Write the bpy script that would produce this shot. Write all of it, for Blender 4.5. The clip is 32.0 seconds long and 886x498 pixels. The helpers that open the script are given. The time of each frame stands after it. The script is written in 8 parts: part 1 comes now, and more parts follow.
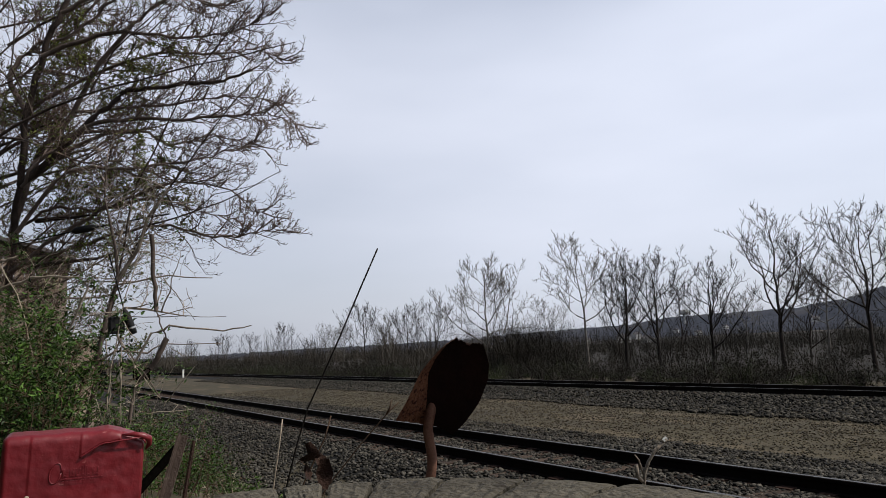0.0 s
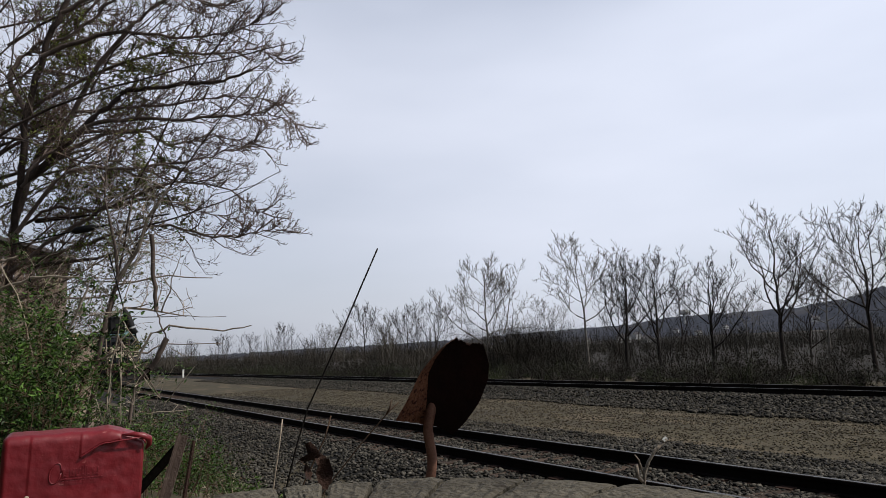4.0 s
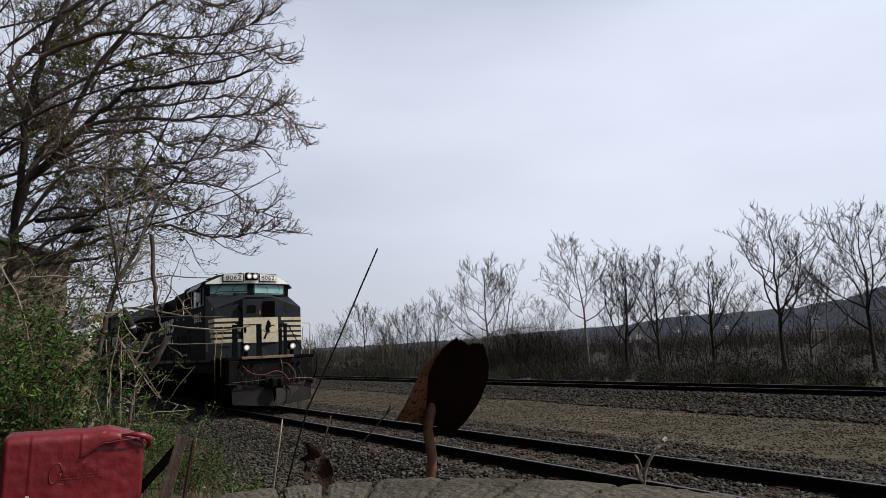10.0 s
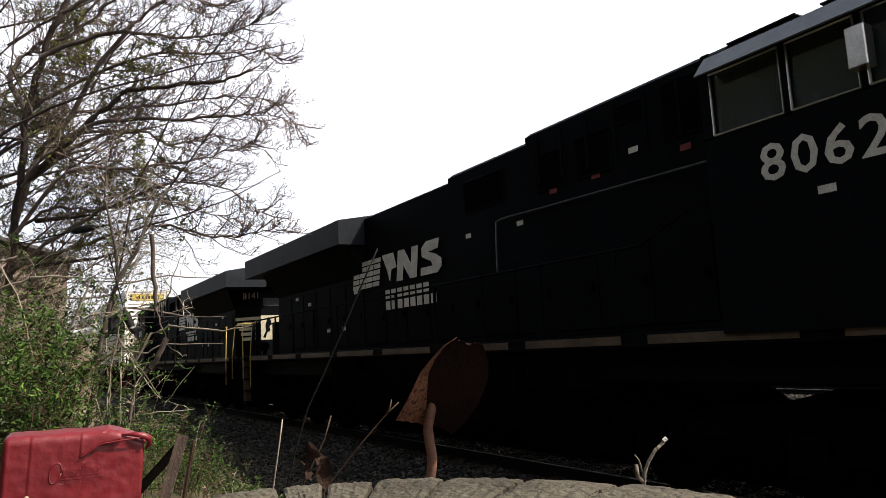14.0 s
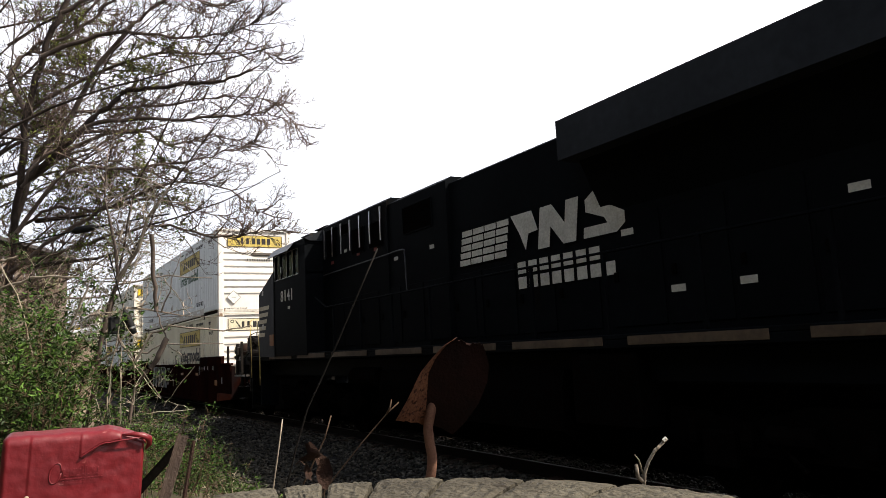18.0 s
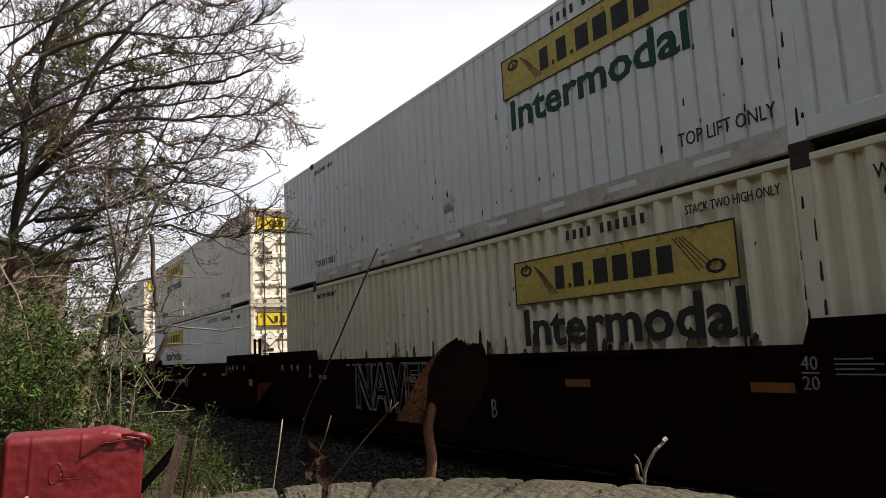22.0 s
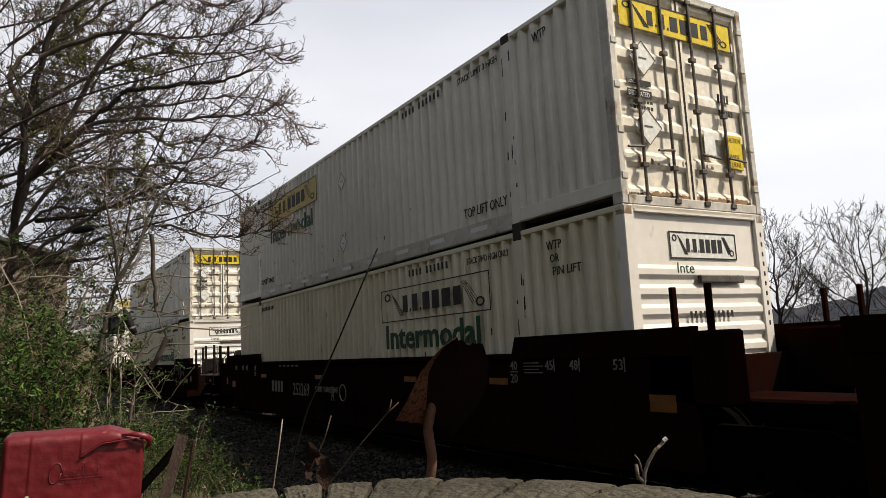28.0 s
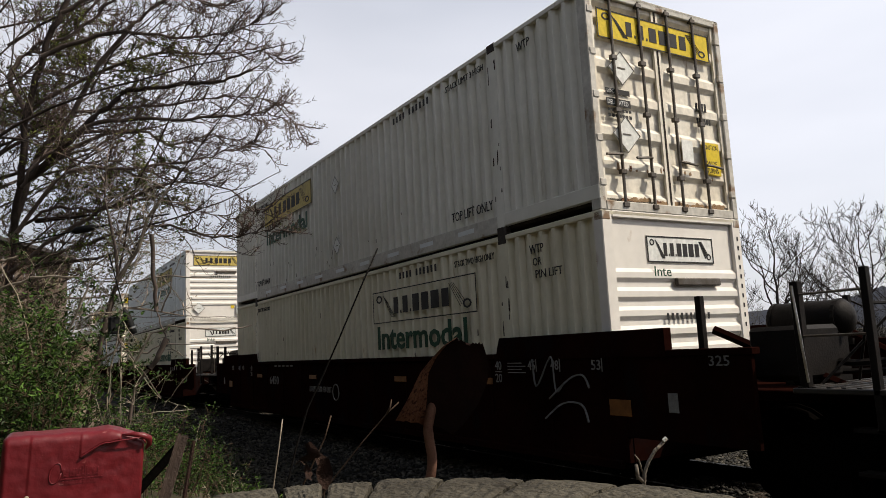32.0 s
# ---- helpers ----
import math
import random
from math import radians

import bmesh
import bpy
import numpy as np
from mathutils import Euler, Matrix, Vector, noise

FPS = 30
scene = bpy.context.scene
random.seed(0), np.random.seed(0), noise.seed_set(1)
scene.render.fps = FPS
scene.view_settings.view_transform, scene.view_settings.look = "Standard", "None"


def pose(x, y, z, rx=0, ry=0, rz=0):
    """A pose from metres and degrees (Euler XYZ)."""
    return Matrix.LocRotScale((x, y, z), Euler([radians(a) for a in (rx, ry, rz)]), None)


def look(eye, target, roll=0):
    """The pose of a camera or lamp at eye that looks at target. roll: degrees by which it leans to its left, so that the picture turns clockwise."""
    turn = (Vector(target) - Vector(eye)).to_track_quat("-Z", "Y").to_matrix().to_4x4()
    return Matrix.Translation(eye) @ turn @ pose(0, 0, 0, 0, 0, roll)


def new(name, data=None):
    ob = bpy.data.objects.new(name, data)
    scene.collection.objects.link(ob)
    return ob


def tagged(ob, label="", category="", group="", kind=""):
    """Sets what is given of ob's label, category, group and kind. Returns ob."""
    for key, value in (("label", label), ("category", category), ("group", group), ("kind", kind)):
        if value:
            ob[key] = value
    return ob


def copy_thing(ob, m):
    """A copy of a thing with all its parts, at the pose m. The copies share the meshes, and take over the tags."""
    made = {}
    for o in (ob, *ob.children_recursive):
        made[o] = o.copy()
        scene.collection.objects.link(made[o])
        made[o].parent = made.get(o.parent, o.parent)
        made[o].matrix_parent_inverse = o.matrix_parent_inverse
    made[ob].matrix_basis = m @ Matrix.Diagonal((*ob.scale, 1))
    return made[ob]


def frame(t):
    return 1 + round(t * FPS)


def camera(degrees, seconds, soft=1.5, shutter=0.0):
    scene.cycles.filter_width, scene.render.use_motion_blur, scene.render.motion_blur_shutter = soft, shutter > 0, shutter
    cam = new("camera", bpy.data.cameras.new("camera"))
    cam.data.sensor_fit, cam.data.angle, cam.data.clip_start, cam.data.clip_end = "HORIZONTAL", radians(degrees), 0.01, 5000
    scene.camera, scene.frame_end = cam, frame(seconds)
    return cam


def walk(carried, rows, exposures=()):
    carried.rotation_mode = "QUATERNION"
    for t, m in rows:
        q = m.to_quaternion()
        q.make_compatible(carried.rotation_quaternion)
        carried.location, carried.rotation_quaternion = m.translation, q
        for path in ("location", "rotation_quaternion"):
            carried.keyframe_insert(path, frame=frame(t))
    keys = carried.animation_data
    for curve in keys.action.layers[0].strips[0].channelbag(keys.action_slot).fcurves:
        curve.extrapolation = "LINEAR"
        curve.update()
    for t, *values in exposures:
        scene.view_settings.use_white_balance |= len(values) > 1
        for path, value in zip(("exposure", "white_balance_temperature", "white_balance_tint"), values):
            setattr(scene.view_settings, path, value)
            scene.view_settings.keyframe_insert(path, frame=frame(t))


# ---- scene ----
cam = camera(63.51, 32.0, soft=0.5)
EYE = (0.0, 0.0, 1.706)
AIM = look(EYE, (-16.9065, 10.3293, 4.4401), roll=-2.886)
EXPOSURES = [(0.0, 0.0, 6450, 10), (12.0, 0.0, 6450, 10), (12.6, 0.14, 6500, 10), (13.0, 0.2, 6600, 10), (13.5, 0.8, 6900, 10), (14.5, 1.0, 7000, 10), (18.0, 1.0, 7000, 10), (19.0, 0.9, 7000, 10), (20.0, 0.65, 7000, 10), (20.6, 0.4, 7000, 10), (21.3, 0.3, 7000, 10), (22.0, 0.65, 7300, 10), (23.0, 0.72, 7400, 10), (25.0, 0.5, 7400, 10), (28.0, 0.3, 7200, 10), (29.0, 0.7, 7500, 10), (30.0, 0.6, 7500, 10), (31.0, 0.2, 6950, 10), (32.0, 0.15, 6950, 10)]
walk(cam, [(0.0, AIM), (32.0, AIM)], exposures=EXPOSURES)

# ---- light ----
SUN_ELEVATION, SUN_TURN = radians(50), radians(46)  # turn from +x towards +y
sun_way = Vector((math.cos(SUN_TURN) * math.cos(SUN_ELEVATION), math.sin(SUN_TURN) * math.cos(SUN_ELEVATION), math.sin(SUN_ELEVATION)))
sun_data = bpy.data.lights.new("sun", "SUN")
sun_data.energy, sun_data.angle, sun_data.color = 4.4, radians(0.6), (1.0, 0.95, 0.87)
sun = new("sun", sun_data)
sun.matrix_world = look(sun_way * 60, (0, 0, 0))

world = bpy.data.worlds.new("sky")
scene.world = world
world.use_nodes = True
wn, wl = world.node_tree.nodes, world.node_tree.links
wn.clear()
sky = wn.new("ShaderNodeTexSky")
sky.sky_type, sky.sun_disc = "NISHITA", False
sky.sun_elevation, sky.sun_rotation = SUN_ELEVATION, radians(90) - SUN_TURN
sky.air_density, sky.dust_density, sky.ozone_density = 1.0, 2.5, 1.0
w_co = wn.new("ShaderNodeTexCoord")
w_map = wn.new("ShaderNodeMapping")
w_map.inputs["Scale"].default_value = (1.3, 1.0, 4.0)
w_map.inputs["Rotation"].default_value = (0.5, 0.25, 0.6)
w_noise = wn.new("ShaderNodeTexNoise")
w_noise.inputs["Scale"].default_value, w_noise.inputs["Detail"].default_value = 1.2, 4.0
w_noise.inputs["Roughness"].default_value = 0.45
w_ramp = wn.new("ShaderNodeValToRGB")
w_ramp.color_ramp.elements[0].position, w_ramp.color_ramp.elements[1].position = 0.3, 0.72
w_ramp.color_ramp.elements[0].color = (0.62, 0.62, 0.62, 1)
w_ramp.color_ramp.elements[1].color = (0.93, 0.93, 0.93, 1)
w_mix = wn.new("ShaderNodeMixRGB")
# haze and cloud thin out towards the zenith
w_sep = wn.new("ShaderNodeSeparateXYZ")
w_high = wn.new("ShaderNodeMapRange")
w_high.interpolation_type = "SMOOTHSTEP"
w_high.inputs["From Min"].default_value, w_high.inputs["From Max"].default_value = 0.30, 0.85
w_high.inputs["To Min"].default_value, w_high.inputs["To Max"].default_value = 1.0, 0.06
w_mul = wn.new("ShaderNodeMath")
w_mul.operation = "MULTIPLY"
wl.new(w_co.outputs["Generated"], w_sep.inputs[0])
wl.new(w_sep.outputs["Z"], w_high.inputs["Value"])
wl.new(w_ramp.outputs[0], w_mul.inputs[0])
wl.new(w_high.outputs[0], w_mul.inputs[1])
# cloud scatters more light on the sun's side of the sky
w_dot = wn.new("ShaderNodeVectorMath")
w_dot.operation = "DOT_PRODUCT"
w_dot.inputs[1].default_value = sun_way
w_half = wn.new("ShaderNodeMath")
w_half.operation = "MULTIPLY_ADD"
w_half.inputs[1].default_value, w_half.inputs[2].default_value = 0.5, 0.5
w_side = wn.new("ShaderNodeValToRGB")
for at, level in ((0.30, 0.42), (0.40, 0.56), (0.50, 0.63), (0.75, 0.78)):
    e = w_side.color_ramp.elements.new(at)
    e.color = (level, level, level, 1)
w_side.color_ramp.elements[0].color = (0.12, 0.12, 0.12, 1)
w_side.color_ramp.elements[-1].color = (0.9, 0.9, 0.9, 1)
w_cloud = wn.new("ShaderNodeVectorMath")
w_cloud.operation = "SCALE"
w_cloud.inputs[0].default_value = (13.6, 14.3, 16.4)  # thin high cloud
wl.new(w_co.outputs["Generated"], w_dot.inputs[0])
wl.new(w_dot.outputs["Value"], w_half.inputs[0])
wl.new(w_half.outputs[0], w_side.inputs[0])
wl.new(w_side.outputs[0], w_cloud.inputs["Scale"])
wl.new(w_cloud.outputs[0], w_mix.inputs[2])
w_back = wn.new("ShaderNodeBackground")
w_back.inputs["Strength"].default_value = 0.09
w_out = wn.new("ShaderNodeOutputWorld")
for a, b in ((w_co.outputs["Generated"], w_map.inputs[0]), (w_map.outputs[0], w_noise.inputs["Vector"]), (w_noise.outputs[0], w_ramp.inputs[0]),
             (w_mul.outputs[0], w_mix.inputs[0]), (sky.outputs[0], w_mix.inputs[1]), (w_mix.outputs[0], w_back.inputs[0]), (w_back.outputs[0], w_out.inputs[0])):
    wl.new(a, b)


# ---- materials ----
def mat(name, c1, c2=None, scale=6.0, rough=0.7, metal=0.0, bump=0.0, bump_scale=60.0, stretch=(1, 1, 1), spot=None, spot_scale=4.0, spot_at=0.62, spot_stretch=(1, 1, 1), vary=0.0, island=False, spec=0.15, grain=0.18):
    """Two tones mixed by a broad noise, a finer grain over them, and, where spot is given, patches of a third colour."""
    m = bpy.data.materials.new(name)
    m.use_nodes = True
    n, k = m.node_tree.nodes, m.node_tree.links
    bs = n["Principled BSDF"]
    co = n.new("ShaderNodeTexCoord")
    c2 = c2 or tuple(x * 0.7 for x in c1)

    def noise_at(sc, st, detail=4.0):
        mp = n.new("ShaderNodeMapping")
        mp.inputs["Scale"].default_value = st
        k.new(co.outputs["Object"], mp.inputs[0])
        t = n.new("ShaderNodeTexNoise")
        t.inputs["Scale"].default_value, t.inputs["Detail"].default_value = sc, detail
        k.new(mp.outputs[0], t.inputs["Vector"])
        return t

    def ramp(src, lo, hi):
        r = n.new("ShaderNodeMapRange")
        r.inputs["From Min"].default_value, r.inputs["From Max"].default_value = lo, hi
        k.new(src, r.inputs["Value"])
        return r.outputs[0]

    big = noise_at(scale, stretch)
    mx = n.new("ShaderNodeMixRGB")
    mx.inputs[1].default_value, mx.inputs[2].default_value = (*c1, 1), (*c2, 1)
    k.new(ramp(big.outputs[0], 0.3, 0.7), mx.inputs[0])
    col = mx.outputs[0]
    fine = noise_at(scale * 9.0, stretch, 3.0)
    if grain:
        hs = n.new("ShaderNodeHueSaturation")
        r = n.new("ShaderNodeMapRange")
        r.inputs["From Min"].default_value, r.inputs["From Max"].default_value = 0.25, 0.75
        r.inputs["To Min"].default_value, r.inputs["To Max"].default_value = 1 - grain, 1 + grain
        k.new(fine.outputs[0], r.inputs["Value"])
        k.new(r.outputs[0], hs.inputs["Value"])
        k.new(col, hs.inputs["Color"])
        col = hs.outputs[0]
    if spot:
        sp = noise_at(spot_scale, spot_stretch, 6.0)
        ms = n.new("ShaderNodeMixRGB")
        ms.inputs[2].default_value = (*spot, 1)
        k.new(ramp(sp.outputs[0], spot_at, spot_at + 0.08), ms.inputs[0])
        k.new(col, ms.inputs[1])
        col = ms.outputs[0]
    if vary:
        hv = n.new("ShaderNodeHueSaturation")
        r = n.new("ShaderNodeMapRange")
        r.inputs["To Min"].default_value, r.inputs["To Max"].default_value = 1 - vary, 1 + vary
        if island:
            src = n.new("ShaderNodeNewGeometry").outputs["Random Per Island"]
        else:
            src = n.new("ShaderNodeObjectInfo").outputs["Random"]
        k.new(src, r.inputs["Value"])
        k.new(r.outputs[0], hv.inputs["Value"])
        k.new(col, hv.inputs["Color"])
        col = hv.outputs[0]
    k.new(col, bs.inputs["Base Color"])
    bs.inputs["Roughness"].default_value, bs.inputs["Metallic"].default_value = rough, metal
    bs.inputs["Specular IOR Level"].default_value = spec
    if bump:
        bt = noise_at(bump_scale, stretch, 5.0)
        bp = n.new("ShaderNodeBump")
        bp.inputs["Strength"].default_value, bp.inputs["Distance"].default_value = bump, 0.02
        k.new(bt.outputs[0], bp.inputs["Height"])
        k.new(bp.outputs[0], bs.inputs["Normal"])
    return m


def glow(name, colour, strength):
    m = bpy.data.materials.new(name)
    m.use_nodes = True
    b = m.node_tree.nodes["Principled BSDF"]
    b.inputs["Base Color"].default_value = (*colour, 1)
    b.inputs["Emission Color"].default_value = (*colour, 1)
    b.inputs["Emission Strength"].default_value = strength
    return m


def glass_mat(name, tint, rough=0.05, clear=0.85):
    m = bpy.data.materials.new(name)
    m.use_nodes = True
    b = m.node_tree.nodes["Principled BSDF"]
    b.inputs["Base Color"].default_value = (*tint, 1)
    b.inputs["Roughness"].default_value, b.inputs["Transmission Weight"].default_value = rough, clear
    return m


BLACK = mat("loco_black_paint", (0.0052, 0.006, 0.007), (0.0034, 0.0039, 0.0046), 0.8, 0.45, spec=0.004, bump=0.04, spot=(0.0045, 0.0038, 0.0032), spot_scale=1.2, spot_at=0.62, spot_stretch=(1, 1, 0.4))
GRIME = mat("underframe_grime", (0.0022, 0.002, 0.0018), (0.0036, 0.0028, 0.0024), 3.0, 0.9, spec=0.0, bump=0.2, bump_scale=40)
CREAM = mat("cream_stripe_paint", (0.46, 0.41, 0.3), (0.37, 0.33, 0.235), 1.5, 0.5, spot=(0.22, 0.17, 0.11), spot_scale=5, spot_at=0.68)
SILL = mat("weathered_sill_stripe", (0.1, 0.07, 0.045), (0.045, 0.03, 0.02), 2.0, 0.6, spot=(0.08, 0.06, 0.04), spot_scale=5, spot_at=0.58)
TAN = mat("worn_tan_paint", (0.2, 0.145, 0.09), (0.1, 0.07, 0.045), 4.0, 0.6, spot=(0.07, 0.05, 0.03), spot_scale=12, spot_at=0.56)
LETTER = mat("loco_white_lettering", (0.5, 0.48, 0.42), (0.38, 0.36, 0.31), 4.0, 0.55)
# grey stands for the light along the top of the hood rail
HOODRAIL = mat("lit_top_grey", (0.05, 0.052, 0.055), (0.03, 0.031, 0.033), 6.0, 0.4, spec=0.3)
YELLOW = mat("yellow_handrail_paint", (0.5, 0.38, 0.12), (0.36, 0.26, 0.08), 6.0, 0.5, spot=(0.3, 0.2, 0.05), spot_scale=14, spot_at=0.66)
AMBER = mat("amber_reflector", (0.21, 0.085, 0.024), (0.13, 0.052, 0.016), 8.0, 0.45)
PALE_ROOF = mat("white_cab_band", (0.72, 0.71, 0.67), (0.6, 0.58, 0.54), 2.0, 0.5, spot=(0.3, 0.26, 0.2), spot_scale=6, spot_at=0.68)
STEEL = mat("worn_bright_steel", (0.55, 0.54, 0.52), (0.42, 0.4, 0.38), 10, 0.3, metal=1.0)
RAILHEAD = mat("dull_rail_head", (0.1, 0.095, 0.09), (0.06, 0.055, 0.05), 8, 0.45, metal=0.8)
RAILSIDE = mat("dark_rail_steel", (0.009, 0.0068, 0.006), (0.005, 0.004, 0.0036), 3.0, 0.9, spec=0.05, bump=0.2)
PLOW = mat("worn_plow_grey", (0.0105, 0.0088, 0.0076), (0.005, 0.0044, 0.004), 2.5, 0.6, spot=(0.03, 0.02, 0.013), spot_scale=7, spot_at=0.62)
STEP = mat("worn_steel_tread", (0.03, 0.026, 0.023), (0.015, 0.013, 0.012), 3.0, 0.5, spec=0.4, spot=(0.045, 0.032, 0.022), spot_scale=8, spot_at=0.6)
VISOR = mat("dull_grey_visor", (0.1, 0.112, 0.13), (0.07, 0.078, 0.09), 3.0, 0.45)
PILOT = mat("dusty_pilot_steel", (0.0055, 0.0047, 0.0042), (0.0028, 0.0025, 0.0023), 4.0, 0.65, spec=0.08, bump=0.2, bump_scale=50, spot=(0.018, 0.013, 0.0095), spot_scale=5, spot_at=0.6)
HOSE = mat("red_air_hose", (0.14, 0.04, 0.038), (0.08, 0.024, 0.024), 20, 0.5)
RUBBER = mat("black_rubber", (0.012, 0.012, 0.012), None, 10, 0.6)
# tint made pale and little clear, to carry the reflected sky in its colour
CABGLASS = glass_mat("cab_glass", (0.24, 0.42, 0.41), 0.05, 0.25)
SIDEGLASS = glass_mat("dark_cab_glass", (0.12, 0.16, 0.17))
LAMP = glow("lit_headlamp", (1.0, 0.8, 0.55), 0.9)
LAMP_OFF = mat("clear_lamp_lens", (0.3, 0.3, 0.28), (0.15, 0.15, 0.14), 20, 0.1, spec=0.8)
# paler copy of the loco black; sunlight on roofs and nose is put into it
LITBLACK = mat("sunlit_black_paint", (0.021, 0.0235, 0.0275), (0.015, 0.0168, 0.0195), 1.0, 0.5, spec=0.04)
INSIDE = mat("pale_cab_panel", (0.4, 0.47, 0.46), (0.34, 0.4, 0.4), 2, 0.8)
SEAT = mat("cab_interior_grey", (0.08, 0.09, 0.1), None, 3, 0.8)
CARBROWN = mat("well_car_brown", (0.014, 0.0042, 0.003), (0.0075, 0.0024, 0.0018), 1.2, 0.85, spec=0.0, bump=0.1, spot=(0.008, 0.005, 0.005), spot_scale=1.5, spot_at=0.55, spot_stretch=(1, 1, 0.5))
# lighter than the underframe black: sun on the end decks is in this colour
CARGEAR = mat("sunlit_car_gear", (0.013, 0.0105, 0.009), (0.006, 0.005, 0.0045), 5.0, 0.6, spec=0.08, bump=0.2, bump_scale=40)
CARTEXT = mat("faded_white_stencil", (0.22, 0.215, 0.2), (0.13, 0.125, 0.12), 6, 0.7)
GRAFFITI = mat("pale_spray_paint", (0.2, 0.195, 0.19), (0.1, 0.1, 0.097), 5, 0.7)
BOX_WHITE = mat("container_white_paint", (0.69, 0.67, 0.605), (0.61, 0.585, 0.51), 0.7, 0.5, bump=0.02, grain=0.05, spot=(0.34, 0.27, 0.19), spot_scale=2.2, spot_at=0.70, spot_stretch=(3, 3, 0.5))
BOX_COOL = mat("container_cool_white", (0.66, 0.69, 0.69), (0.6, 0.62, 0.61), 0.7, 0.5, bump=0.02, grain=0.05, spot=(0.22, 0.14, 0.09), spot_scale=3.0, spot_at=0.73, spot_stretch=(3, 3, 0.6))
BOX_CREAM = mat("container_cream_paint", (0.66, 0.62, 0.49), (0.57, 0.52, 0.39), 0.7, 0.55, bump=0.02, grain=0.05, spot=(0.33, 0.22, 0.12), spot_scale=2.4, spot_at=0.68, spot_stretch=(3, 3, 0.45))
BOX_DOOR = mat("container_door_paint", (0.7, 0.66, 0.57), (0.6, 0.53, 0.42), 1.2, 0.5, bump=0.05, spot=(0.3, 0.2, 0.11), spot_scale=2.0, spot_at=0.66, spot_stretch=(2.5, 2.5, 0.6))
BOX_END = mat("container_end_paint", (0.68, 0.645, 0.59), (0.62, 0.58, 0.52), 0.8, 0.5, bump=0.03, grain=0.05, spot=(0.36, 0.25, 0.17), spot_scale=1.6, spot_at=0.7, spot_stretch=(2, 2, 1))
BOX_RAIL = mat("container_frame_paint", (0.52, 0.5, 0.45), (0.38, 0.35, 0.3), 1.5, 0.55, spot=(0.2, 0.13, 0.08), spot_scale=3, spot_at=0.6)
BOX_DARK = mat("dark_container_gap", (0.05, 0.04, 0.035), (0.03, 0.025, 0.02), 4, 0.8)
BAR_STEEL = mat("dirty_locking_bar", (0.12, 0.11, 0.1), (0.07, 0.055, 0.04), 6, 0.5, metal=0.5)
SIGN_YELLOW = mat("yellow_sign_panel", (0.62, 0.46, 0.03), (0.55, 0.4, 0.03), 2, 0.5)
SIGN_DULL = mat("faded_yellow_sign_panel", (0.5, 0.38, 0.09), (0.42, 0.32, 0.1), 2, 0.5, spot=(0.1, 0.08, 0.03), spot_scale=5, spot_at=0.62)
SIGN_WHITE = mat("white_sign_panel", (0.66, 0.66, 0.62), (0.6, 0.6, 0.56), 2, 0.5)
SIGN_CREAM = mat("pale_cream_sign_panel", (0.6, 0.55, 0.4), (0.52, 0.47, 0.34), 2, 0.5)
INK = mat("black_sign_ink", (0.02, 0.02, 0.02), (0.035, 0.032, 0.03), 8, 0.6)
INK_GREEN = mat("dark_green_ink", (0.008, 0.06, 0.03), (0.01, 0.045, 0.025), 6, 0.55)
INK_RED = mat("red_sticker", (0.16, 0.03, 0.025), None, 6, 0.55)
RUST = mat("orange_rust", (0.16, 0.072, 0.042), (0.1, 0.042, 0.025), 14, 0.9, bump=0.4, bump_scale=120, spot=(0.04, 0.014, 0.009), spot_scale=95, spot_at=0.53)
SHAFT = mat("worn_brown_shaft", (0.16, 0.083, 0.056), (0.1, 0.05, 0.034), 30, 0.8, bump=0.2, bump_scale=120)
DARKRUST = mat("dark_brown_rust", (0.035, 0.018, 0.012), (0.018, 0.01, 0.008), 14, 0.9, bump=0.4, bump_scale=120)


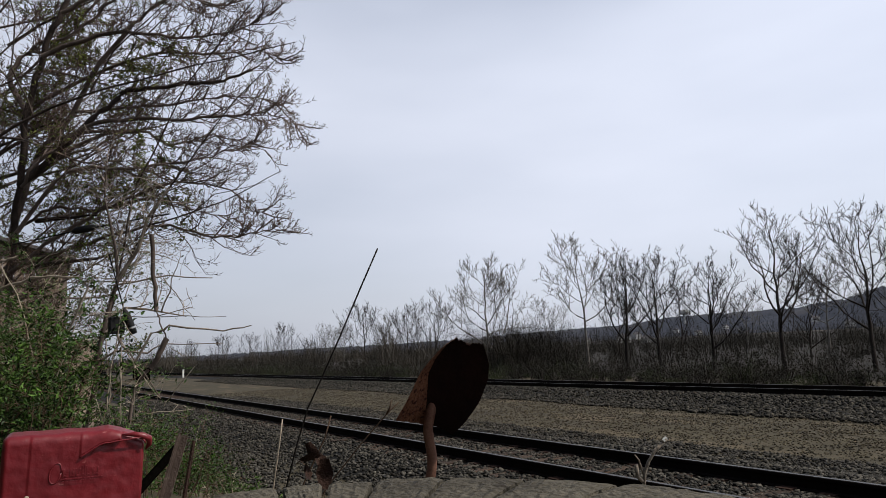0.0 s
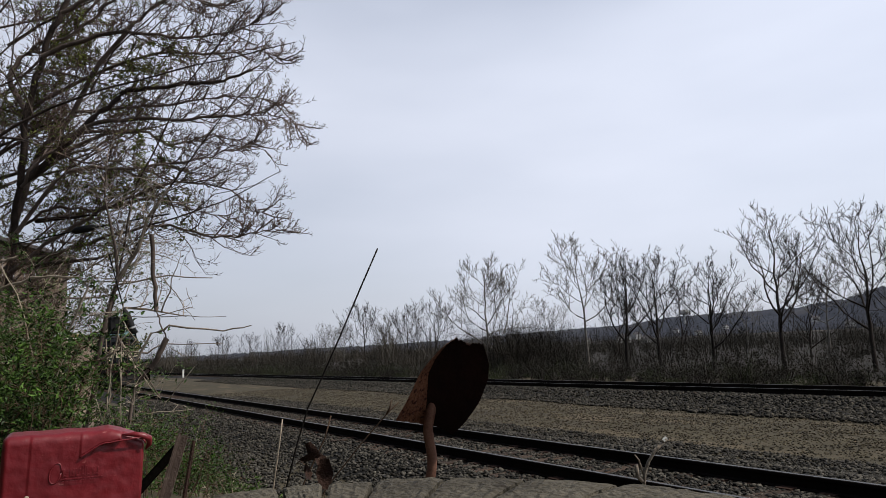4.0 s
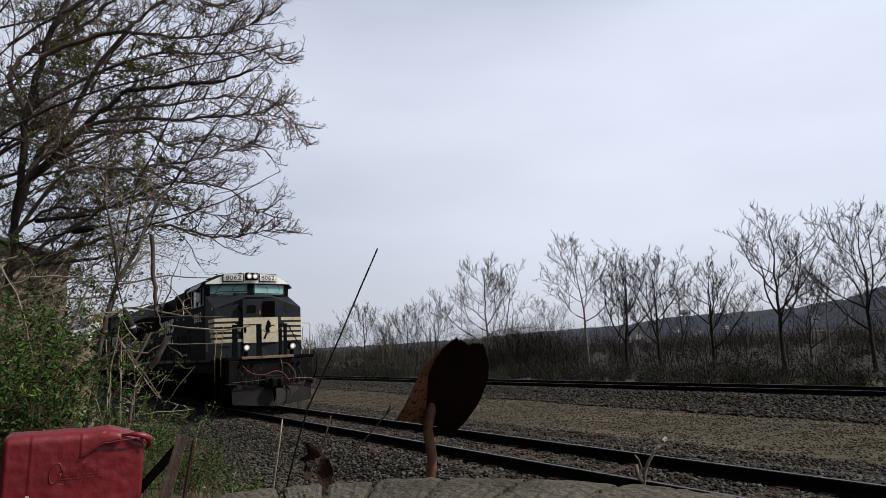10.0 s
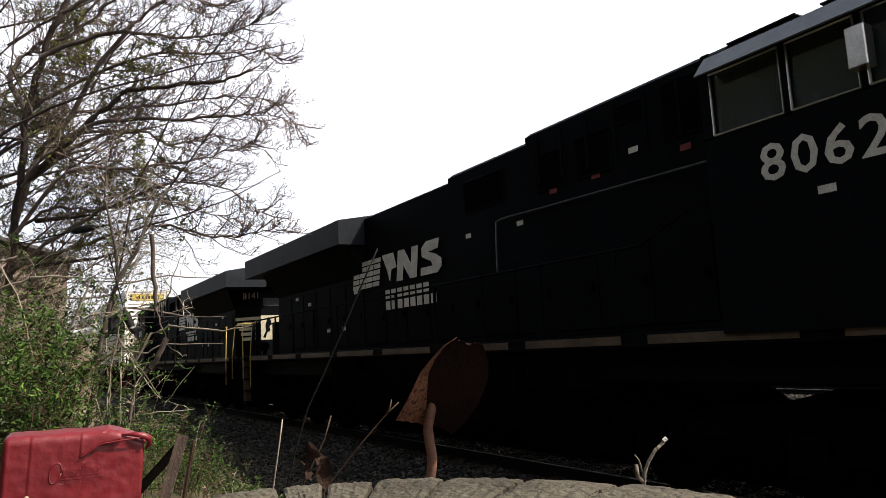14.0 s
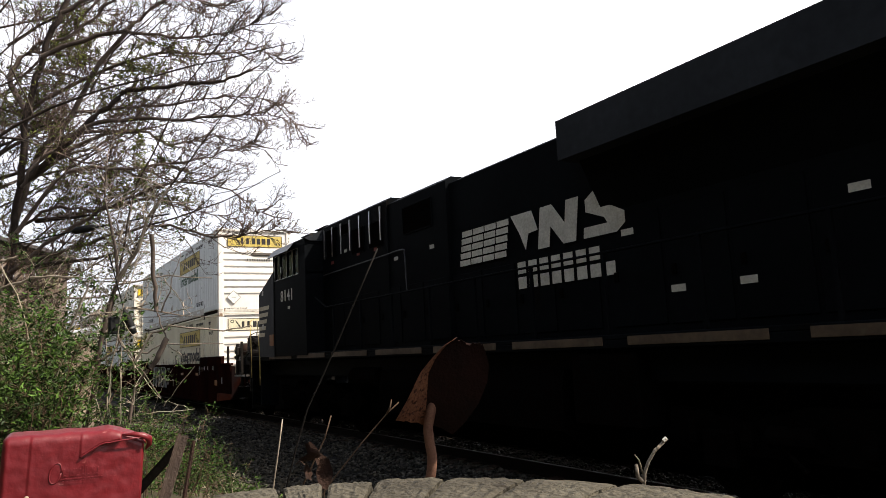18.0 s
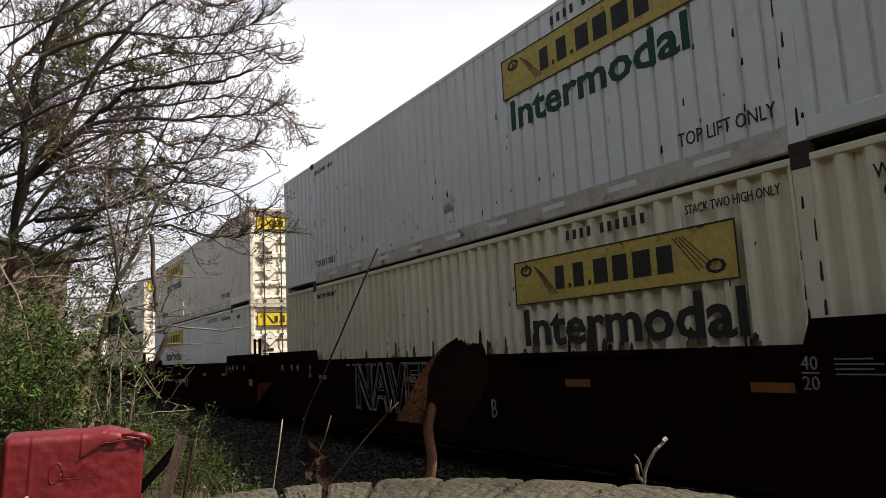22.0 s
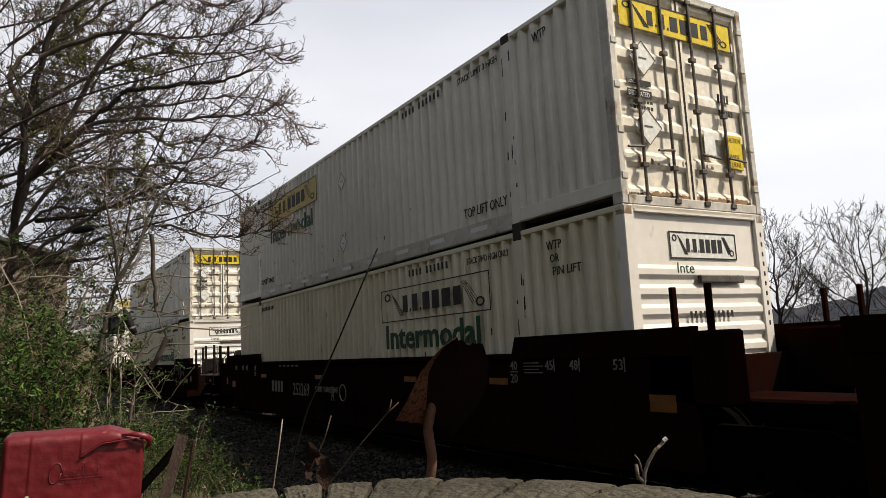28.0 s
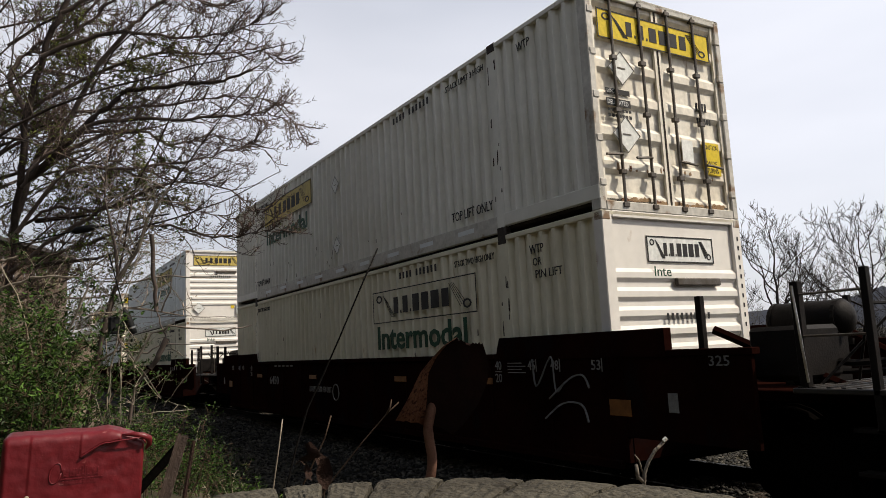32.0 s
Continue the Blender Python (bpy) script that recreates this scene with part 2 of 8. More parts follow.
# ---- mesh tools ----
class Geo:
    """Collects vertices and faces of one mesh."""

    def __init__(self):
        self.v, self.f = [], []

    def add(self, vs, fs):
        o = len(self.v)
        self.v += [tuple(q) for q in vs]
        self.f += [tuple(o + i for i in q) for q in fs]
        return self

    def convex(self, vs, fs):
        vs = [Vector(q) for q in vs]
        c = sum(vs, Vector()) / len(vs)
        out = []
        for q in fs:
            nrm = (vs[q[1]] - vs[q[0]]).cross(vs[q[2]] - vs[q[1]])
            mid = sum((vs[i] for i in q), Vector()) / len(q)
            out.append(q if nrm.dot(mid - c) >= 0 else tuple(reversed(q)))
        return self.add(vs, out)

    def box(self, x0, x1, y0, y1, z0, z1, b=0.0, m=None):
        lo, hi = (min(x0, x1), min(y0, y1), min(z0, z1)), (max(x0, x1), max(y0, y1), max(z0, z1))
        b = min(b, *(0.45 * (hi[i] - lo[i]) for i in range(3)))
        if b <= 0:
            vs = [(x, y, z) for x in (lo[0], hi[0]) for y in (lo[1], hi[1]) for z in (lo[2], hi[2])]
            fs = [(0, 1, 3, 2), (4, 6, 7, 5), (0, 4, 5, 1), (2, 3, 7, 6), (0, 2, 6, 4), (1, 5, 7, 3)]
        else:
            key, vs, fs = {}, [], []
            S = (-1, 1)
            for s in ((i, j, k) for i in S for j in S for k in S):
                for a in range(3):
                    q = []
                    for i in range(3):
                        e = hi[i] if s[i] > 0 else lo[i]
                        q.append(e if i == a else e - s[i] * b)
                    key[s, a] = len(vs)
                    vs.append(q)
            for a in range(3):
                o = [i for i in range(3) if i != a]
                for sa in S:
                    loop = []
                    for u, w in ((-1, -1), (1, -1), (1, 1), (-1, 1)):
                        s = [0, 0, 0]
                        s[a], s[o[0]], s[o[1]] = sa, u, w
                        loop.append(key[tuple(s), a])
                    fs.append(tuple(loop))
            for c in range(3):
                a, e = [i for i in range(3) if i != c]
                for sa in S:
                    for se in S:
                        loop = []
                        for sc, ax in ((-1, a), (-1, e), (1, e), (1, a)):
                            s = [0, 0, 0]
                            s[a], s[e], s[c] = sa, se, sc
                            loop.append(key[tuple(s), ax])
                        fs.append(tuple(loop))
            for s in ((i, j, k) for i in S for j in S for k in S):
                fs.append(tuple(key[s, a] for a in range(3)))
        if m is not None:
            vs = [m @ Vector(q) for q in vs]
        return self.convex(vs, fs)

    def prism(self, poly, axis, lo, hi):
        """A polygon of the two other axes (in x, y, z order) drawn out along axis from lo to hi."""
        n = len(poly)
        vs = []
        for e in (lo, hi):
            for a, c in poly:
                q = [a, c]
                q.insert(axis, e)
                vs.append(q)
        fs = [tuple(range(n))[::-1], tuple(range(n, 2 * n))] + [(i, (i + 1) % n, n + (i + 1) % n, n + i) for i in range(n)]
        return self.add(vs, fs)

    def rings(self, rings, close=True, caps=True):
        n, vs, fs = len(rings[0]), [], []
        for r in rings:
            vs += [tuple(q) for q in r]
        for j in range(len(rings) - 1):
            for i in range(n if close else n - 1):
                a, c = j * n + i, j * n + (i + 1) % n
                fs.append((a, c, c + n, a + n))
        if caps and close:
            fs += [tuple(range(n))[::-1], tuple(range((len(rings) - 1) * n, len(rings) * n))]
        return self.add(vs, fs)

    def tube(self, pts, r, n=8, caps=True):
        pts = [Vector(q) for q in pts]
        rs = r if isinstance(r, (list, tuple)) else [r] * len(pts)
        out, side = [], None
        for i, q in enumerate(pts):
            d = (pts[min(i + 1, len(pts) - 1)] - pts[max(i - 1, 0)]).normalized()
            if side is None:
                side = d.orthogonal().normalized()
            side = side - d * side.dot(d)
            side = side.normalized() if side.length > 1e-6 else d.orthogonal().normalized()
            up = d.cross(side)
            out.append([q + (side * math.cos(2 * math.pi * k / n) + up * math.sin(2 * math.pi * k / n)) * rs[i] for k in range(n)])
        return self.rings(out, caps=caps)

    def cyl(self, p, q, r, r2=None, n=12):
        return self.tube([p, q], [r, r if r2 is None else r2], n)

    def lathe(self, prof, centre, axis, n=16):
        """Profile of (along, radius) turned about a line through centre along axis 0, 1 or 2."""
        o = [i for i in range(3) if i != axis]
        rr = []
        for a, r in prof:
            ring = []
            for k in range(n):
                q = list(centre)
                q[axis] += a
                q[o[0]] += r * math.cos(2 * math.pi * k / n)
                q[o[1]] += r * math.sin(2 * math.pi * k / n)
                ring.append(q)
            rr.append(ring)
        return self.rings(rr)

    def mesh(self, name, smooth=False):
        me = bpy.data.meshes.new(name)
        me.from_pydata(self.v, [], self.f)
        if smooth:
            me.polygons.foreach_set("use_smooth", [True] * len(me.polygons))
        me.update()
        return me


def part(name, geo, material, parent=None, label="", smooth=False):
    me = geo.mesh(name, smooth) if isinstance(geo, Geo) else geo
    if material and not me.materials:
        me.materials.append(material)
    ob = new(name, me)
    if parent is not None:
        ob.parent = parent
    if label:
        ob["label"] = label
    return ob


def box(name, dims, material, parent=None, label="", b=0.01):
    return part(name, Geo().box(*dims, b=b), material, parent, label)


def thing(name, label, category, group="", kind=""):
    return tagged(new(name), label, category, group, kind)


def letters(name, body, width, height, m, material, parent, label="", depth=0.004, outline=0.0, bold=0.0):
    """Flat lettering fitted into width x height; m puts its own x, y and normal z on a face."""
    cu = bpy.data.curves.new(name, "FONT")
    cu.body, cu.extrude, cu.resolution_u, cu.offset = body, depth, 2, bold
    if outline:
        cu.fill_mode, cu.bevel_depth, cu.extrude, cu.bevel_resolution = "NONE", outline, 0.0, 0
    tmp = bpy.data.objects.new(name, cu)
    me = bpy.data.meshes.new_from_object(tmp)
    bpy.data.objects.remove(tmp)
    n = len(me.vertices)
    co = np.empty(n * 3)
    me.vertices.foreach_get("co", co)
    co = co.reshape(n, 3)
    lo, hi = co.min(0), co.max(0)
    co[:, 0] = (co[:, 0] - lo[0]) / max(hi[0] - lo[0], 1e-6) * width
    co[:, 1] = (co[:, 1] - lo[1]) / max(hi[1] - lo[1], 1e-6) * height
    mm = np.array(m)
    co = co @ mm[:3, :3].T + mm[:3, 3]
    me.vertices.foreach_set("co", co.ravel())
    me.update()
    return part(name, me, material, parent, label)


def face_m(x, y, z, way):
    """Frame for flat work: way '-y', '+y', '+x' or '-x' is the face's outward normal; own x runs to a reader's right, own y up."""
    right = {"-y": (1, 0, 0), "+y": (-1, 0, 0), "+x": (0, 1, 0), "-x": (0, -1, 0)}[way]
    nrm = {"-y": (0, -1, 0), "+y": (0, 1, 0), "+x": (1, 0, 0), "-x": (-1, 0, 0)}[way]
    m = Matrix.Identity(4)
    for i in range(3):
        m[i][0], m[i][1], m[i][2], m[i][3] = right[i], (0, 0, 1)[i], nrm[i], (x, y, z)[i]
    return m


def flat(geo, poly, m, depth=0.004):
    """A thin plate of a polygon drawn in the frame m, proud by depth."""
    n = len(poly)
    vs = [m @ Vector((a, c, e)) for e in (0, depth) for a, c in poly]
    fs = [tuple(range(n))[::-1], tuple(range(n, 2 * n))] + [(i, (i + 1) % n, n + (i + 1) % n, n + i) for i in range(n)]
    return geo.add(vs, fs)


def rect(geo, x0, x1, y0, y1, m, depth=0.004):
    return flat(geo, [(x0, y0), (x1, y0), (x1, y1), (x0, y1)], m, depth)


TRACK_Y = 7.376
FAR_Y = 20.5


STATIONS = [-85.858, -72.955, -60.23, -47.691, -35.354, -23.239, -11.358, 0.319, 11.856, 23.344, 34.862, 46.425, 57.994, 69.55, 81.099, 92.635, 104.146]  # every two seconds


def place(t):
    """How far the leading engine's headlamps stand along the track at t seconds."""
    i = min(max(int(t // 2), 0), len(STATIONS) - 2)
    q = t / 2 - i
    a, b = STATIONS[i], STATIONS[i + 1]
    va = (b - STATIONS[i - 1]) / 2 if i else b - a
    vb = (STATIONS[i + 2] - a) / 2 if i + 2 < len(STATIONS) else b - a
    return a * (1 + 2 * q) * (1 - q) ** 2 + b * q * q * (3 - 2 * q) + va * q * (1 - q) ** 2 - vb * q * q * (1 - q)


MOVING = []  # (thing, metres behind the headlamps, turned about)
ROLLING = []  # (wheelset, centre in its thing, radius, sign)


# ---- ground and tracks ----
DIRT = mat("packed_grey_dirt", (0.054, 0.045, 0.027), (0.033, 0.028, 0.018), 0.35, 0.95, bump=0.7, bump_scale=14, spot=(0.075, 0.06, 0.038), spot_scale=0.5, spot_at=0.55, spot_stretch=(0.5, 2.0, 1), grain=0.35)
STONE = mat("grey_ballast_stone", (0.064, 0.058, 0.047), (0.0125, 0.0118, 0.0105), 5.0, 0.9, vary=0.9, island=True)
CHIPS = mat("pale_limestone_chips", (0.16, 0.155, 0.14), (0.06, 0.058, 0.052), 8.0, 0.9, vary=0.7, island=True)
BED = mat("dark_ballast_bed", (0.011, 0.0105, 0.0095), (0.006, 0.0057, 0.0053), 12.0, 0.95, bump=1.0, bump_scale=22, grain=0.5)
GRAVEL = mat("tan_yard_gravel", (0.07, 0.058, 0.038), (0.04, 0.034, 0.024), 5.0, 0.9, vary=0.7, island=True)
SHOULDER = mat("dark_shoulder_stone", (0.046, 0.041, 0.032), (0.0125, 0.0118, 0.0102), 5.0, 0.9, vary=0.9, island=True)
TIE = mat("creosoted_tie_wood", (0.03, 0.021, 0.016), (0.05, 0.032, 0.022), 3.0, 0.9, bump=0.4, bump_scale=30, stretch=(6, 1, 6), vary=0.35)


def smooth_step(a, b, x):
    q = min(max((x - a) / (b - a), 0.0), 1.0)
    return q * q * (3 - 2 * q)


def ground_z(x, y):
    bank = 1.05 * (1 - smooth_step(0.7, 3.3, y - 0.02 * (x + 6)))
    z = -0.33 + bank
    z -= 0.25 * smooth_step(23.0, 28.0, y)
    z += 0.05 * noise.noise(Vector((x * 0.35, y * 0.35, 0))) + 0.02 * noise.noise(Vector((x * 1.7, y * 1.7, 3)))
    return z


def sheet(name, xs, ys, zf, material, label, category="ground"):
    nx, ny = len(xs), len(ys)
    g = Geo()
    g.v = [(x, y, zf(x, y)) for y in ys for x in xs]
    g.f = [(j * nx + i, j * nx + i + 1, (j + 1) * nx + i + 1, (j + 1) * nx + i) for j in range(ny - 1) for i in range(nx - 1)]
    return tagged(part(name, g, material, smooth=True), label, category, kind="structure")


def steps(*runs):
    out = []
    for a, b, d in runs:
        n = max(1, round((b - a) / d))
        out += [a + (b - a) * i / n for i in range(n)]
    return out + [runs[-1][1]]


ground = sheet("ground", steps((-3000, -300, 300), (-300, -60, 12), (-60, 15, 0.6), (15, 120, 10), (120, 3000, 360)),
               steps((-3000, -200, 350), (-200, -4, 20), (-4, 30, 0.4), (30, 90, 5), (90, 600, 60), (600, 3000, 400)), ground_z, DIRT,
               "packed grey-brown dirt and fine gravel of the rail yard")


WOODFLOOR = mat("dark_woods_ground", (0.02, 0.017, 0.012), (0.011, 0.01, 0.008), 0.3, 1.0, bump=1.0, bump_scale=2, grain=0.4)
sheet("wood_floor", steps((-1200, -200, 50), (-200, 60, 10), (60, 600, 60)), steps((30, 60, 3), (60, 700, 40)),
      lambda x, y: -0.44 + 0.12 * noise.noise(Vector((x * 0.1, y * 0.1, 4))) - 0.25 * (y < 30.5), WOODFLOOR, "dark brown ground under the far woods")


def bed_z(y, c, half=1.9, top=-0.2, low=-0.42, run=1.25):
    q = abs(y - c)
    return top if q <= half else top + (low - top) * min(1.0, (q - half) / run)


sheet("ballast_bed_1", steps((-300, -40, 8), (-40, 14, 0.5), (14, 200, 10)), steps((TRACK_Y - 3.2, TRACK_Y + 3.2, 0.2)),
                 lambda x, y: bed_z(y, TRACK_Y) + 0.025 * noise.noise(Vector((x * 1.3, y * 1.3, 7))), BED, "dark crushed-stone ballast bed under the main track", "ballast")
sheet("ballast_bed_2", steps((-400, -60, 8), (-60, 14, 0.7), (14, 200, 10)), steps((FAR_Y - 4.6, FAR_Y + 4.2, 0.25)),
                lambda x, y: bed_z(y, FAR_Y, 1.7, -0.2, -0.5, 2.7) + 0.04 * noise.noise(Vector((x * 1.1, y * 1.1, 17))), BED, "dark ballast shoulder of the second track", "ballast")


def scatter(name, n, spot, size, material, label, category, seed, squash=0.7):
    """Many small stones in one mesh; spot(rng, n) gives their places."""
    rng = np.random.default_rng(seed)
    c = spot(rng, n)
    n = len(c)
    cube = np.array([(x, y, z) for x in (-1, 1) for y in (-1, 1) for z in (-1, 1)], float) * 0.6
    s = rng.uniform(size[0], size[1], (n, 1, 1)) * rng.uniform(0.65, 1.2, (n, 1, 3))
    v = (cube[None] + rng.uniform(-0.3, 0.3, (n, 8, 3))) * s
    a, b = rng.uniform(0, 6.283, n), rng.uniform(-0.9, 0.9, n)
    ca, sa, cb, sb = np.cos(a), np.sin(a), np.cos(b), np.sin(b)
    x, y, z = v[..., 0], v[..., 1], v[..., 2]
    y, z = y * cb[:, None] - z * sb[:, None], (y * sb[:, None] + z * cb[:, None]) * squash
    x, y = x * ca[:, None] - y * sa[:, None], x * sa[:, None] + y * ca[:, None]
    v = np.stack([x, y, z], -1) + c[:, None, :]
    quads = np.array([(0, 1, 3, 2), (4, 6, 7, 5), (0, 4, 5, 1), (2, 3, 7, 6), (0, 2, 6, 4), (1, 5, 7, 3)])
    f = (np.arange(n)[:, None, None] * 8 + quads[None]).reshape(-1, 4)
    return tagged(part(name, quick_mesh(name, v.reshape(-1, 3), f), material), label, category, kind="stuff")


def quick_mesh(name, v, f):
    me = bpy.data.meshes.new(name)
    k = f.shape[1]
    me.vertices.add(len(v))
    me.vertices.foreach_set("co", np.ascontiguousarray(v, dtype=np.float32).ravel())
    me.loops.add(f.size)
    me.loops.foreach_set("vertex_index", np.ascontiguousarray(f, dtype=np.int32).ravel())
    me.polygons.add(len(f))
    me.polygons.foreach_set("loop_start", np.arange(len(f), dtype=np.int32) * k)
    me.update(calc_edges=True)
    return me


def near_spot(rng, n):
    x = -5.0 - 34.0 * rng.random(n) ** 1.5
    y = rng.uniform(2.7, TRACK_Y + 3.6, n)
    keep = (np.abs(np.abs(y - TRACK_Y) - 0.752) > 0.11) & (rng.random(n) < np.clip((y - 2.3) / 1.6, 0.15, 1))
    x, y = x[keep], y[keep]
    z = np.array([max(bed_z(b, TRACK_Y) if abs(b - TRACK_Y) < 3.2 else -9, ground_z(a, b)) for a, b in zip(x, y)])
    return np.stack([x, y, z + 0.012 + 0.02 * rng.random(len(x))], -1)


def far_spot(rng, n):
    x = -4.0 - 70.0 * rng.random(n) ** 1.4
    y = rng.uniform(FAR_Y - 4.8, FAR_Y - 0.9, n)
    z = np.array([max(bed_z(b, FAR_Y, 1.7, -0.2, -0.5, 2.7), ground_z(a, b)) for a, b in zip(x, y)])
    return np.stack([x, y, z + 0.015 + 0.03 * rng.random(n)], -1)


def yard_spot(rng, n):
    x = -4.0 - 40.0 * rng.random(n) ** 1.3
    y = TRACK_Y + 2.6 + 7.0 * rng.random(n)
    z = np.array([ground_z(a, b) for a, b in zip(x, y)])
    return np.stack([x, y, z + 0.006], -1)


scatter("ballast_stones", 58000, near_spot, (0.018, 0.045), STONE, "loose grey crushed stones on the ballast bed", "ballast", 1)
def pale_spot(rng, n):
    x, y = rng.normal(-6.0, 0.55, n), rng.normal(2.95, 0.22, n)
    z = np.array([ground_z(a, b) for a, b in zip(x, y)])
    return np.stack([x, y, z + 0.02], -1)


scatter("pale_chippings", 1500, pale_spot, (0.008, 0.024), CHIPS, "patch of pale limestone chippings at the foot of the bank", "gravel", 4)
scatter("shoulder_stones", 26000, far_spot, (0.03, 0.075), SHOULDER, "coarse grey stones on the far track shoulder", "ballast", 2)
scatter("yard_gravel", 34000, yard_spot, (0.01, 0.034), GRAVEL, "scattered small stones on the yard dirt", "gravel", 3)


def rail_profile():
    return [(-0.07, -0.172), (0.07, -0.172), (0.07, -0.158), (0.012, -0.145), (0.01, -0.045), (0.037, -0.035), (0.037, -0.006), (0.028, 0.0), (-0.028, 0.0), (-0.037, -0.006), (-0.037, -0.035), (-0.01, -0.045), (-0.012, -0.145), (-0.07, -0.158)]


def track(c, idx, x0, x1, tie_from, tie_to, label):
    t = thing("railway_track", label, "track", kind="structure")
    for s in (-1, 1):
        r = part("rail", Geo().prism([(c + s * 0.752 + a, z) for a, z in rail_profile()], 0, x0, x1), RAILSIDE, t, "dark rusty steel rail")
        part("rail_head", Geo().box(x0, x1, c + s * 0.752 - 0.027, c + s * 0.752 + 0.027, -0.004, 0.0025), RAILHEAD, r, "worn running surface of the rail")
    tie = Geo().box(-0.115, 0.115, -1.3, 1.3, -0.36, -0.172, b=0.012).mesh("tie")
    tie.materials.append(TIE)
    plate = Geo().box(-0.1, 0.1, -0.17, 0.17, -0.174, -0.158, b=0.004)
    plate_me = plate.mesh("tie_plate")
    plate_me.materials.append(DARKRUST)
    rng = random.Random(idx)
    n = int((tie_to - tie_from) / 0.5)
    for i in range(n):
        o = new("tie", tie)
        o.parent = t
        o.matrix_basis = pose(tie_from + i * 0.5 + rng.uniform(-0.03, 0.03), c + rng.uniform(-0.05, 0.05), rng.uniform(-0.015, 0.01), 0, 0, rng.uniform(-1.2, 1.2))
        if idx == 1 and tie_from + i * 0.5 > -22:
            for s in (-1, 1):
                q = new("tie_plate", plate_me)
                q.parent = o
                q.matrix_basis = pose(0, s * 0.752, 0.004)
    return t


track(TRACK_Y, 1, -300, 200, -110, 8, "main railway track with dark rails on wooden ties")
track(FAR_Y, 2, -400, 200, -110, -5, "second railway track with dark rails on wooden ties")

marker = thing("marker_post", "short white marker post beside the second track", "marker post")
marker.location = (-90.8, FAR_Y - 2.4, -0.45)
box("post", (-0.09, 0.09, -0.09, 0.09, 0, 1.15), PALE_ROOF, marker)
box("cap", (-0.11, 0.11, -0.11, 0.11, 1.15, 1.2), GRIME, marker, "dark cap")

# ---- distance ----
# the blue of distance haze is mixed into the colour of the woods
HILL = mat("hazed_hill", (0.026, 0.03, 0.042), (0.017, 0.02, 0.029), 0.02, 1.0, bump=1.0, bump_scale=0.25, spot=(0.036, 0.037, 0.043), spot_scale=0.03, spot_at=0.55, grain=0.4)
HOUSE = mat("white_house_siding", (0.34, 0.34, 0.33), (0.26, 0.26, 0.25), 0.5, 0.7)
ROOF = mat("grey_roof_shingle", (0.12, 0.11, 0.11), None, 0.8, 0.9)


def ridge(name, r, top, label, seed):
    """A wooded ridge at the distance r; top(az) gives its height as an angle in degrees."""
    g, rows = Geo(), []
    az = [-100 + 0.25 * i for i in range(4 * 90)]
    for depth, share in ((-160, -0.02), (-120, 0.25), (-80, 0.5), (-40, 0.78), (0, 1.0), (60, 0.4)):
        ring = []
        for a in az:
            rr = r + depth + 14 * noise.noise(Vector((a * 0.3, depth * 0.02, seed)))
            hgt = rr * math.tan(radians(max(top(a), 0.05))) * share
            hgt += (2.2 * noise.noise(Vector((a * 3.1, depth * 0.1, seed + 5))) + 1.2 * noise.noise(Vector((a * 9.0, depth * 0.1, seed + 9)))) * (share > 0.1)
            ring.append((rr * math.sin(radians(a)), rr * math.cos(radians(a)), hgt + 1.2))
        rows.append(ring)
    g.rings(rows, close=False, caps=False)
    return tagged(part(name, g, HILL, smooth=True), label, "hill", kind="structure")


SKYLINE = ((-100, 0.3), (-80, 0.35), (-66, 0.5), (-58, 0.62), (-52, 0.85), (-48.4, 1.0), (-45, 1.08), (-41, 1.5), (-36.8, 1.56), (-33, 1.62), (-30, 1.98), (-27, 2.7), (-20, 3.4), (0, 3.6))


def skyline(a):
    for (a0, e0), (a1, e1) in zip(SKYLINE[:-1], SKYLINE[1:]):
        if a <= a1:
            return e0 + (e1 - e0) * smooth_step(a0, a1, a)
    return SKYLINE[-1][1]


ridge("backdrop_hill", 820, skyline, "distant wooded ridge before leaf-out, blue-grey with haze in its colour", 4)


def house(x, y, z, s, turn):
    h = thing("house", "small distant white house with a grey gable roof", "house", "houses on the hillside")
    h.matrix_basis = pose(x, y, z, 0, 0, turn)
    box("wall", (-4 * s, 4 * s, -3 * s, 3 * s, 0, 4.2 * s), HOUSE, h, b=0.02)
    part("roof", Geo().prism([(-3.4 * s, 4.2 * s), (3.4 * s, 4.2 * s), (0, 6.4 * s)], 0, -4.3 * s, 4.3 * s), ROOF, h)
    for i in (-2.2, 0, 2.2):
        box("window", ((i - 0.6) * s, (i + 0.6) * s, -3.05 * s, -3.0 * s, 1.4 * s, 3.0 * s), INK, h)


rng_h = random.Random(8)
for a, e, r in ((-48.5, 0.05, 300), (-47.6, 0.2, 310), (-46.8, 0.0, 300), (-44.9, 0.15, 320), (-43.9, 0.35, 340), (-43.2, 0.1, 300), (-41.0, 0.6, 380), (-39.4, 0.4, 380), (-37.5, 0.7, 420), (-29.4, 0.5, 330), (-31.5, 0.9, 420), (-68.0, 0.1, 420), (-74.5, 0.1, 420)):
    house(r * math.sin(radians(a)), r * math.cos(radians(a)), 1.7 + r * math.tan(radians(e)) - 2.6, rng_h.uniform(0.35, 0.6), rng_h.uniform(0, 360))
tower = thing("water_tower", "white water tower on the distant ridge", "water tower")
tower.location = (760 * math.sin(radians(-40.3)), 760 * math.cos(radians(-40.3)), 15)
part("tank", Geo().lathe([(0, 0.6), (0.8, 4), (2.6, 5), (4.6, 4.6), (5.6, 2.5), (6.0, 0.2)], (0, 0, 7), 2, 16), HOUSE, tower, smooth=True)
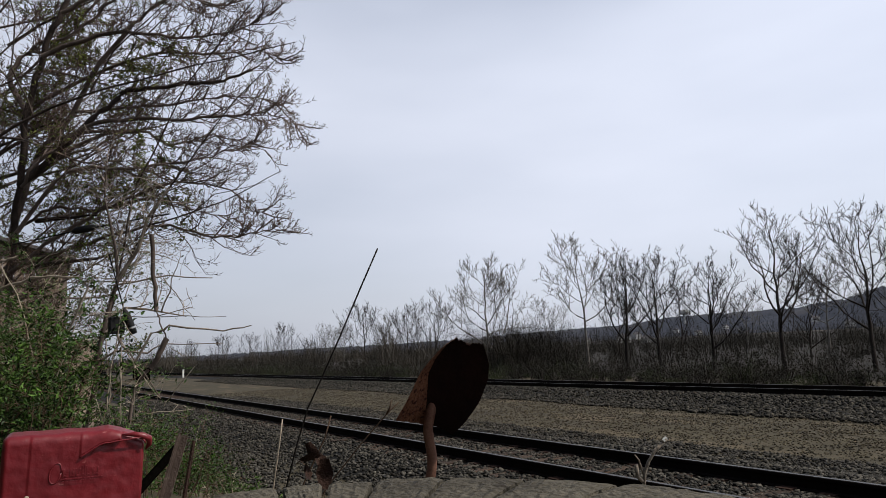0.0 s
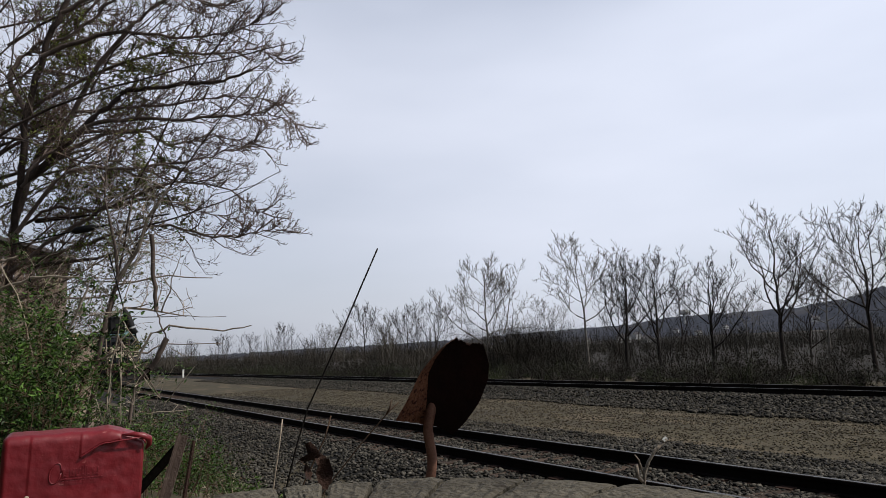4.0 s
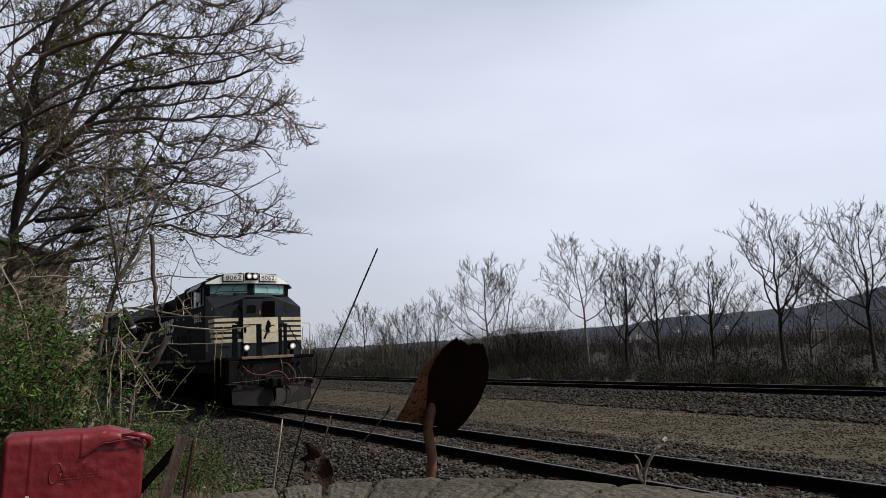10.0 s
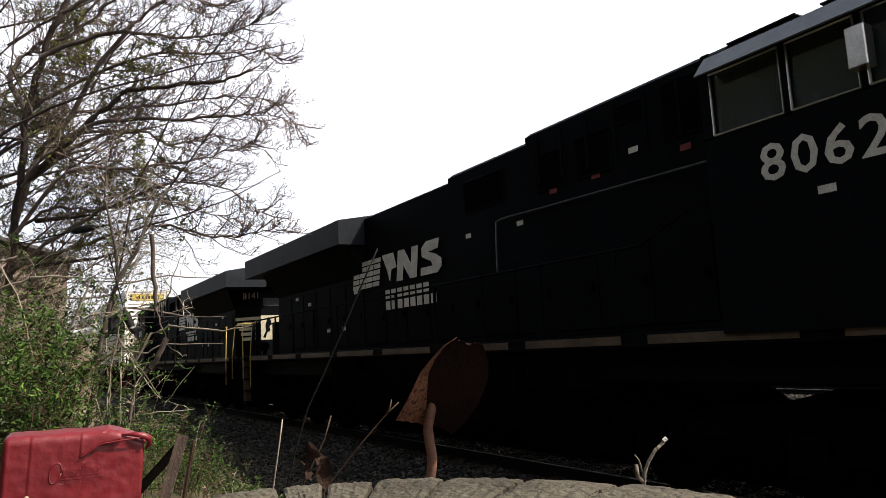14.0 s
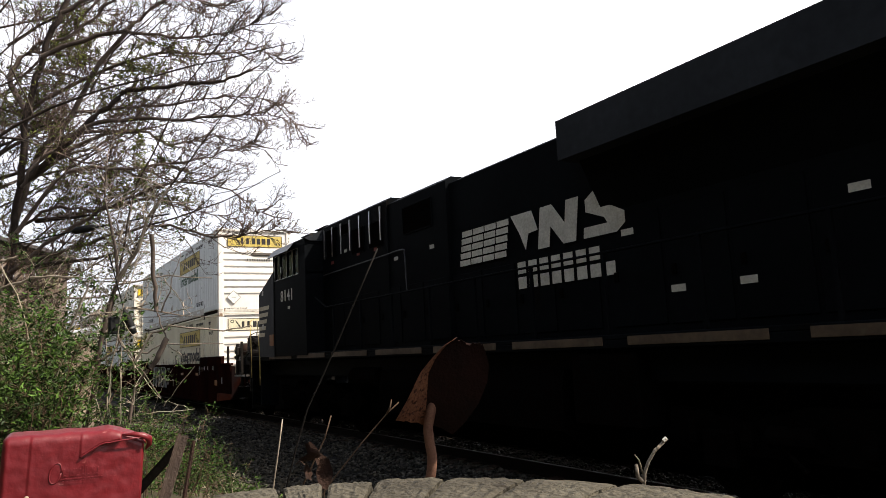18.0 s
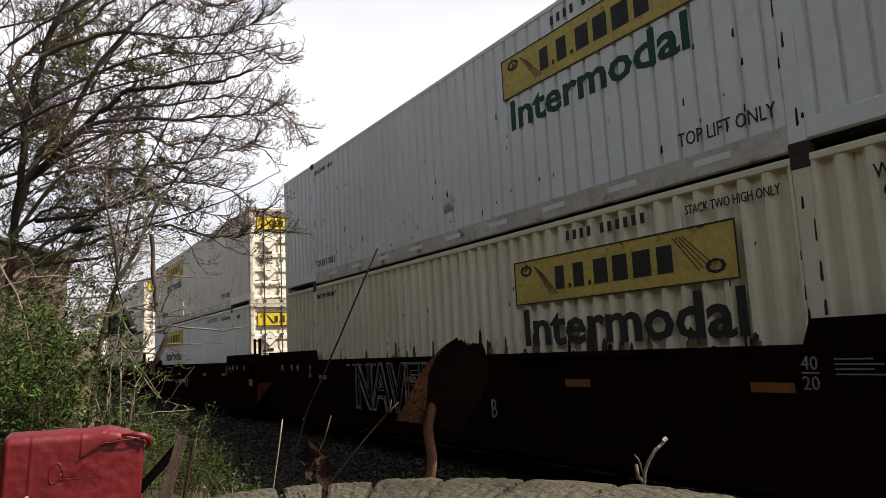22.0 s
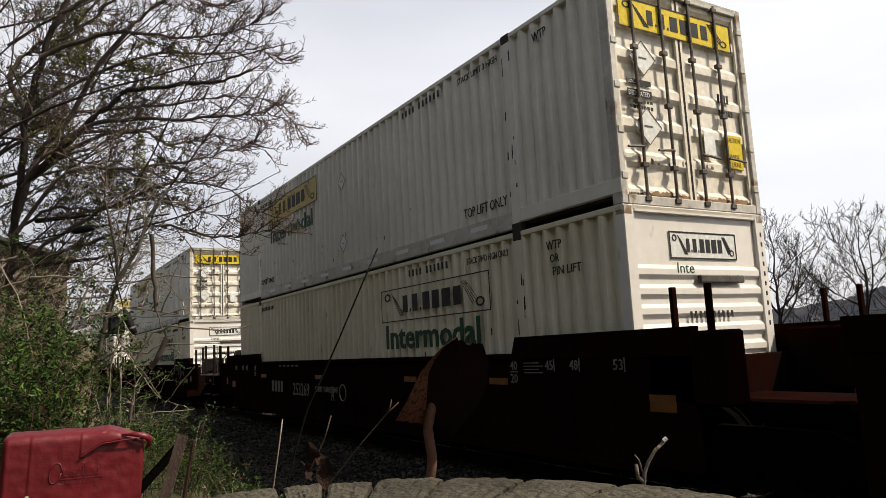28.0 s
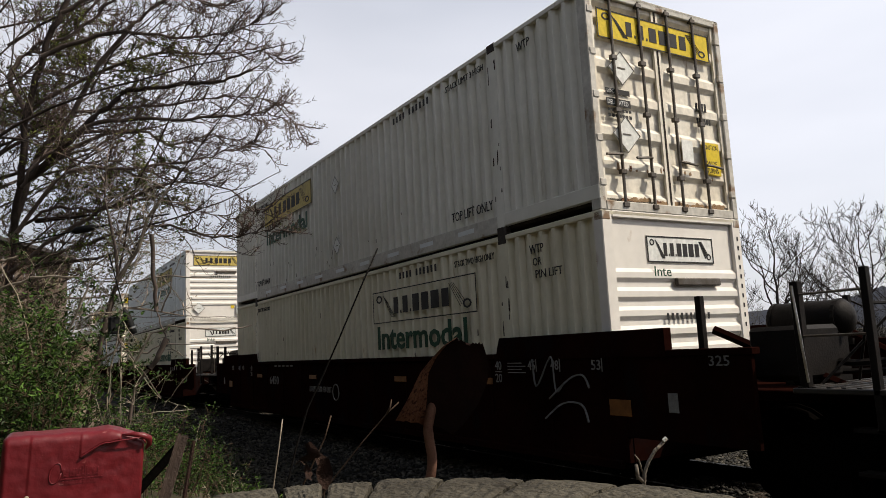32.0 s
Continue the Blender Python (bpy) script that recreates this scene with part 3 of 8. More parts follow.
part("column", Geo().cyl((0, 0, -14), (0, 0, 7.4), 1.2, 0.9), HOUSE, tower)


# ---- locomotives ----
def bend(pts, n=4):
    """A smooth run through the given points."""
    p = [Vector(q) for q in pts]
    out = []
    for i in range(len(p) - 1):
        a, b, c, d = p[max(i - 1, 0)], p[i], p[i + 1], p[min(i + 2, len(p) - 1)]
        for k in range(n):
            t = k / n
            out.append(0.5 * ((2 * b) + (c - a) * t + (2 * a - 5 * b + 4 * c - d) * t * t + (3 * b - a - 3 * c + d) * t ** 3))
    return out + [p[-1]]


def wheelset(parent, x, z, r, sign, gauge=0.752):
    g = Geo()
    for s in (-1, 1):
        c = s * gauge
        g.lathe([(-0.07 * s, 0.09), (-0.065 * s, r - 0.07), (-0.06 * s, r + 0.028), (-0.035 * s, r + 0.03), (-0.02 * s, r), (0.07 * s, r - 0.006), (0.07 * s, r - 0.075), (0.03 * s, r - 0.1), (0.02 * s, 0.16), (0.06 * s, 0.12), (0.06 * s, 0.02)], (0, c, 0), 1, 22)
        for k in range(5):
            a = k * 1.2566
            g.box(-0.02, 0.02, c + s * 0.02, c + s * 0.045, 0.17, r - 0.1, m=Matrix.Rotation(a, 4, "Y"))
    g.cyl((0, -0.98, 0), (0, 0.98, 0), 0.085, n=10)
    o = part("wheelset", g, GRIME, parent, "steel wheels on an axle")
    ROLLING.append((o, (x, 0, z), r, sign))
    o.matrix_basis = pose(x, 0, z)
    return o


def loco_truck(loco, x, sign):
    g = Geo()
    for s in (-1, 1):
        y = s * 1.02
        g.prism([(x - 2.55, 0.62), (x - 2.3, 0.5), (x + 2.3, 0.5), (x + 2.55, 0.62), (x + 2.5, 0.95), (x + 1.6, 0.82), (x + 0.9, 1.0), (x - 0.9, 1.0), (x - 1.6, 0.82), (x - 2.5, 0.95)], 1, y - 0.08, y + 0.08)
        for a in (-1.85, 0, 1.85):
            g.box(x + a - 0.2, x + a + 0.2, y - 0.14 * (s < 0) - 0.05, y + 0.14 * (s > 0) + 0.05, 0.36, 0.75, b=0.03)
            for e in (-0.33, 0.33):
                g.lathe([(0.5, 0.09), (0.56, 0.1), (0.62, 0.09), (0.68, 0.1), (0.74, 0.09)], (x + a + e, y + s * 0.1, 0.1), 2, 8)
        for a in (-1.0, 1.0):
            g.cyl((x + a - 0.25, y + s * 0.15, 0.72), (x + a + 0.25, y + s * 0.15, 0.72), 0.11, n=10)
            g.tube([(x + a, y + s * 0.17, 0.9), (x + a + 0.1, y + s * 0.17, 0.6), (x + a - 0.1, y + s * 0.17, 0.42)], 0.025, 6)
    # the long inner box is added to keep sunlight from passing between the wheels
    g.box(x - 0.4, x + 0.4, -1.0, 1.0, 0.55, 0.95, b=0.04).box(x - 2.1, x + 2.1, -0.55, 0.55, 0.14, 0.9, b=0.03)
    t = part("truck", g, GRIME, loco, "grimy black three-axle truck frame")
    for a in (-1.85, 0, 1.85):
        wheelset(t, x + a, 0.53, 0.53, sign)


# posts between the cab's side windows, by side
PILLARS = {-1: ((-4.85, -4.72), (-3.98, -3.9), (-3.3, -3.22), (-2.78, -2.5)),
           1: ((-4.85, -4.4), (-4.02, -3.96), (-3.56, -3.52), (-3.06, -3.0), (-2.64, -2.5))}


def make_loco(number, sign, lit, label):
    lo = thing("locomotive", label, "locomotive", "locomotives of the train")
    # frame, deck and tank
    part("frame", Geo().box(-21.75, 0.1, -1.2, 1.2, 1.2, 1.6, b=0.03).box(-21.75, -0.9, -1.46, 1.46, 1.6, 1.7, b=0.01), BLACK, lo)
    for s in (-1, 1):
        for i in range(9):
            a = -20.9 + i * 2.15
            box("sill_stripe", (a, a + 1.75, s * 1.462, s * 1.475, 1.635, 1.735), SILL, lo, "dirty tan reflective stripe along the sill", b=0.002)
        box("sill_edge", (-21.5, -1.15, s * 1.40, s * 1.46, 1.70, 1.76), BLACK, lo)
    part("fuel_tank", Geo().prism([(-1.35, 1.35), (-1.42, 1.1), (-1.42, 0.6), (-1.05, 0.3), (1.05, 0.3), (1.42, 0.6), (1.42, 1.1), (1.35, 1.35)], 0, -13.6, -8.4), GRIME, lo, "long black fuel tank under the frame")
    for s in (-1, 1):
        part("air_reservoir", Geo().cyl((-8.1, s * 1.2, 1.2), (-6.9, s * 1.2, 1.2), 0.2, n=14), GRIME, lo)
        box("equipment_box", (-14.9, -13.8, s * 0.9, s * 1.42, 0.7, 1.55), GRIME, lo, b=0.03)
    # added keel box, fills the gap so that no sun comes through below
    part("center_sill", Geo().box(-15.0, -6.9, -0.9, 0.9, 0.4, 1.25, b=0.03), GRIME, lo)
    # added boxes that stop sunlight between the trucks and the tank
    for u0, u1 in ((-8.4, -6.2), (-16.4, -13.6)):
        part("underframe_gear", Geo().box(u0, u1, -0.8, 0.8, 0.25, 1.2, b=0.03), GRIME, lo)
    loco_truck(lo, -4.35, sign)
    loco_truck(lo, -17.55, sign)
    # nose
    def ring(side_u, mid_u, zs, zt, w=1.5, m=0.45):
        return [(side_u, -w, 1.7), (side_u, -w, zs), (mid_u, -m, zt), (mid_u, m, zt), (side_u, w, zs), (side_u, w, 1.7), (mid_u, m, 1.7), (mid_u, -m, 1.7)]
    part("nose", Geo().rings([ring(-2.6, -2.6, 3.93, 3.97), ring(-1.32, -1.2, 3.44, 3.82), ring(-1.22, -1.03, 3.38, 3.76)]), LITBLACK, lo, "black short nose in sunlit-toned paint, with sloped shoulders")
    stripes = [(3.05 - 0.176 * i, 2.945 - 0.176 * i) for i in range(5)]
    for s in (-1, 1):
        side = face_m(0, s * 1.5, 0, "-y" if s < 0 else "+y")
        k = 1 if s < 0 else -1
        for i, (a, b) in enumerate(stripes):
            u0, u1 = -2.13 + 0.1 * i, -2.07 + 0.1 * i
            g = Geo()
            flat(g, [(k * u0, a), (k * u1, b), (k * -1.22, b), (k * -1.22, a)][::k], side)
            # the stripe bends round the corner on to the front
            p0, p1 = Vector((-1.22, s * 1.5, 0)), Vector((-1.03, s * 0.45, 0))
            run = p1 - p0
            nrm = Vector((abs(run.y), -run.x * (1 if run.y > 0 else -1), 0)).normalized()
            cut = [0.72, 0.62, 0.8, 0.7, 0.95][i]
            e = p0 + run * cut
            g.convex([Vector((q.x, q.y, z)) + nrm * d for q in (p0, e) for z in (a, b) for d in (0, 0.005)], [(0, 1, 3, 2), (4, 6, 7, 5), (0, 4, 5, 1), (2, 3, 7, 6), (0, 2, 6, 4), (1, 5, 7, 3)])
            part("nose_stripe", g, CREAM, lo, "cream warning stripe")
        # grab irons
        for z in (2.88, 2.42):
            part("grab_iron", Geo().tube([(-1.12, s * 1.25, z), (-1.02, s * 1.25, z), (-0.95, s * 0.85, z), (-1.05, s * 0.85, z)], 0.014, 6), RUBBER, lo)
        part("grab_iron", Geo().tube([(-1.1, s * 1.2, 3.48), (-0.98, s * 1.2, 3.45), (-0.98, s * 0.95, 3.5), (-1.1, s * 0.95, 3.58)], 0.014, 6), RUBBER, lo)
        box("cream_nose_panel", (-1.03, -0.994, s * 0.004, s * 0.6, 2.2, 3.05), CREAM, lo, "cream panel on the nose front", b=0)
    part("horse_emblem", emblem(face_m(-0.992, 0.05, 2.3, "+x")), BLACK, lo, "black emblem shape on the cream panel")
    part("nose_handrail", Geo().tube(bend([(-2.35, -1.25, 3.98), (-2.0, -1.15, 4.02), (-1.5, -0.7, 3.98), (-1.3, -0.3, 3.98)]), 0.013, 6), RUBBER, lo, "thin black handrail on the nose")
    part("nose_latch", Geo().box(-1.0, -0.98, -0.58, -0.5, 2.55, 2.75, b=0.006), GRIME, lo)
    part("vent_fitting", Geo().box(-1.75, -1.6, -0.75, -0.6, 3.86, 3.96, b=0.02), RUBBER, lo)
    part("nose_door", Geo().box(-1.03, -1.0, -0.62, 0.02, 1.75, 3.68, b=0.01), LITBLACK, lo, "black nose door in sunlit-toned paint, with small window")
    part("door_window", Geo().box(-1.0, -0.995, -0.48, -0.18, 3.2, 3.46, b=0.002), BLACK, lo, "small dark door window")
    part("window_gasket", Geo().tube([(-0.994, -0.33 + 0.165 * math.copysign(abs(math.cos(a * 0.2618)) ** 0.5, math.cos(a * 0.2618)), 3.33 + 0.145 * math.copysign(abs(math.sin(a * 0.2618)) ** 0.5, math.sin(a * 0.2618))) for a in range(25)], 0.012, 6), RUBBER, lo)
    for z in (2.7, 3.35):
        part("door_hinge", Geo().box(-1.02, -0.94, -0.72, -0.63, z, z + 0.23, b=0.01), BLACK, lo)
    # flat near-black plate that paints the shade of a recess beside the door
    box("nose_recess", (-1.03, -0.995, 0.1, 0.5, 3.05, 3.6), GRIME, lo, b=0.004)
    box("amber_marker", (-1.03, -0.985, -0.06, 0.0, 3.15, 3.28), AMBER, lo, b=0.004)
    # cab
    cab = Geo()
    cab.rings([[r[0], r[1], r[2], r[3], r[4], r[5]] for r in ([(-4.85, -1.5, 1.7), (-4.85, -1.5, 3.62), (-4.85, -1.49, 3.63), (-4.85, 1.49, 3.63), (-4.85, 1.5, 3.62), (-4.85, 1.5, 1.7)], [(-2.5, -1.5, 1.7), (-2.5, -1.5, 3.62), (-2.5, -1.49, 3.63), (-2.5, 1.49, 3.63), (-2.5, 1.5, 3.62), (-2.5, 1.5, 1.7)])])
    for s in (-1, 1):
        y0, y1 = s * 1.44, s * 1.5
        for u0, u1 in PILLARS[s]:
            part("window_pillar", Geo().box(u0, u1, y0, y1, 3.6, 4.28), BLACK, lo)
        part("window_header", Geo().box(-4.85, -2.5, y0, y1, 4.26, 4.4), BLACK, lo)
    part("cab_rear_wall", Geo().box(-4.85, -4.75, -1.44, 1.44, 3.6, 4.5), BLACK, lo)
    # front posts and centre post beside the windshields
    for y0, y1 in ((-1.44, -1.36), (1.36, 1.44), (-0.1, 0.1)):
        vee(part("windshield_pillar", Geo().box(-2.56, -2.48, y0, y1, 3.9, 4.34), BLACK, lo))
    for s in (-1, 1):
        vee(part("windshield_base", Geo().box(-2.56, -2.48, 0, s * 1.44, 3.6, 3.92), BLACK, lo))
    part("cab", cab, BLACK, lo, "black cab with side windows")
    part("cab_roof", Geo().rings([[(u, -1.52, 4.42), (u, -0.85, 4.71), (u, 0.85, 4.71), (u, 1.52, 4.42), (u, 1.4, 4.36), (u, -1.4, 4.36)] for u in (-4.9, -2.5)]), LITBLACK, lo, "black cab roof")
    for s in (-1, 1):
        vee(part("front_band", Geo().rings([[(u, 0, 4.33), (u, 0, 4.68), (u, s * 0.85, 4.66), (u, s * 1.48, 4.39), (u, s * 1.5, 4.33)] for u in (-2.52, -2.40)]), PALE_ROOF, lo, "white band above the windshields"))
        part("roof_front", Geo().convex([(-2.52, 0, 4.66), (-2.52, s * 1.45, 4.4), (-2.02, 0, 4.66), (-2.52, s * 0.85, 4.655), (-2.52, 0, 4.34), (-2.52, s * 1.45, 4.34), (-2.02, 0, 4.34)], [(0, 3, 2), (1, 3, 2), (4, 5, 6), (0, 2, 6, 4), (1, 2, 6, 5), (0, 3, 1, 5, 4)]), PALE_ROOF, lo)
    for s in (-1, 1):
        g = Geo().box(-2.545, -2.53, s * 0.1, s * 1.38, 3.95, 4.34)
        w = vee(part("windshield", g, CABGLASS, lo, "green-tinted windshield with sky reflection in its colour"))
        w.visible_shadow = False
        vee(part("windshield_gasket", Geo().tube([(-2.475, s * 0.12, 3.97), (-2.475, s * 1.36, 3.97), (-2.475, s * 1.36, 4.31), (-2.475, s * 0.12, 4.31), (-2.475, s * 0.12, 3.97)], 0.018, 6), RUBBER, lo))
        part("antenna_dome", Geo().lathe([(0, 0.13), (0.07, 0.12), (0.12, 0.07), (0.14, 0.01)], (-3.4, s * 0.45, 4.64), 2, 12), RUBBER, lo, smooth=True)
        for e in (0.45, 0.95):
            vee(part("wiper", Geo().tube([(-2.4, s * e, 4.36), (-2.44, s * (e + 0.12), 4.22), (-2.47, s * (e + 0.22), 4.05)], 0.01, 5), RUBBER, lo))
        for (_, u0), (u1, _) in zip(PILLARS[s], PILLARS[s][1:]):
            p = part("side_window", Geo().box(u0, u1, s * 1.455, s * 1.465, 3.62, 4.26), SIDEGLASS, lo, "dark cab side window pane")
            p.visible_shadow = False
            part("window_frame", Geo().tube([(u0, s * 1.5, 3.63), (u1, s * 1.5, 3.63), (u1, s * 1.5, 4.25), (u0, s * 1.5, 4.25), (u0, s * 1.5, 3.63)], 0.014 if s < 0 else 0.009, 6), STEEL, lo)
        box("mirror", (-3.3, -3.14 if s < 0 else -3.22, s * 1.52, s * (1.66 if s < 0 else 1.56), 3.75, 4.1 if s < 0 else 3.92), STEEL, lo, "side mirror by the cab window", b=0.01)
        v0, v1 = (-4.75, -2.95) if s < 0 else (-4.12, -2.6)
        part("visor", Geo().convex([(v0, s * 1.5, 4.41), (v1, s * 1.5, 4.41), (v1, s * 1.68, 4.2), (v0, s * 1.68, 4.2), (v0, s * 1.515, 4.425), (v1, s * 1.515, 4.425), (v1, s * 1.697, 4.21), (v0, s * 1.697, 4.21)], [(0, 1, 2, 3), (4, 5, 6, 7), (0, 1, 5, 4), (2, 3, 7, 6), (1, 2, 6, 5), (0, 3, 7, 4)]), VISOR, lo, "grey sun visor over the cab windows")
        size = 1.0 if s < 0 else 0.8
        for k, digit in enumerate(number):
            thin = 0.085 if digit == "1" else 0.25
            x = (0.303 * k + 0.125 - thin / 2) * size
            letters("cab_digit", digit, thin * size, 0.35 * size, face_m(-4.27 + x if s < 0 else -3.07 - x, s * 1.5, 3.05, "-y" if s < 0 else "+y"), LETTER, lo, "large white road number digit", bold=0.012)
        box("small_stencil", (-3.76, -3.6, s * 1.5, s * 1.504, 2.84, 2.91), LETTER, lo, b=0)
        box("cab_door_outline", (-2.45, -2.12, s * 1.5, s * 1.506, 1.98, 2.27), AMBER, lo, "orange reflective panel", b=0.002)
        for z in (2.35, 3.25):
            box("side_sticker", (-1.62, -1.5, s * 1.5, s * 1.505, z + 0.1, z + 0.22), LETTER, lo, b=0)
        # number boards
        m = face_m(-2.36, s * 0.66 - 0.36, 4.42, "+x")
        nb = vee(part("number_board", Geo().box(-2.42, -2.35, s * 0.62 - 0.35, s * 0.62 + 0.35, 4.39, 4.68, b=0.012), RUBBER, lo, "framed number board"))
        vee(part("board_face", Geo().box(-2.352, -2.347, s * 0.62 - 0.32, s * 0.62 + 0.32, 4.415, 4.655, b=0.002), PALE_ROOF, nb, "white number board face"))
        vee(part("board_rule", Geo().tube([(-2.346, s * 0.62 + a, z) for a, z in ((-0.285, 4.44), (0.285, 4.44), (0.285, 4.63), (-0.285, 4.63), (-0.285, 4.44))], 0.006, 4), INK, nb))
        vee(letters("board_number", number, 0.52, 0.155, face_m(-2.346, s * 0.62 - 0.26, 4.458, "+x"), INK, nb, "black road number", bold=0.012))
        # roof details
        for u0, u1, z in ((-4.88, -4.1, 4.75), (-3.85, -3.1, 4.73)):
            box("roof_walkway", (u0, u1, s * 0.72, s * 0.95, z - 0.02, z), RUBBER, lo, b=0.004)
            for k in range(4):
                x = u0 + 0.06 + k * (u1 - u0 - 0.18) / 3
                box("roof_cleat", (x, x + 0.06, s * 0.78, s * 0.9, 4.6, z + 0.012 * (k % 2)), RUBBER, lo, b=0.004)
    hl = part("headlight", Geo().box(-2.2, -1.93, -0.22, 0.22, 4.44, 4.7, b=0.03), GRIME, lo, "twin headlight housing")
    for e in (-0.105, 0.105):
        part("bezel", Geo().lathe([(0, 0.095), (0.04, 0.098), (0.045, 0.088), (0.015, 0.05)], (-1.94, e, 4.57), 0, 16), STEEL, hl, "bright lamp bezel", True)
        part("lamp", Geo().lathe([(0, 0.055), (0.012, 0.05), (0.022, 0.01)], (-1.922, e, 4.57), 0, 14), LAMP if lit else LAMP_OFF, hl, "round headlamp", True)
    # pale panel added inside the cab to make the windshields look brighter
    part("cab_lining", Geo().box(-4.74, -4.7, -1.4, 1.4, 3.64, 4.34), INSIDE, lo, "pale grey-green panel added to brighten the windshields")
    part("horn", Geo().box(-3.6, -3.2, -0.1, 0.1, 4.66, 4.76, b=0.02).cyl((-3.3, 0.15, 4.76), (-2.95, 0.15, 4.76), 0.03, 0.07, 10).cyl((-3.3, -0.15, 4.74), (-2.95, -0.15, 4.74), 0.03, 0.08, 10), GRIME, lo)
    part("seat", Geo().box(-4.2, -3.7, -1.15, -0.65, 3.3, 3.7, b=0.05).box(-4.3, -4.15, -1.15, -0.65, 3.5, 4.15, b=0.05), SEAT, lo)
    part("seat", Geo().box(-4.2, -3.7, 0.65, 1.15, 3.3, 3.7, b=0.05).box(-4.3, -4.15, 0.65, 1.15, 3.5, 4.15, b=0.05), SEAT, lo)
    # long hood in its sections
    part("equipment_hood", Geo().rings([[(u, -1.05, 1.7), (u, -1.05, 4.65), (u, -0.95, 4.72), (u, 0.95, 4.72), (u, 1.05, 4.65), (u, 1.05, 1.7)] for u in (-8.25, -4.85)]), BLACK, lo, "black equipment hood behind the cab")
    part("blower_hood", Geo().rings([[(u, -1.02, 1.7), (u, -1.02, 4.56), (u, -0.9, 4.64), (u, 0.9, 4.64), (u, 1.02, 4.56), (u, 1.02, 1.7)] for u in (-10.45, -8.25)]), BLACK, lo)
    part("engine_hood", Geo().rings([[(u, -0.95, 1.7), (u, -0.95, 4.5), (u, -0.8, 4.58), (u, 0.8, 4.58), (u, 0.95, 4.5), (u, 0.95, 1.7)] for u in (-14.1, -10.45)]), BLACK, lo, "black engine hood")
    part("exhaust_stack", Geo().box(-12.6, -11.9, -0.25, 0.25, 4.56, 4.68, b=0.03), GRIME, lo)
    for i in range(2):
        part("roof_hatch", Geo().box(-11.6 + i * 0.5, -11.25 + i * 0.5, -0.3, 0.3, 4.56, 4.64, b=0.02), GRIME, lo)
    part("radiator_body", Geo().add([(-14.1, -0.95, 1.7), (-14.1, -0.95, 3.3), (-14.1, -1.3, 3.96), (-14.1, 1.3, 3.96), (-14.1, 0.95, 3.3), (-14.1, 0.95, 1.7),
                                      (-19.75, -0.95, 1.7), (-19.75, -0.95, 3.3), (-20.1, -1.3, 3.96), (-20.1, 1.3, 3.96), (-19.75, 0.95, 3.3), (-19.75, 0.95, 1.7)],
                                     [(i, (i + 1) % 6, 6 + (i + 1) % 6, 6 + i) for i in range(6)] + [(0, 1, 2, 3, 4, 5)]), BLACK, lo)
    part("rear_end", Geo().rings([[(-19.75, -0.95, z), (-20.6, -0.34, z), (-20.6, 0.34, z), (-19.75, 0.95, z)] for z in (1.7, 4.0)]), BLACK, lo, "black angled hood end")
    part("radiator_wing", Geo().rings([[(u, -1.55, 3.95), (u, -1.55, 4.46), (u, -0.15, 4.71), (u, 0.15, 4.71), (u, 1.55, 4.46), (u, 1.55, 3.95)] for u in (-20.94, -14.0)]), LITBLACK, lo, "wide overhanging radiator cab roof")
    for i in range(8):
        part("radiator_louver", Geo().box(-20.3 + i * 0.75, -19.75 + i * 0.75, -0.5, 0.5, 4.58, 4.69, b=0.02), GRIME, lo)
    rl = part("rear_headlight", Geo().box(-20.75, -20.6, -0.24, 0.24, 3.84, 4.08, b=0.02).box(-20.98, -20.7, -0.24, 0.24, 3.94, 4.14, b=0.02), GRIME, lo)
    for e in (-0.11, 0.11):
        part("lamp", Geo().lathe([(0, 0.085), (-0.03, 0.09), (-0.045, 0.03)], (-20.97, e, 4.03), 0, 14), LAMP_OFF, rl, "round unlit rear headlamp", True)
    # stripes and numbers on the angled hood end
    for s in (-1, 1):
        p0, p1 = Vector((-19.75, s * 0.95, 0)), Vector((-20.6, s * 0.34, 0))
        run = p1 - p0
        nrm = Vector((run.y * s, -run.x * s, 0)).normalized()
        if nrm.x > 0:
            nrm = -nrm
        for i in range(5):
            a, b = 3.02 - 0.165 * i, 2.92 - 0.165 * i
            st = p0 + run * (0.02 + 0.07 * i)
            part("end_stripe", Geo().convex([Vector((q.x, q.y, z)) + nrm * d for q in (st, p1) for z in (a, b) for d in (0, 0.005)], [(0, 1, 3, 2), (4, 6, 7, 5), (0, 4, 5, 1), (2, 3, 7, 6), (0, 2, 6, 4), (1, 5, 7, 3)]), CREAM, lo, "cream warning stripe")
        m = Matrix.Identity(4)
        right = Vector((-nrm.y, nrm.x, 0))
        o = (p0 if (p0 - p1).dot(right) < 0 else p1) + right * 0.33 + nrm * 0.002
        for i in range(3):
            m[i][0], m[i][1], m[i][2], m[i][3] = right[i], (0, 0, 1)[i], nrm[i], (o.x, o.y, 3.62)[i]
        letters("end_number", number, 0.62, 0.2, m, LETTER, lo, "white road number")
    box("cream_end_panel", (-20.605, -20.6, -0.34, 0.34, 2.26, 3.05), CREAM, lo, "cream panel on the hood end", b=0)
    box("end_window", (-20.612, -20.6, -0.26, 0.26, 3.35, 3.62), INK, lo, b=0)
    part("horse_emblem", emblem(face_m(-20.606, 0.3, 2.32, "-x")), BLACK, lo, "black emblem shape on the cream panel")
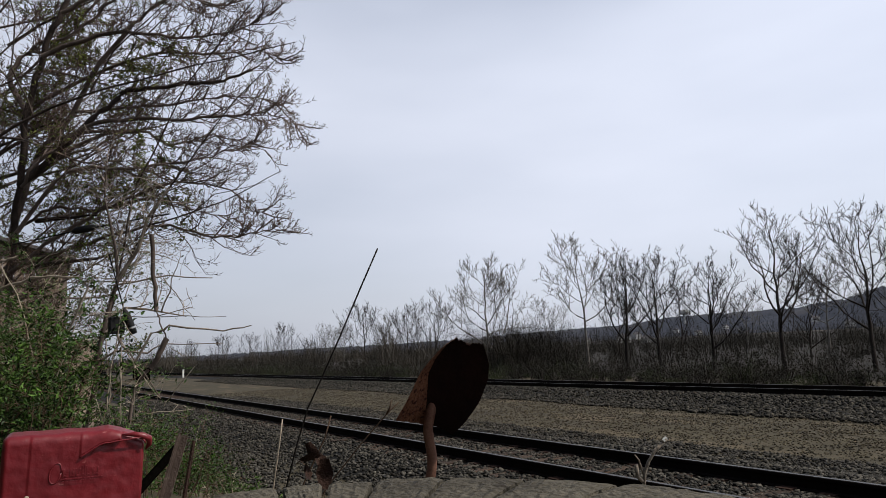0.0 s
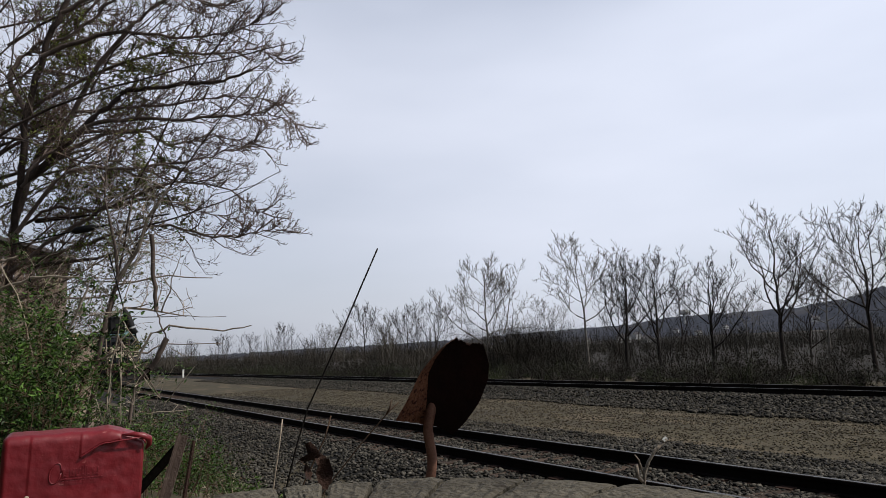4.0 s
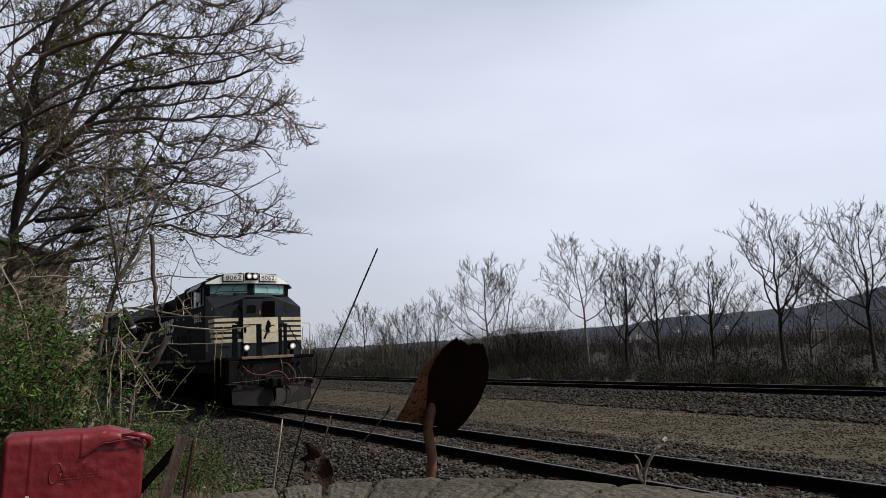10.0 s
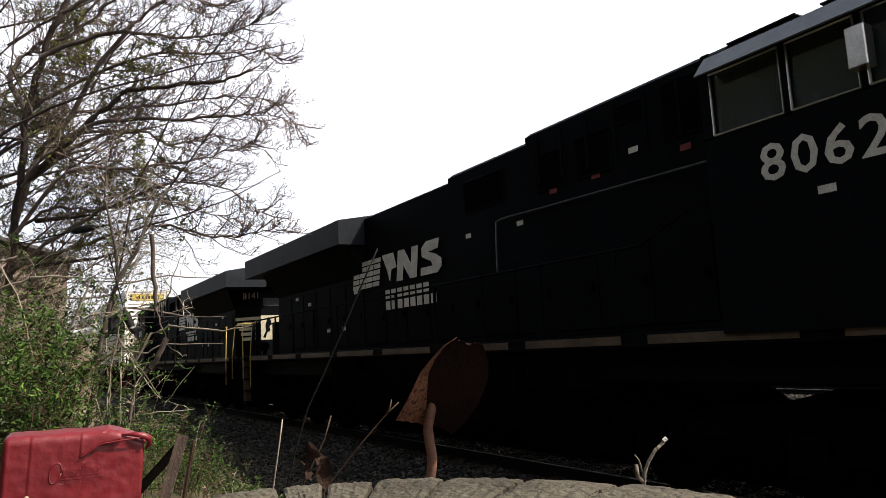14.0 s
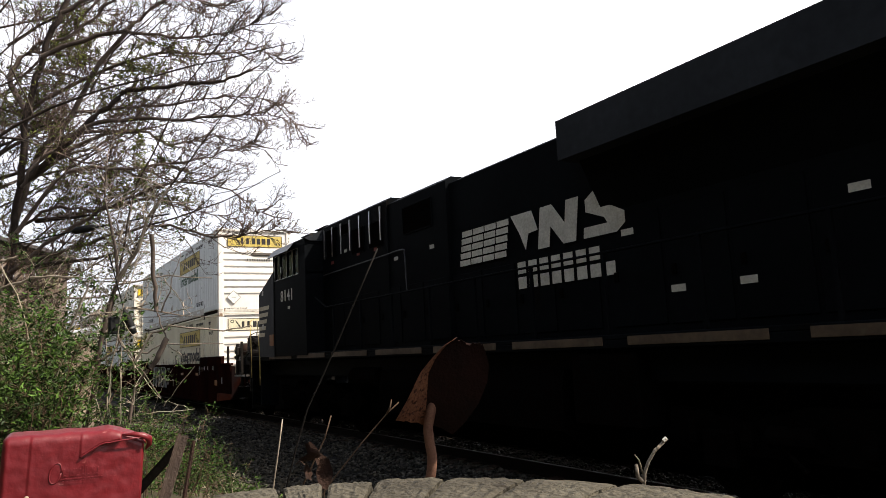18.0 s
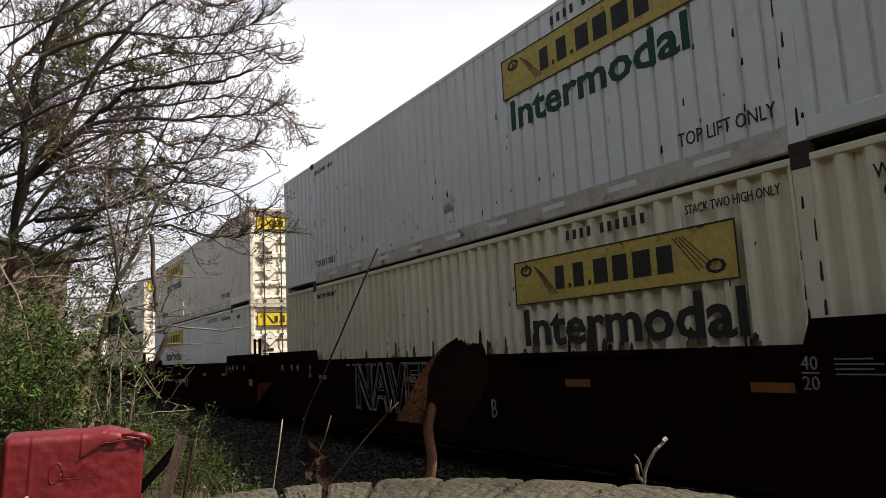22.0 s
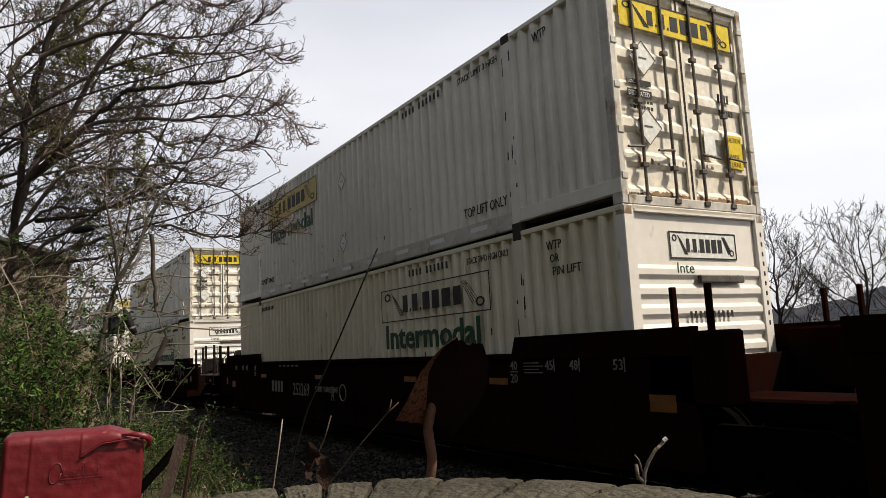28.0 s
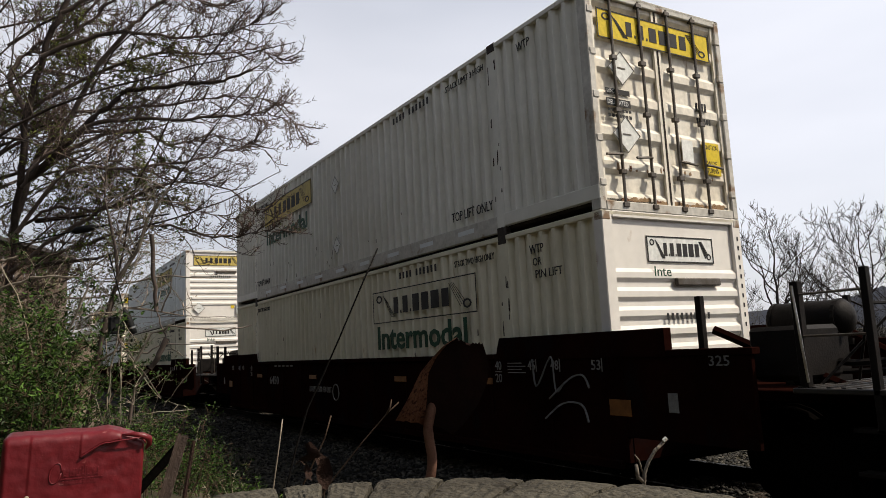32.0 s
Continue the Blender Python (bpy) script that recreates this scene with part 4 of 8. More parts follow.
    # grilles, doors and stickers along the hood
    for s in (-1, 1):
        for u0, u1, z0, z1 in ((-5.72, -5.13, 3.9, 4.54), (-6.43, -5.98, 4.3, 4.52), (-7.2, -6.57, 3.8, 4.32), (-8.02, -7.42, 3.8, 4.3), (-9.95, -8.88, 3.86, 4.36)):
            y = s * (1.05 if u0 > -8.3 else 1.02)
            gr = part("intake_grille", Geo().box(u0, u1, y, y + s * 0.012, z0, z1), GRIME, lo, "dark intake grille")
            part("grille_frame", Geo().tube([(u0, y + s * 0.012, z0), (u1, y + s * 0.012, z0), (u1, y + s * 0.012, z1), (u0, y + s * 0.012, z1), (u0, y + s * 0.012, z0)], 0.012, 4), BLACK, gr)
        part("hood_rail", Geo().tube(bend([(-9.05, s * 1.1, 2.8), (-9.02, s * 1.1, 3.45), (-8.9, s * 1.1, 3.57), (-8.0, s * 1.1, 3.56), (-6.5, s * 1.1, 3.54), (-5.0, s * 1.1, 3.52)]), 0.013, 6), HOODRAIL, lo, "pipe rail along the hood, grey for its lit top")
        for u0, z, m_ in ((-7.78, 3.72, INK_RED), (-6.94, 3.74, INK_RED), (-5.52, 3.73, INK_RED), (-6.28, 3.9, LETTER), (-8.6, 3.42, LETTER), (-9.98, 3.45, LETTER)):
            y = s * (1.022 if u0 < -8.3 else 1.052)
            box("warning_sticker", (u0, u0 + 0.15, y, y + s * 0.004, z, z + 0.07), m_, lo, b=0)
        for i in range(7):
            part("intake_post", Geo().box(-5.0 - i * 0.5, -4.96 - i * 0.5, s * 1.05, s * 1.075, 3.9, 4.58), STEEL if number == "8141" else BLACK, lo)
        for i in range(10):
            u0 = -13.95 + i * 0.88
            y = s * (0.95 if u0 < -10.5 else 1.02 if u0 < -8.3 else 1.05)
            dr = part("hood_door", Geo().box(u0, u0 + 0.82, y, y + s * 0.018, 1.85, 2.9, b=0.006), BLACK, lo)
            part("latch", Geo().box(u0 + 0.7, u0 + 0.76, y + s * 0.018, y + s * 0.04, 2.3, 2.42), GRIME, dr)
        for i in range(6):
            u0 = -19.5 + i * 0.9
            dr = part("hood_door", Geo().box(u0, u0 + 0.84, s * 0.95, s * 0.968, 1.85, 3.2, b=0.006), BLACK, lo)
            part("latch", Geo().box(u0 + 0.7, u0 + 0.76, s * 0.968, s * 0.99, 2.4, 2.52), GRIME, dr)
        for u0, z in ((-14.6, 2.95), (-15.3, 2.2), (-16.2, 2.2), (-17.4, 2.9), (-18.3, 3.1)):
            y = s * (0.968 if u0 < -10.5 else 1.045 if u0 < -8.3 else 1.068)
            box("warning_sticker", (u0, u0 + 0.2, y, y + s * 0.004, z, z + 0.08), LETTER, lo, b=0)
        logo(lo, s, -14.6, -10.75, 0.985)
        # walkway handrail
        n = 11
        pts = [(-20.3, s * 1.42, 2.7)] + [(-20.0 + i * 1.37, s * 1.42, 2.72) for i in range(n)] + [(-5.9, s * 1.42, 2.72), (-5.2, s * 1.4, 3.0)]
        part("handrail", Geo().tube(pts, 0.018, 6), BLACK, lo, "long black walkway handrail")
        for i in range(n):
            u0 = -20.0 + i * 1.37
            part("stanchion", Geo().box(u0 - 0.02, u0 + 0.02, s * 1.4, s * 1.44, 1.7, 2.72), BLACK, lo)
    ends(lo, lit)
    return lo


def vee(ob, k=0.27):
    """Pushes the middle of a cab front forwards into a shallow V."""
    for v in ob.data.vertices:
        v.co.x += k * max(0.0, 1.5 - abs(v.co.y))
    ob.data.update()
    return ob


def emblem(m):
    """A rearing shape, made plain."""
    g = Geo()
    flat(g, [(0.02, 0.02), (0.1, 0.0), (0.16, 0.18), (0.26, 0.22), (0.24, 0.36), (0.3, 0.52), (0.22, 0.68), (0.16, 0.6), (0.1, 0.4), (0.12, 0.24)], m, 0.005)
    flat(g, [(0.24, 0.46), (0.4, 0.5), (0.44, 0.4), (0.38, 0.46), (0.25, 0.4)], m, 0.005)
    return g


def logo(lo, s, u0, u1, y):
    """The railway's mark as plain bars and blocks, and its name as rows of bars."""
    m = face_m(0, s * y, 0, "-y" if s < 0 else "+y")
    k = 1 if s < 0 else -1
    a0 = u0 if s < 0 else -u1
    w = u1 - u0
    for i in range(5):
        g = Geo()
        for j in range(4):
            x0 = a0 + 0.06 * (4 - i) * 0 + 0.025 * i + j * 0.33
            x1 = min(x0 + 0.3, a0 + 1.55 - 0.12 * (4 - i) * 0.3)
            rect(g, x0, x1, 3.02 + i * 0.118, 3.11 + i * 0.118, m)
        part("logo_bar", g, LETTER, lo, "white bars of the railway mark")
    b = a0 + 1.45
    g = Geo()
    flat(g, [(b, 3.6), (b + 0.5, 3.6), (b + 0.62, 3.3), (b + 0.4, 3.28), (b + 0.32, 3.05), (b + 0.2, 3.3)], m)
    part("logo_block", g, LETTER, lo, "white block of the railway mark")
    g = Geo()
    flat(g, [(b + 0.6, 3.02), (b + 0.85, 3.02), (b + 0.9, 3.3), (b + 1.15, 3.02), (b + 1.4, 3.02), (b + 1.5, 3.6), (b + 1.25, 3.6), (b + 1.2, 3.3), (b + 0.95, 3.6), (b + 0.7, 3.6)], m)
    part("logo_block", g, LETTER, lo, "white block of the railway mark")
    g = Geo()
    flat(g, [(b + 1.55, 3.02), (b + 2.15, 3.02), (b + 2.3, 3.12), (b + 2.3, 3.26), (b + 2.1, 3.36), (b + 1.85, 3.42), (b + 2.2, 3.45), (b + 2.25, 3.62), (b + 1.8, 3.62), (b + 1.62, 3.52), (b + 1.62, 3.36), (b + 1.95, 3.24), (b + 2.0, 3.16), (b + 1.57, 3.16)], m)
    part("logo_block", g, LETTER, lo, "white block of the railway mark")
    for z, n in ((2.72, 7), (2.5, 8)):
        for j in range(n):
            x0 = a0 + 1.55 + j * 0.255
            part("name_bar", rect(Geo(), x0, x0 + 0.19, z, z + 0.17, m), LETTER, lo)


def ends(lo, lit):
    """Platforms, steps, handrails, plow and coupler at both ends."""
    # front
    part("front_platform", Geo().box(-1.2, 0.12, -1.46, 1.46, 1.62, 1.74, b=0.02), BLACK, lo)
    part("anticlimber", Geo().box(0.1, 0.22, -1.0, 0.72, 1.655, 1.745, b=0.012), TAN, lo, "tan ribbed anticlimber plate")
    for k in range(17):
        part("anticlimber_rib", Geo().box(0.215, 0.228, -0.98 + k * 0.1, -0.95 + k * 0.1, 1.66, 1.71), TAN, lo)
    part("pilot_plate", Geo().box(0.0, 0.12, -1.4, 1.4, 0.75, 1.62, b=0.02), PILOT, lo, "dusty dark pilot plate")
    plow = Geo()
    for s in (-1, 1):
        vs = [(0.1, s * 1.32, 0.9), (0.3, s * 0.06, 0.72), (0.48, s * 0.04, 0.13), (0.2, s * 1.3, 0.26), (0.06, s * 1.32, 0.9), (0.26, s * 0.06, 0.72), (0.43, s * 0.04, 0.13), (0.15, s * 1.3, 0.26)]
        plow.convex(vs, [(0, 1, 2, 3), (4, 5, 6, 7), (0, 1, 5, 4), (2, 3, 7, 6), (0, 3, 7, 4), (1, 2, 6, 5)])
    part("plow", plow, PLOW, lo, "scuffed grey snow plow pilot")
    cg = Geo().box(0.1, 0.45, -0.12, 0.12, 0.76, 1.0, b=0.02).box(0.4, 0.72, -0.2, 0.17, 0.72, 1.04, b=0.05).box(0.62, 0.82, 0.02, 0.18, 0.74, 1.02, b=0.04)
    part("coupler", cg, PILOT, lo, "heavy steel knuckle coupler")
    part("air_hose", Geo().tube(bend([(0.13, -0.95, 1.45), (0.35, -0.75, 1.22), (0.5, -0.4, 1.14), (0.52, 0.0, 1.24), (0.48, 0.3, 1.12), (0.4, 0.5, 0.85)]), 0.019, 8), HOSE, lo, "faded red jumper hose", True)
    part("air_hose", Geo().tube(bend([(0.13, 0.3, 1.5), (0.35, 0.5, 1.42), (0.42, 0.68, 1.1), (0.4, 0.62, 0.85), (0.3, 0.5, 0.8)]), 0.018, 8), HOSE, lo, "faded red jumper hose", True)
    for i, y in enumerate((-1.05, -0.85, -0.65, 0.5, 0.7, 0.9)):
        part("control_hose", Geo().tube(bend([(0.12, y, 1.3), (0.26, y + 0.03, 1.2), (0.32, y + 0.08, 0.98 - 0.05 * (i % 3)), (0.28, y + 0.16, 0.9), (0.14, y + 0.2, 1.05)]), 0.016, 6), RUBBER, lo, smooth=True)
        part("hose_bracket", Geo().box(0.1, 0.18, y - 0.04, y + 0.04, 1.42, 1.5, b=0.01), GRIME, lo)
    part("draft_pocket", Geo().box(0.1, 0.3, -0.32, 0.32, 0.66, 1.12, b=0.04), PILOT, lo)
    part("uncoupling_lever", Geo().tube([(0.16, 1.4, 0.9), (0.32, 1.25, 0.96), (0.36, 0.45, 0.98), (0.5, 0.2, 1.05)], 0.011, 6), BAR_STEEL, lo)
    for s in (-1, 1):
        part("corner_step", Geo().box(0.02, 0.3, s * 1.15, s * 1.5, 0.88, 0.905, b=0.006), PLOW, lo, "worn dark step")
    part("brake_hose", Geo().tube(bend([(0.2, 0.4, 0.8), (0.45, 0.5, 0.6), (0.55, 0.42, 0.38), (0.6, 0.28, 0.26)]), 0.03, 8), RUBBER, lo, smooth=True)
    part("uncoupling_lever", Geo().tube([(0.16, -1.4, 0.9), (0.3, -1.3, 0.95), (0.35, -0.4, 0.98), (0.5, -0.1, 1.05)], 0.012, 6), BAR_STEEL, lo)
    part("safety_chain", Geo().tube(bend([(0.05, -0.36, 2.66), (0.1, -0.15, 2.5), (0.1, 0.15, 2.5), (0.05, 0.36, 2.66)]), 0.009, 5), BAR_STEEL, lo)
    part("safety_chain", Geo().tube([(0.3, 0.25, 1.62), (0.42, 0.25, 1.4), (0.43, 0.25, 1.15)], 0.008, 5), STEEL, lo)
    for s in (-1, 1):
        dl = part("ditch_light", Geo().cyl((-0.28, s * 0.77, 2.02), (-0.04, s * 0.77, 2.02), 0.105, 0.115, 16).box(-0.24, -0.02, s * 0.77 - 0.13, s * 0.77 + 0.13, 2.12, 2.16, b=0.01).box(-0.2, -0.1, s * 0.77 - 0.05, s * 0.77 + 0.05, 1.72, 1.9), GRIME, lo, "round ditch light in a dark housing")
        part("bezel", Geo().lathe([(0, 0.1), (0.03, 0.106), (0.04, 0.096), (0.012, 0.05)], (-0.05, s * 0.77, 2.02), 0, 18), STEEL, dl, "bright lamp bezel", True)
        part("lamp", Geo().lathe([(0, 0.058), (0.015, 0.052), (0.03, 0.01)], (-0.038, s * 0.77, 2.02), 0, 16), LAMP if lit else LAMP_OFF, dl, "round lamp lens", True)
        for y in (0.38, 1.16) if s < 0 else (0.33, 0.5):
            wide = 0.085 if s < 0 else 0.055
            part("end_post", Geo().box(0.0, 0.05, s * y - wide, s * y + wide, 1.7, 2.78, b=0.01), BLACK, lo, "broad black platform post")
        part("platform_rail", Geo().tube([(0.03, s * 0.38, 2.76), (0.03, s * (1.16 if s < 0 else 0.5), 2.76)] + ([(0.02, 0.62, 2.7), (-0.05, 1.1, 1.9)] if s > 0 else []), 0.018, 6), BLACK, lo)
        # steps cut into the corner
        for i in range(4):
            part("step", Geo().box(-1.15, -0.45, s * 1.05, s * 1.48, 0.42 + i * 0.33, 0.46 + i * 0.33, b=0.004), GRIME, lo)
        for u in (-1.25, -0.45):
            part("step_side", Geo().box(u, u + 0.05, s * 1.0, s * 1.48, 0.4, 1.62), BLACK, lo)
        part("yellow_handrail", Geo().tube([(-1.22, s * 1.5, 0.95), (-1.22, s * 1.5, 1.75), (-0.98, s * 1.48, 2.58), (-0.85, s * 1.45, 2.68)], 0.0125, 8), YELLOW, lo, "yellow boarding handrail", True)
        part("yellow_handrail", Geo().tube([(-0.44, s * 1.5, 1.15), (-0.44, s * 1.5, 1.75), (-0.2, s * 1.46, 2.7), (-0.1, s * 1.38, 2.78), (0.02, s * 1.1, 2.78)], 0.0125, 8), YELLOW, lo, "yellow boarding handrail", True)
        part("pilot_handrail", Geo().tube([(0.06, s * 1.42, 0.9), (0.2, s * 1.5, 1.2), (0.2, s * 1.5, 1.7), (0.1, s * 1.42, 1.85)], 0.018, 6), BLACK, lo)
    # rear
    part("rear_platform", Geo().box(-21.85, -20.6, -1.46, 1.46, 1.6, 1.74, b=0.02), BLACK, lo)
    part("rear_pilot_plate", Geo().box(-21.9, -21.8, -1.4, 1.4, 0.3, 1.62, b=0.02), GRIME, lo)
    part("rear_coupler", Geo().box(-22.25, -21.85, -0.12, 0.12, 0.74, 1.0, b=0.02), GRIME, lo)
    for i, y in enumerate((-1.0, -0.8, -0.6, -0.42, 0.45, 0.65, 0.85)):
        part("control_hose", Geo().tube(bend([(-21.9, y, 1.4), (-22.02, y + 0.03, 1.25), (-22.06, y + 0.06, 0.95 - 0.06 * (i % 3)), (-22.0, y + 0.14, 0.85), (-21.92, y + 0.18, 1.05)]), 0.016, 6), RUBBER if i % 3 else HOSE, lo, smooth=True)
    part("safety_chain", Geo().tube(bend([(-21.82, -0.3, 2.6), (-21.9, -0.05, 2.35), (-21.84, 0.25, 2.62)]), 0.013, 5), STEEL, lo)
    part("grab_iron", Geo().tube([(-21.86, -1.3, 1.3), (-21.98, -1.3, 1.3), (-21.98, -0.8, 1.3), (-21.86, -0.8, 1.3)], 0.014, 5), BAR_STEEL, lo)
    for s in (-1, 1):
        rd = part("ditch_light", Geo().cyl((-21.6, s * 0.77, 2.02), (-21.86, s * 0.77, 2.02), 0.13, 0.14, 16).box(-21.7, -21.6, s * 0.77 - 0.05, s * 0.77 + 0.05, 1.72, 1.9), GRIME, lo)
        part("lamp", Geo().lathe([(0, 0.115), (-0.02, 0.12), (-0.05, 0.04)], (-21.85, s * 0.77, 2.02), 0, 16), LAMP_OFF, rd, "round unlit lamp lens", True)
        for y in (0.3, 0.95):
            part("end_post", Geo().box(-21.84, -21.78, s * y - 0.05, s * y + 0.05, 1.7, 2.75, b=0.01), BLACK, lo, "broad black platform post")
        for i in range(4):
            part("step", Geo().box(-21.4, -20.7, s * 1.05, s * 1.48, 0.42 + i * 0.33, 0.46 + i * 0.33, b=0.004), GRIME, lo)
        for u in (-21.45, -20.7):
            part("step_side", Geo().box(u, u + 0.05, s * 1.0, s * 1.48, 0.4, 1.62), SILL if u < -21 and s < 0 else GRIME, lo)
        part("yellow_handrail", Geo().tube([(-20.68, s * 1.5, 0.9), (-20.68, s * 1.5, 1.75), (-20.6, s * 1.46, 2.6), (-20.45, s * 1.4, 2.72), (-20.3, s * 1.42, 2.7)], 0.0125, 8), YELLOW, lo, "yellow boarding handrail", True)
        part("yellow_handrail", Geo().tube([(-21.42, s * 1.5, 1.1), (-21.42, s * 1.5, 1.75), (-21.6, s * 1.46, 2.65), (-21.7, s * 1.38, 2.74), (-21.8, s * 1.0, 2.74)], 0.0125, 8), YELLOW, lo, "yellow boarding handrail", True)


loco_a = make_loco("8062", 1, True, "black diesel locomotive with cream nose stripes and lit headlamps leading")
MOVING.append((loco_a, 0.0, False))
loco_b = make_loco("8141", -1, False, "black diesel locomotive running backwards behind the lead engine")
MOVING.append((loco_b, -44.02, True))


# ---- containers ----
STAIN = mat("brown_rust_stain", (0.3, 0.2, 0.11), (0.18, 0.11, 0.06), 9.0, 0.85, grain=0.3)
BOX_L, BOX_H, BOX_W, BOX_Z = 16.15, 2.908, 1.295, 0.363
POSTS = (-2.05, -14.10)


def corrugated(s, z0, z1, x0, x1, narrow, pitch=0.27, deep=0.075):
    """A wall pressed into upright ribs between x0 and x1."""
    n = max(1, round((x1 - x0) / pitch))
    p = (x1 - x0) / n
    line = [(x0, 0.0)]
    for i in range(n):
        a = x0 + i * p
        line += [(a + q * p, -d) for q, d in (((0.36, 0.0), (0.45, 0.038), (0.53, 0.038), (0.62, 0.0)) if narrow else ((0.12, 0.0), (0.34, deep), (0.62, deep), (0.88, 0.0)))]
    line.append((x1, 0.0))
    g = Geo()
    y = s * BOX_W
    g.rings([[(x, y + s * d, z) for x, d in line] for z in (z0, z1)], close=False, caps=False)
    return g


def scroll_sign(ob, m, w, h, panel, name="sign_panel", label="", bars=8, line=INK):
    """A sign as plain shapes: a panel, a frame, a rolled end at each side and a row of upright blocks."""
    if panel is not None:
        g = Geo()
        rect(g, 0, w, 0, h, m, 0.006)
        sg = part(name, g, panel, ob, label)
        d = 0.007
    else:
        sg, d = ob, 0.004
    md = m @ Matrix.Translation((0, 0, d))
    g = Geo()
    t = 0.018
    rect(g, 0, w, 0, t, md), rect(g, 0, w, h - t, h, md), rect(g, 0, t, 0, h, md), rect(g, w - t, w, 0, h, md)
    for k in range(4):
        a = 0.12 * w + k * 0.012 * w
        flat(g, [(a, 0.86 * h - k * 0.05 * h), (a + 0.012, 0.86 * h - k * 0.05 * h), (a + 0.09 * w + 0.012, 0.16 * h), (a + 0.09 * w, 0.16 * h)], md)
        e = w - 0.22 * w + k * 0.012 * w
        flat(g, [(e, 0.86 * h), (e + 0.012, 0.86 * h), (e + 0.09 * w + 0.012, 0.2 * h + k * 0.05 * h), (e + 0.09 * w, 0.2 * h + k * 0.05 * h)], md)
    for cx, cy in ((0.075 * w, 0.76 * h), (w - 0.075 * w, 0.26 * h)):
        ring = [(cx + math.cos(q * 0.7854) * 0.035 * w, cy + math.sin(q * 0.7854) * 0.13 * h) for q in range(8)]
        inner = [(cx + math.cos(q * 0.7854) * 0.022 * w, cy + math.sin(q * 0.7854) * 0.08 * h) for q in range(8)]
        for q in range(8):
            flat(g, [ring[q], ring[(q + 1) % 8], inner[(q + 1) % 8], inner[q]], md)
    part("sign_outline", g, line, sg, "black outline and rolled ends")
    wd = [0.055, 0.014, 0.06, 0.014, 0.075, 0.075, 0.085, 0.07]
    x = 0.24 * w
    for i, q in enumerate(wd[:bars]):
        tall = 0.5 if q > 0.02 else 0.09
        part("sign_block", rect(Geo(), x, x + q * w * 0.86, 0.25 * h, (0.25 + tall) * h, md), line, sg)
        x += q * w + 0.014 * w


def diamond(ob, m, r):
    g = Geo()
    flat(g, [(0, -r), (r, 0), (0, r), (-r, 0)], m, 0.012)
    p = part("placard_holder", g, SIGN_WHITE, ob, "diamond placard holder")
    md = m @ Matrix.Translation((0, 0, 0.013))
    g = Geo()
    t = 0.014
    c = [(0, -r), (r, 0), (0, r), (-r, 0)]
    q = [(0, -r + t), (r - t, 0), (0, r - t), (-r + t, 0)]
    for i in range(4):
        flat(g, [c[i], c[(i + 1) % 4], q[(i + 1) % 4], q[i]], md)
    rect(g, -0.3 * r, 0.3 * r, -0.04 * r, 0.04 * r, md)
    part("placard_edge", g, BAR_STEEL, p)


def scar(ob, x, z, w, h, material):
    """A ragged chip or rust run on the near wall."""
    m = face_m(x, -BOX_W - 0.001, z, "-y")
    part("rust_scar", flat(Geo(), [(0, h * 0.08), (w * 0.5, 0), (w, h * 0.12), (w * 0.9, h * 0.5), (w * 0.98, h * 0.8), (w * 0.6, h), (w * 0.3, h * 0.88), (w * 0.12, h * 0.55)], m, 0.003), material, ob)


